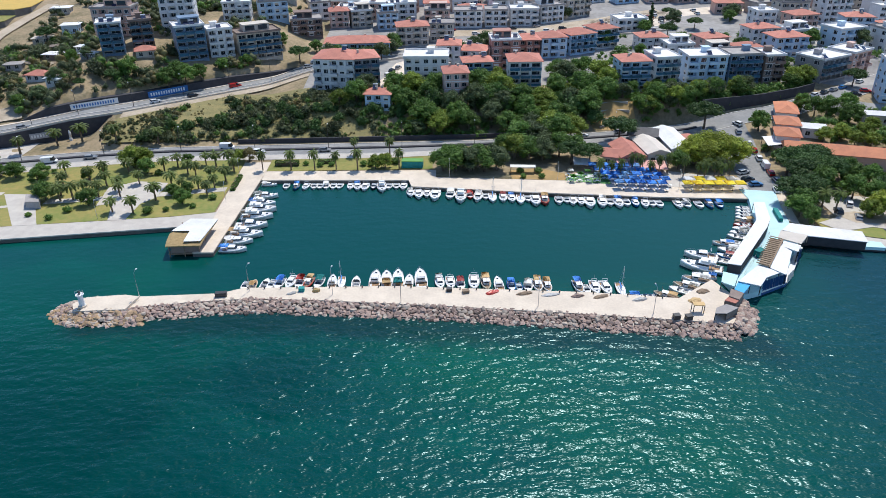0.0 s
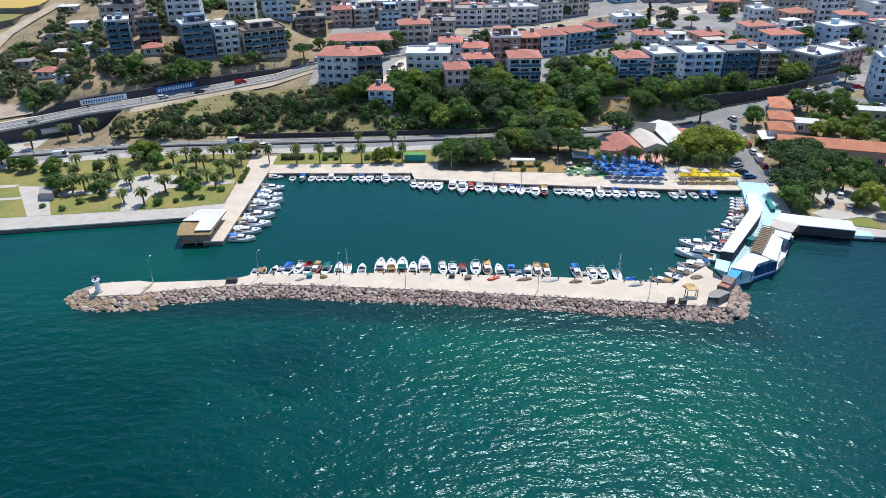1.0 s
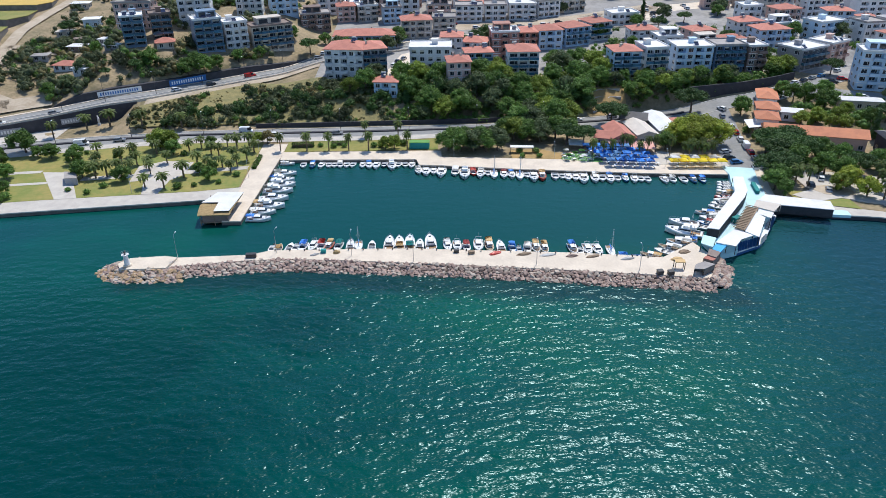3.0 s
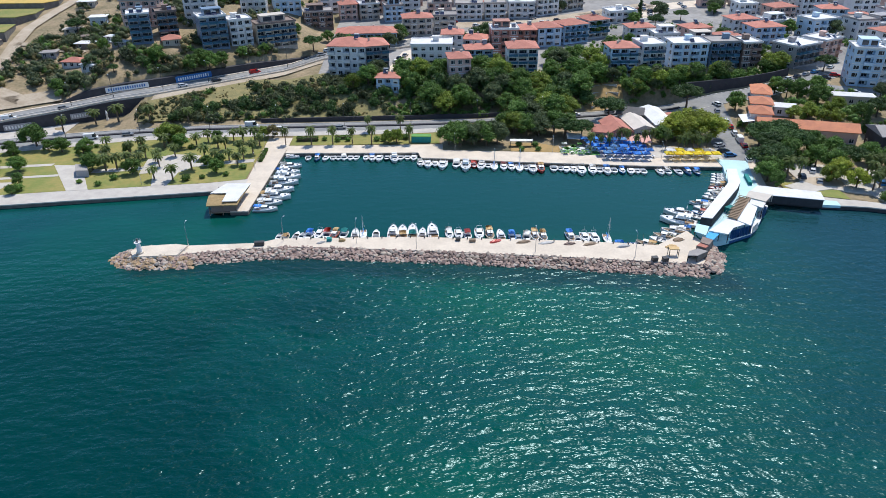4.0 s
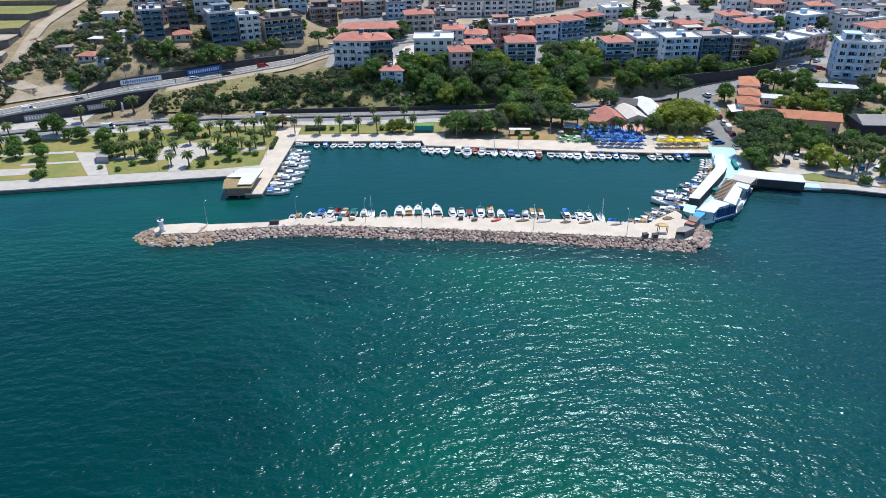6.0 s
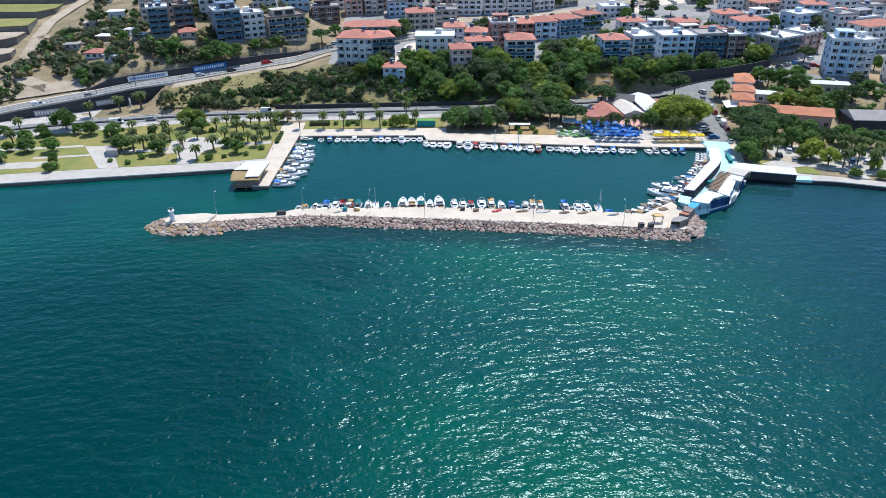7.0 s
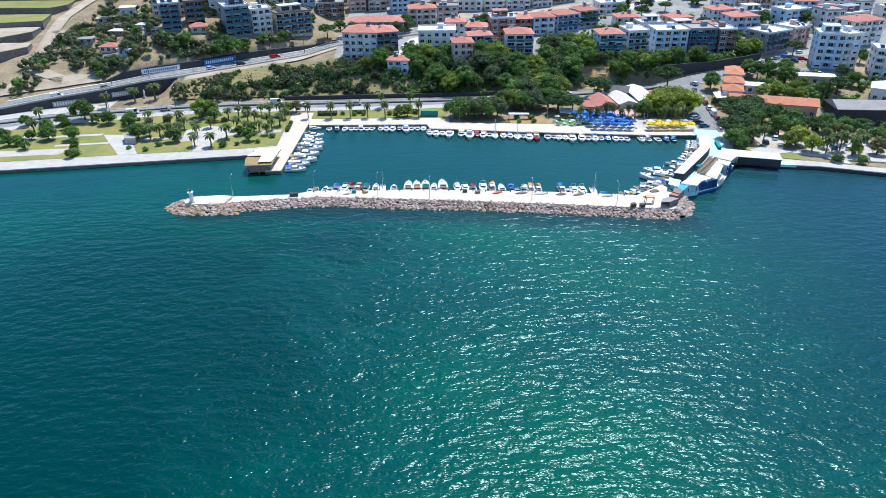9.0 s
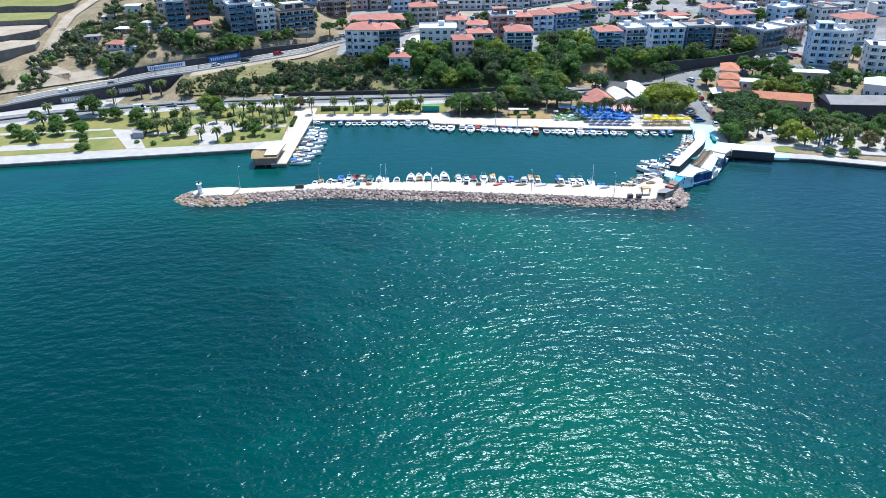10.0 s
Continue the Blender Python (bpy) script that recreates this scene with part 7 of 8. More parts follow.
def side_street(name, line, width, material, label, lift=0.13):
    """A street along a line of points, laid on the ground."""
    bm = bmesh.new()
    rows = []
    for k, (x, y) in enumerate(line):
        a, b = line[max(0, k - 1)], line[min(len(line) - 1, k + 1)]
        n = Vector((-(b[1] - a[1]), b[0] - a[0], 0)).normalized()
        rows.append([bm.verts.new((x + n.x * width * s, y + n.y * width * s, terrain(x + n.x * width * s, y + n.y * width * s) + lift)) for s in (-0.5, -0.25, 0, 0.25, 0.5)])
    for r, s in zip(rows, rows[1:]):
        for i in range(4):
            bm.faces.new((r[i + 1], r[i], s[i], s[i + 1]))
    return structure(name, bm, material, label, "road")


def along(points, step=2.5):
    out = []
    for a, b in zip(points, points[1:]):
        n = max(1, round(math.hypot(b[0] - a[0], b[1] - a[1]) / step))
        out += [(a[0] + (b[0] - a[0]) * k / n, a[1] + (b[1] - a[1]) * k / n) for k in range(n)]
    return out + [points[-1]]


side_street("road_harbour", along([(108.0, 38.0), (105.5, 20.0), (102.5, 4.0), (101.0, -8.0), (100.5, -20.0)]), 10.5, M["asphalt"], "grey side street lined with parked cars")
side_street("road_town", along([(146.0, 42.5), (158.0, 41.0), (170.0, 36.5), (184.0, 30.0), (205.0, 20.0)]), 8.0, M["asphalt"], "grey street between the flats")
ribbon("parking_east", list(np.arange(111, 200, 3.0)), lambda x: -36.5 - 0.32 * (x - 104), lambda x: -17.0 - 0.33 * (x - 104), M["paving"], "tree-shaded paved car park", 0.2, 5, "car park")
sheet("pavement_town", list(np.arange(-44, 276, 2.0)), list(np.arange(64, 256, 2.0)), lambda x, y: terrain(x, y) + 0.08, mk("town_paving", (0.36, 0.34, 0.32), (0.20, 0.19, 0.18), 0.06, 0.9, vary=0), "worn grey paving between the town's houses")
side_street("road_open", along([(84.0, 152.0), (110.0, 166.0), (140.0, 176.0), (170.0, 184.0)]), 13.0, M["concrete"], "wide pale street in the town")
side_street("road_open", along([(112.0, 150.0), (118.0, 160.0), (126.0, 170.0)]), 8.0, M["concrete"], "pale street in the town")
side_street("road_boulevard", along([(-10.0, 136.0), (10.0, 139.5), (36.0, 141.0), (60.0, 145.5), (87.0, 158.0), (125.0, 178.0)]), 11.0, M["dirt"], "pale dusty boulevard lined with shops and parked cars")
side_street("road_flats", along([(-14.0, 62.0), (-9.0, 76.0), (-6.0, 92.0), (2.0, 98.0), (26.0, 102.0)]), 9.0, M["concrete"], "pale street between the blocks of flats")
# terraces cut into the hill in the far west
for pts, z, top in (([(-240, 40), (-191, 56.7), (-182, 69.5), (-184, 78), (-240, 78)], 15.0, "dirt"), ([(-240, 66), (-199, 76), (-189, 90), (-190, 101), (-240, 101)], 17.6, "dirt"), ([(-250, 92), (-207, 100), (-190, 104), (-194, 122), (-250, 122)], 20.0, "lawn"), ([(-260, 118), (-220, 128), (-196, 126), (-191, 136), (-193, 150), (-260, 152)], 22.4, "lawn"), ([(-270, 152.2), (-193, 150.2), (-189, 158), (-193, 182), (-270, 190)], 25.0, "stubble")):
    bm = bmesh.new()
    prism(bm, pts, 4, z - 0.25)
    wall = structure("terrace_wall", bm, M["stonewall"], "grey retaining wall of a hillside terrace", "wall")
    slab("terrace_hill", [(x * 0.999, y) for x, y in pts], z - 0.246, z, M[top], "terrace top on the western hillside", "terrace")
side_street("path_hill", along([(-150, 38.0), (-166, 46.0), (-176, 55.0), (-176, 70.0), (-183, 98.0), (-187, 120.0), (-186, 140.0), (-183, 168.0)]), 6.0, M["dirt"], "pale dirt track on the hillside", 0.5)
side_street("path_hill", along([(-183, 98.0), (-170, 96.0), (-158, 88.0), (-146, 84.0)]), 4.0, M["dirt"], "pale dirt track on the hillside", 0.5)
side_street("verge_upper", along([(-184, 27.0), (-168, 33.5), (-152, 40.0), (-140, 44.0)]), 9.0, M["dirt"], "pale dusty verge above the upper road", 0.5)


def umbrella(x, y, z, size, h, cloth, label, group):
    t = thing("parasol", x, y, z, random.uniform(-4, 4), label, "parasol", group)

    def pole():
        bm = bmesh.new()
        tube(bm, 0, 0, 0.08, 2.75, 0.035, 0.03, 6)
        return mesh_of("pole", bm, M["frame"])

    def foot():
        bm = bmesh.new()
        box(bm, -0.3, 0.3, -0.3, 0.3, 0, 0.076)
        return mesh_of("base", bm, M["concrete"])

    def cover():
        bm = bmesh.new()
        n = 8
        ring = []
        for k in range(n):
            a = math.tau * k / n
            q = 1.5 / max(abs(math.cos(a)), abs(math.sin(a)))
            ring.append((q * math.cos(a), q * math.sin(a)))
        top = bm.verts.new((0, 0, 2.85))
        rim = [bm.verts.new((a, b, 2.42)) for a, b in ring]
        low = [bm.verts.new((a, b, 2.2)) for a, b in ring]
        for k in range(n):
            bm.faces.new((top, rim[k], rim[(k + 1) % n]))
            bm.faces.new((rim[k], low[k], low[(k + 1) % n], rim[(k + 1) % n]))
        bmesh.ops.solidify(bm, geom=bm.faces[:], thickness=0.02)
        return mesh_of("canopy", bm, M[cloth])

    t.scale = (size / 3.0, size / 3.0, h / 2.85)
    part("pole", shared("upole", pole), None, t)
    part("base", shared("ufoot", foot), None, t)
    part("canopy", shared(("ucover", cloth), cover), None, t)


def table_set(x, y, z, cloth):
    t = thing("cafe_table", x, y, z, random.uniform(0, 90), f"small {cloth} cafe table on the terrace", "table", "cafe tables")

    def top():
        bm = bmesh.new()
        box(bm, -0.5, 0.5, -0.5, 0.5, 0.70, 0.75)
        return mesh_of("tabletop", bm, M["canvas_white"])

    def leg():
        bm = bmesh.new()
        tube(bm, 0, 0, 0, 0.696, 0.05, 0.05, 6)
        tube(bm, 0, 0, 0, 0.04, 0.26, 0.26, 8)
        return mesh_of("leg", bm, M["darkmetal"])

    part("tabletop", shared("ttop", top), None, t)
    part("leg", shared("tleg", leg), None, t)


def chair(x, y, z, turn, material, colour):
    t = thing("cafe_chair", x, y, z, turn, f"{colour} cafe chair on the terrace", "chair", "cafe chairs")

    def seat():
        bm = bmesh.new()
        box(bm, -0.23, 0.23, -0.23, 0.23, 0.42, 0.47)
        return mesh_of("seat", bm, material)

    def back():
        bm = bmesh.new()
        box(bm, -0.23, 0.23, 0.2, 0.25, 0.474, 0.88)
        return mesh_of("backrest", bm, material)

    def leg():
        bm = bmesh.new()
        box(bm, -0.02, 0.02, -0.02, 0.02, 0, 0.416)
        return mesh_of("leg", bm, material)

    part("seat", shared(("chs", colour), seat), None, t)
    part("backrest", shared(("chb", colour), back), None, t)
    for a, b in ((-0.2, -0.2), (0.2, -0.2), (-0.2, 0.2), (0.2, 0.2)):
        part("leg", shared(("chl", colour), leg), None, t, m=pose(a, b, 0))


for row, (y, x0, n, step) in enumerate(((-15.4, 58.4, 5, 3.0), (-12.3, 57.2, 6, 3.0), (-9.2, 55.8, 6, 3.0), (-6.0, 54.4, 6, 3.1), (-2.8, 53.6, 5, 3.1))):
    for k in range(n):
        x = x0 + k * step
        umbrella(x, y - (x - 60) * 0.12, 1.2, 2.5 if row < 2 else 2.65, 2.75 + 0.06 * ((k + row) % 3), "canvas_blue" if (k * 3 + row * 2) % 5 else "canvas_sky", "square blue parasol over cafe tables", "blue parasols")
        table_set(x + 1.2, y - 1.3 - (x - 60) * 0.12, 1.2, "white")
for row, (y, x0, n) in enumerate(((-17.0, 77.6, 6), (-13.9, 79.0, 5))):
    for k in range(n):
        x = x0 + k * 2.95
        umbrella(x, y - (x - 77) * 0.05, 1.2, 2.65, 2.8, "canvas_yellow" if row == 0 else ("canvas_yellow" if k % 2 else "canvas_white"), "square yellow parasol over cafe tables" if row == 0 or k % 2 else "square cream parasol over cafe tables", "yellow parasols")
        table_set(x + 0.9, y - 1.1, 1.2, "white")
for k in range(14):
    x, y = 45.6 + (k % 5) * 2.5, -5.8 - (k // 5) * 2.1
    y -= (x - 45) * 0.12
    table_set(x, y, 1.23, "white")
    if k % 2 == 0:
        umbrella(x + 0.6, y + 0.2, 1.23, 1.7, 2.3, "turf" if k % 4 else "canvas_white", "small green parasol on the turf terrace" if k % 4 else "small white parasol on the turf terrace", "terrace parasols")
    chair(x + 0.75, y, 1.23, -90, M["canvas_white"], "white")
    chair(x - 0.75, y, 1.23, 90, M["canvas_white"], "white")

def hall(name, x, y, w, d, turn, h, rise, wall, roof, label, z=None, roof_label="", gable=False):
    """A low house: walls with openings on all sides, and a hipped or gabled roof."""
    t = thing(name, x, y, terrain(x, y) if z is None else z, turn, label, "building", "low buildings")
    bm = bmesh.new()
    corner = [Vector((-w / 2, 0, 0)), Vector((w / 2, 0, 0)), Vector((w / 2, d, 0)), Vector((-w / 2, d, 0))]
    ways = [Vector((1, 0, 0)), Vector((0, 1, 0)), Vector((-1, 0, 0)), Vector((0, -1, 0))]
    opens = []
    for k, (p, u, span) in enumerate(zip(corner, ways, (w, d, w, d))):
        n = max(1, round(span / 3.2)) if k != 2 else 0
        for o, ci, ri in facade(bm, p, u, span, h, n, 1 if n else 0, 1.5, 1.55, 0.7, h):
            opens.append((o, k * 90))
    quad(bm, [(*c[:2], h) for c in corner])
    part("wall", bm, M[wall], t)
    for o, a in opens:
        part("window", shared(("win", False, 0), lambda: window_mesh(1.5, 1.55, True)), None, t, m=Matrix.Translation(o) @ pose(0, 0, 0, 0, 0, a))
    if gable:
        bm = bmesh.new()
        o = 0.7
        pts = [(-w / 2 - o, -o, 0), (w / 2 + o, -o, 0), (w / 2 + o, d + o, 0), (-w / 2 - o, d + o, 0), (-w / 2 - o, d / 2, rise), (w / 2 + o, d / 2, rise)]
        hi, lo = [bm.verts.new((a, b, c + 0.2)) for a, b, c in pts], [bm.verts.new(p) for p in pts]
        for q in ((0, 1, 5, 4), (2, 3, 4, 5)):
            bm.faces.new([hi[i] for i in q])
            bm.faces.new([lo[i] for i in q[::-1]])
        for a, b in ((0, 1), (1, 5), (5, 2), (2, 3), (3, 4), (4, 0)):
            bm.faces.new((lo[a], lo[b], hi[b], hi[a]))
        bm.faces.new([lo[i] for i in (1, 2, 5)])
        bm.faces.new([lo[i] for i in (3, 0, 4)])
        part("roof", bm, M[roof], t, roof_label, m=pose(0, 0, h + 0.004))
    else:
        part("roof", hip_roof(w, d, 0.6, rise), M[roof], t, roof_label, m=pose(0, 0, h + 0.19))
    return t


hall("restaurant", 69.4, 6.6, 11.8, 7.0, 95, 3.4, 2.0, "pink", "tile", "low restaurant with a red tiled gable roof", roof_label="red tiled roof", gable=True)
hall("restaurant", 60.6, 1.6, 6.6, 7.0, -18, 3.0, 1.3, "pink", "tile", "low restaurant annex with a red tiled roof", gable=True)
hall("restaurant", 77.5, 10.0, 13.5, 6.6, 96, 3.5, 1.3, "white", "roofbeige", "low restaurant hall with a pale beige sheet roof", gable=True)
hall("restaurant", 85.9, 15.2, 18.6, 6.4, 93, 3.9, 1.1, "white", "roofwhite", "low restaurant hall with a white sheet roof", gable=True)
hall("restaurant", 73.8, 18.0, 8.6, 7.6, -18, 3.8, 1.5, "cream", "roofdark", "low service house with a dark grey roof", gable=True)
hall("garden_house", 89.3, 12.8, 4.4, 7.6, 10, 3.0, 1.3, "cream", "tile", "small garden house with a red tiled roof")
hall("bar", 19.0, 8.0, 10.5, 4.0, 6, 2.8, 1.2, "pink", "tile", "low bar with a red tiled roof behind trees")
shed("awning", [(48.0, -1.0), (53.0, -1.8), (53.8, 3.0), (48.6, 4.0)], 1.25, 3.1, M["canvas_white"], "long white awning over the cafe", 0.06, slope=0.2, category="awning")
for x in (61.2, 64.9, 68.6, 72.3):
    shed("awning", [(x, -4.4 - 0.07 * (x - 66)), (x + 3.4, -4.7 - 0.07 * (x - 66)), (x + 3.4, 0.2 - 0.07 * (x - 66)), (x, 0.5 - 0.07 * (x - 66))], 1.2, 3.0, M["canvas_pink"], "faded pink awning in front of the restaurant", 0.08, slope=0.5, category="awning")
shed("awning", [(28.4, -3.2), (36.0, -3.6), (36.2, -1.6), (28.6, -1.0)], 1.2, 3.2, M["canvas_white"], "white awning on posts behind the quay", 0.08, category="awning")
shed("kiosk", [(-4.6, 2.6), (2.0, 2.2), (2.2, 4.8), (-4.4, 5.2)], 1.2, 3.2, M["turf"], "green kiosk behind the quay", 0.2, walls=(0, 1, 2, 3), wall_mat=M["canvas_teal"], category="kiosk")
shed("kiosk", [(-109.2, -18.0), (-105.4, -18.4), (-103.0, -23.4), (-106.8, -23.4)], 1.25, 3.2, M["roofgrey"], "grey park kiosk with a dark front", 0.2, walls=(0, 1, 2, 3), wall_mat=M["grey"], category="kiosk")
# low red roofs by the harbour street
hall("market_hall", 127.6, -4.2, 30.5, 7.4, -17, 4.4, 1.9, "pink", "tile_orange", "long low hall with an orange-red tiled roof", gable=True)
hall("corner_house", 117.6, 9.5, 7.0, 8.0, -18, 4.2, 1.6, "white", "tile_orange", "white house with an orange-red tiled roof")
hall("corner_house", 121.4, 18.5, 7.0, 8.0, -18, 4.0, 1.6, "white", "tile_orange", "white house with an orange-red tiled roof")
hall("corner_house", 125.6, 29.0, 6.5, 12.0, -20, 3.8, 1.6, "white", "tile_orange", "white house with an orange-red tiled roof")
hall("corner_house", 129.5, 17.0, 7.0, 5.0, -18, 3.2, 0.8, "white", "roofwhite", "small white outbuilding with a pale roof")
shed("market_canopy", [(110.2, 6.5), (115.5, 7.8), (117.2, 16.0), (111.8, 15.0)], 2.6, 5.2, M["canvas_white"], "white canopy along the side street", 0.1)
hall("school", 161.0, -17.0, 30.0, 11.0, -6, 6.0, 1.9, "dark_or_shaded_stone", "roofgrey", "dark low building with a grey-brown roof", gable=True)
hall("hall_white", 178.0, 6.0, 13.0, 9.0, -31, 5.0, 2.4, "white", "roofwhite", "white hall with a pale rounded roof")
hall("shop_row", 158.0, 25.5, 15.0, 4.5, -14, 3.4, 0.8, "cream", "roofwhite", "low shop row with a pale roof")
hall("cottage", -144.4, 66.0, 8.6, 6.0, -8, 2.4, 1.4, "white", "tile", "small hillside cottage with a red tiled roof")
hall("cottage", -134.6, 58.0, 5.6, 4.5, -14, 2.8, 0.4, "white", "roofwhite", "small white hillside hut")
hall("cottage", -106.4, 78.6, 7.2, 5.5, 20, 2.6, 1.6, "cream", "tile", "small hillside cottage with a red tiled roof")
hall("shack", -146.8, 88.8, 11.0, 5.0, -6, 2.4, 0.4, "brown", "roofwhite", "long low shack with a pale sheet roof")
hall("shack", -138.0, 93.5, 5.6, 4.0, -12, 2.2, 0.4, "white", "roofwhite", "small white shack on the hillside")
hall("cottage", -155.1, 122.3, 7.0, 6.0, 9, 3.8, 0.5, "pale_blue", "roofwhite", "small pale hillside house")
hall("cottage", -172.2, 152.0, 8.0, 6.0, 8, 2.8, 0.5, "cream", "roofwhite", "low pale hillside house")
hall("shack", -159.9, 79.3, 6.0, 4.5, 8, 2.4, 0.4, "grey", "roofgrey", "grey shack with a sheet roof")
hall("shack", -127.7, 75.5, 6.0, 3.5, -8, 1.9, 0.3, "grey", "roofwhite", "low shed with a pale sheet roof")
hall("shack", -162.3, 109.7, 7.0, 4.5, 7, 2.4, 0.4, "cream", "roofbeige", "low shack with a beige sheet roof")
hall("shack", -151.0, 100.0, 5.0, 4.0, 20, 2.2, 0.4, "brown", "roofbrown", "brown shack among bushes")
hall("villa", 138.6, 73.5, 7.0, 6.0, -6, 3.6, 2.4, "pink", "tile", "small villa with a steep red tiled roof", gable=True)


# ---- cars ----
PAINTS = {"white": "carwhite", "silver": "carsilver", "dark": "cardark", "red": "carred", "blue": "hullblue"}


def car(x, y, turn, paint="white", van=False, z=None, truck=False):
    """A car that faces +x: body, glass house, roof, wheels and lamps."""
    words = f"{paint} " + ("van" if van else "pickup truck" if truck else "car") + " on the street"
    t = thing("van" if van else "truck" if truck else "car", x, y, (terrain(x, y) + 0.12) if z is None else z, turn, words.replace("car on", "passenger car on").replace("van on", "delivery van on"), "car", "vehicles")
    L, W, H = (5.0, 1.9, 2.1) if van else (5.2, 1.9, 1.8) if truck else (4.2, 1.74, 1.46)

    def body():
        bm = bmesh.new()
        prof = [(-L / 2, 0.28), (L / 2, 0.28), (L / 2, 0.62), (L / 2 - 0.15, 0.78), (L / 2 - (0.35 if van else 1.1), 0.92), (-L / 2 + 0.1, 0.95), (-L / 2, 0.7)]
        a = [bm.verts.new((px, -W / 2, pz)) for px, pz in prof]
        b = [bm.verts.new((px, W / 2, pz)) for px, pz in prof]
        bm.faces.new(a)
        bm.faces.new(b[::-1])
        for k in range(len(prof)):
            j = (k + 1) % len(prof)
            bm.faces.new((a[j], a[k], b[k], b[j]))
        bmesh.ops.bevel(bm, geom=[e for e in bm.edges if abs(e.verts[0].co.y - e.verts[1].co.y) < 0.01], offset=0.08, segments=2, affect="EDGES")
        return mesh_of("body", bm, M[PAINTS[paint]])

    def house():
        bm = bmesh.new()
        back, front = (-L / 2 + 0.1, L / 2 - 0.5) if van else (0.2, 1.6) if truck else (-L / 2 + 0.15, L / 2 - 1.15)
        lo = [(back, -W / 2 + 0.05), (front, -W / 2 + 0.05), (front, W / 2 - 0.05), (back, W / 2 - 0.05)]
        hi = [(back + 0.35, -W / 2 + 0.2), (front - 0.6, -W / 2 + 0.2), (front - 0.6, W / 2 - 0.2), (back + 0.35, W / 2 - 0.2)]
        v0, v1 = [bm.verts.new((p[0], p[1], 0.93)) for p in lo], [bm.verts.new((p[0], p[1], H - 0.08)) for p in hi]
        for k in range(4):
            bm.faces.new((v0[k], v0[(k + 1) % 4], v1[(k + 1) % 4], v1[k]))
        bm.faces.new(v1)
        return mesh_of("window", bm, M["glass"])

    def top():
        bm = bmesh.new()
        back, front = (-L / 2 + 0.1, L / 2 - 0.5) if van else (0.2, 1.6) if truck else (-L / 2 + 0.15, L / 2 - 1.15)
        box(bm, back + 0.3, front - 0.55, -W / 2 + 0.17, W / 2 - 0.17, H - 0.078, H)
        if van:
            box(bm, back, front - 1.3, -W / 2 + 0.04, W / 2 - 0.04, 0.95, H - 0.08)
        if truck:
            box(bm, -L / 2 + 0.05, 0.1, -W / 2 + 0.05, W / 2 - 0.05, 0.95, 1.75)
        return mesh_of("roof", bm, M[PAINTS[paint]])

    def wheel():
        bm = bmesh.new()
        bmesh.ops.create_cone(bm, cap_ends=True, segments=12, radius1=0.32, radius2=0.32, depth=0.22, matrix=Matrix.Rotation(math.pi / 2, 4, "X"))
        return mesh_of("wheel", bm, M["tyre"])

    def lamp():
        bm = bmesh.new()
        box(bm, -0.03, 0.03, -0.18, 0.18, -0.07, 0.07)
        return mesh_of("headlight", bm, M["lamp"])

    key = (paint, van, truck)
    t.scale = (0.93, 0.93, 0.93)
    part("body", shared(("cb", *key), body), None, t)
    part("window", shared(("cg", van, truck), house), None, t, "dark car window glass")
    part("roof", shared(("ct", *key), top), None, t)
    for a in (-L / 2 + 0.8, L / 2 - 0.85):
        for b in (-W / 2 + 0.1, W / 2 - 0.1):
            part("wheel", shared("wheel", wheel), None, t, m=pose(a, b, 0.32))
    for b in (-W / 2 + 0.3, W / 2 - 0.3) if y < 34 else ():
        part("headlight", shared("light", lamp), None, t, m=pose(L / 2 + 0.01, b, 0.62))
    return t


shades = ("white", "silver", "white", "dark", "white", "red", "silver", "white", "dark", "blue")
for k, (x, y, turn) in enumerate(((109.6, 29.8, 110), (108.0, 24.4, 80), (107.6, 14.6, 82), (107.2, 9.2, 82), (106.6, 3.6, 80), (105.8, -7.2, 84), (105.4, -12.2, 86), (98.1, -6.0, 20), (97.4, -11.2, 15), (98.2, -15.0, 5), (102.4, -19.2, 80), (106.9, -15.4, 30), (108.9, -18.8, 40), (110.8, -13.6, 30))):
    car(x, y, turn, shades[k % 10] if k != 3 else "red")
car(106.2, -2.0, 83, "white", True)
for k, (x, y) in enumerate(((146.4, 52.2), (151.0, 54.4), (155.6, 56.8), (160.4, 59.6), (170.9, 67.0), (166.4, 54.6), (160.6, 50.6), (143.0, 43.2), (155.0, 38.6), (165.0, 35.6), (175.0, 31.6), (187.0, 25.6))):
    car(x, y, 34 if k < 5 else -15, shades[(k * 3) % 10])
for k, (x, y) in enumerate(((116.1, -37.1), (112.8, -33.3), (122.5, -32.0), (138.0, -40.2), (133.2, -39.0), (146.8, -42.5), (151.0, -45.5), (127.0, -34.0), (118.0, -29.0))):
    car(x, y, random.uniform(40, 80), shades[(k * 7 + 1) % 10])
for x, y, turn, paint, van in ((-62.6, 20.0, 0, "white", True), (-51.3, 15.6, 2, "white", False), (-116.0, 9.6, 12, "white", True), (-104.3, 12.6, 10, "silver", False), (56.0, 26.5, 8, "white", False), (69.5, 30.0, 14, "silver", False), (40.0, 19.6, 6, "dark", False), (-30.0, 16.2, 0, "silver", False)):
    car(x, y, turn, paint, van)
for x, y, turn, paint, truck in ((-96.5, 53.8, 36, "white", False), (-85.0, 61.0, 37, "dark", False), (-72.0, 73.2, 38, "red", True), (-133.4, bank_y(-133.4) + 4, 28, "silver", False), (-150.0, bank_y(-150.0) + 3.5, 26, "white", True)):
    car(x, y, turn, paint, False, None, truck)
for k in range(16):
    x, y = fill.uniform(100, 146), fill.uniform(150, 180)
    car(x, y, fill.choice((10, 100)), shades[k % 10])
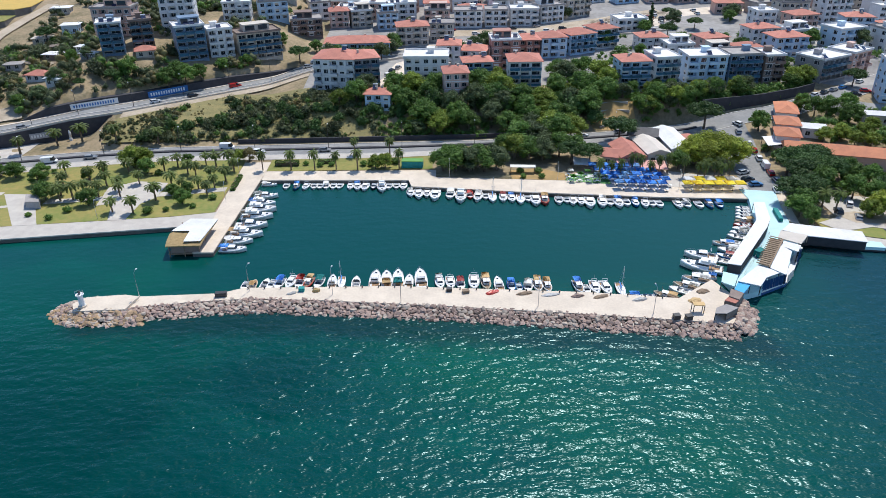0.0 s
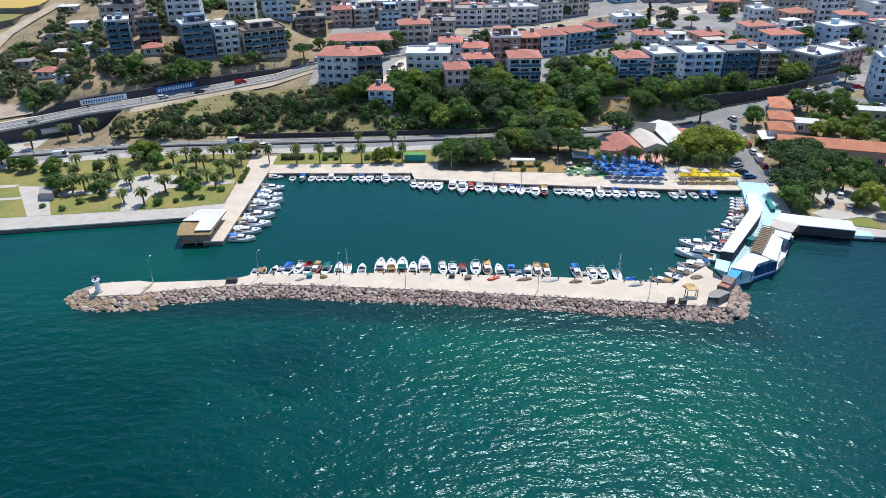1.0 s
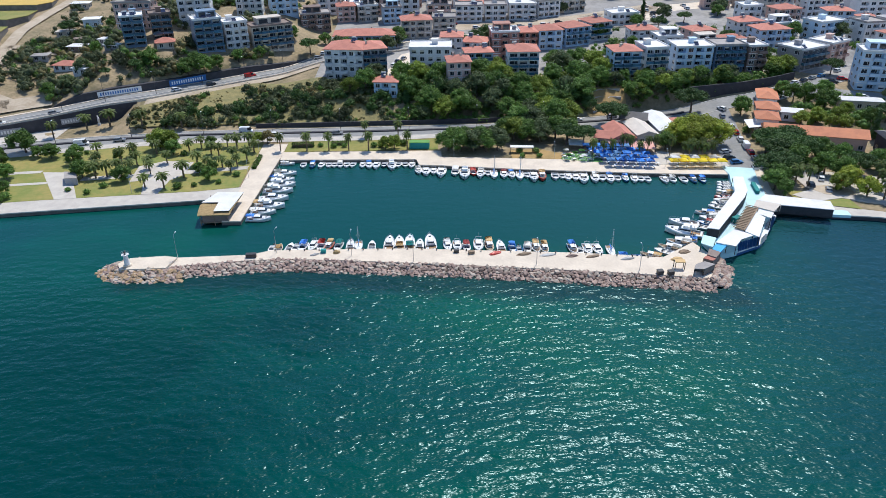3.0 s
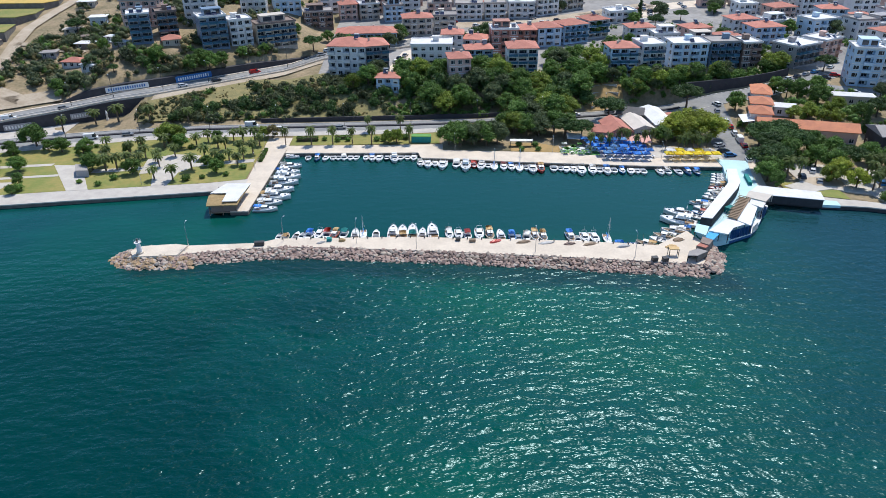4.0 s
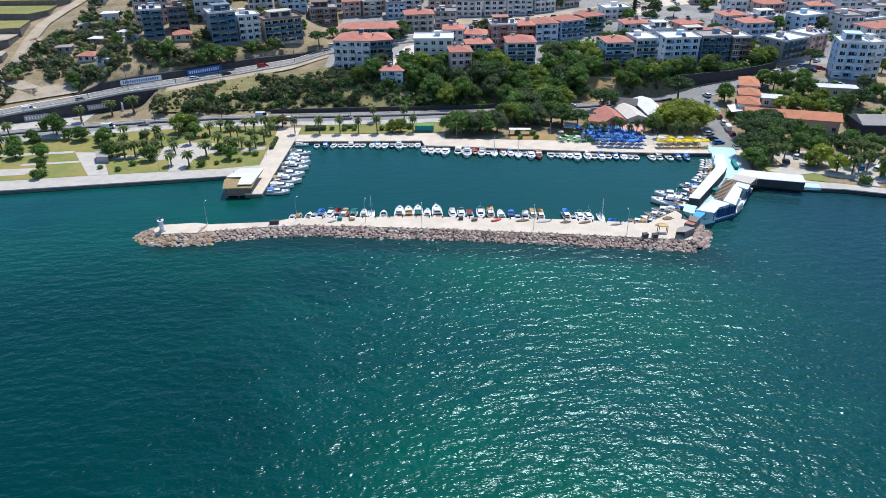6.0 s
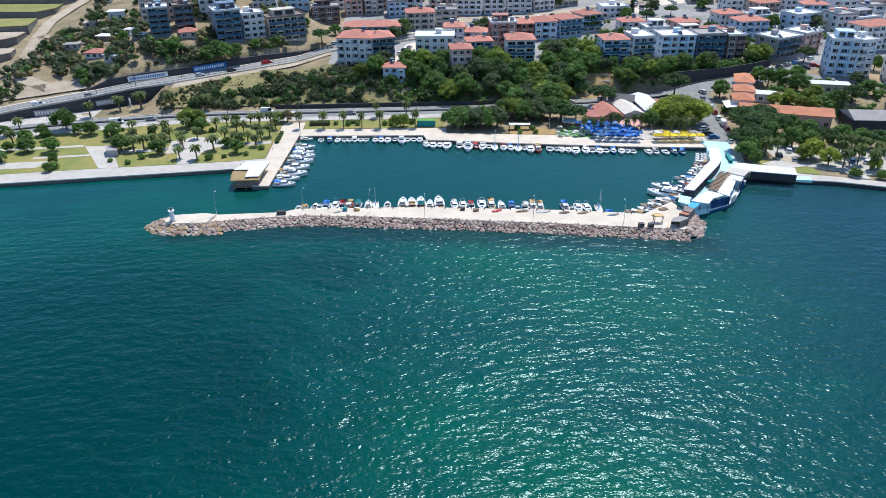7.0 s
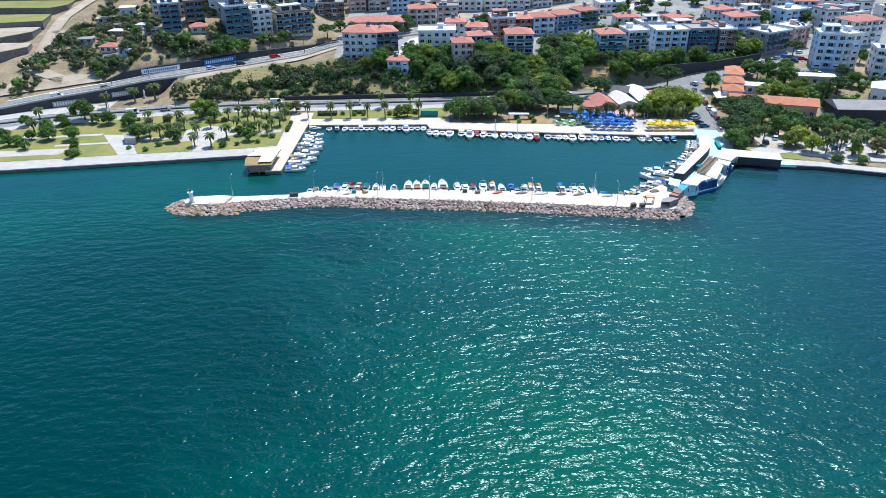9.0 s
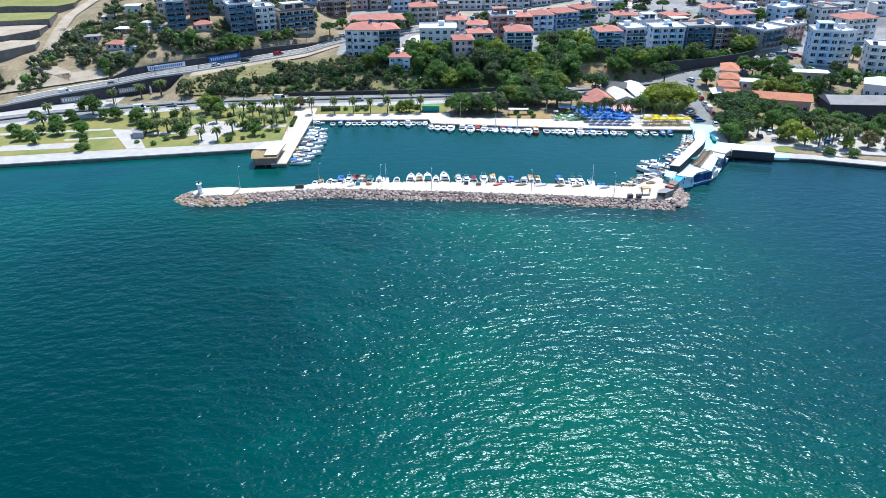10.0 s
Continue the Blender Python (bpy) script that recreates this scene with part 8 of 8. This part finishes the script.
for k, (x, y) in enumerate(((-12.0, 66.0), (-10.5, 70.0), (-9.5, 74.0), (-12.5, 78.0), (-11.0, 83.0), (-8.5, 87.0), (-2.0, 95.0), (6.0, 97.0), (14.0, 99.0), (22.0, 100.0), (-46.0, 92.0), (-44.0, 97.0), (-40.0, 95.0), (60.0, 141.0), (68.0, 145.0), (48.0, 138.6), (36.0, 136.6), (26.0, 137.0), (15.0, 144.6), (44.0, 146.0), (56.0, 149.6))):
    car(x, y, 70 if k < 6 else 12, shades[(k * 3 + 1) % 10])

# lamps along the roads
for k, (x, y) in enumerate(((-131.9, 29.8), (-118.8, 41.2), (-102.9, 50.0), (-88.0, 60.6), (-73.4, 71.6), (-59.4, 82.0))):
    y = bank_y(x) + 7.2
    street_lamp(x, y - 0.6, terrain(x, y - 0.6) + 0.3, 125, 8.5, "tall dark street lamp on the upper road", "darkmetal")
for k in range(9):
    x = -125 + k * 24
    street_lamp(x, mid_line(x), terrain(x, mid_line(x)) + 0.28, 90, 8.0, "tall dark street lamp on the median of the coast road", "darkmetal")
for x, y in ((-137.0, -30.0), (-84.5, -30.4), (-53.0, -20.0), (-53.4, -2.0), (42.0, -8.4), (62.0, -12.9), (75.6, -16.2), (10.0, -5.0)):
    street_lamp(x, y, 1.2, 90, 5.5, "slender pale lamp on the promenade")


def banner(x, y, z, turn, w, h, cloth, bar, label, letters):
    """A long banner on a wall: cloth, posts, and bars for its unreadable writing."""
    t = thing("banner", x, y, z, turn, label, "banner")
    bm = bmesh.new()
    box(bm, -w / 2, w / 2, -0.06, 0.0, 0, h)
    part("cloth", bm, M[cloth], t)
    for k in range(letters):
        bm = bmesh.new()
        a = -w * 0.44 + k * w * 0.88 / letters
        box(bm, a, a + w * 0.5 / letters, -0.09, -0.064, h * 0.25, h * 0.75)
        part("bar", bm, M[bar], t)


banner(-94.5, bank_y(-94.5) + 13.9, 8.0, 37, 15.0, 2.4, "banner_blue", "carwhite", "long blue banner with white bars on the wall", 14)
banner(-116.5, bank_y(-116.5) + 13.9, 8.0, 31, 16.0, 2.0, "roofwhite", "banner_blue", "long white banner with blue bars on the wall", 16)
banner(-146.0, bank_y(-146.0) - 0.9, 2.2, 23, 9.0, 2.2, "grey", "canvas_white", "grey painted panel with pale bars on the wall", 8)
banner(-127.0, bank_y(-127.0) - 0.9, 3.4, 29, 7.0, 2.0, "grey", "canvas_white", "grey painted panel with pale bars on the wall", 7)
# pale abstract statue below the wall
bm = bmesh.new()
tube(bm, 0, 0, 0, 0.8, 0.6, 0.5, 8)
tube(bm, 0, 0, 0.8, 2.6, 0.35, 0.45, 8, 0, 0.1, 0)
tube(bm, 0.1, 0, 2.6, 3.6, 0.45, 0.15, 8, 0, -0.1, 0.1)
tagged(part("statue", bm, M["white"], None, m=pose(-118.5, 30.5, terrain(-118.5, 30.5))), "pale slender statue below the dark embankment wall", "statue")
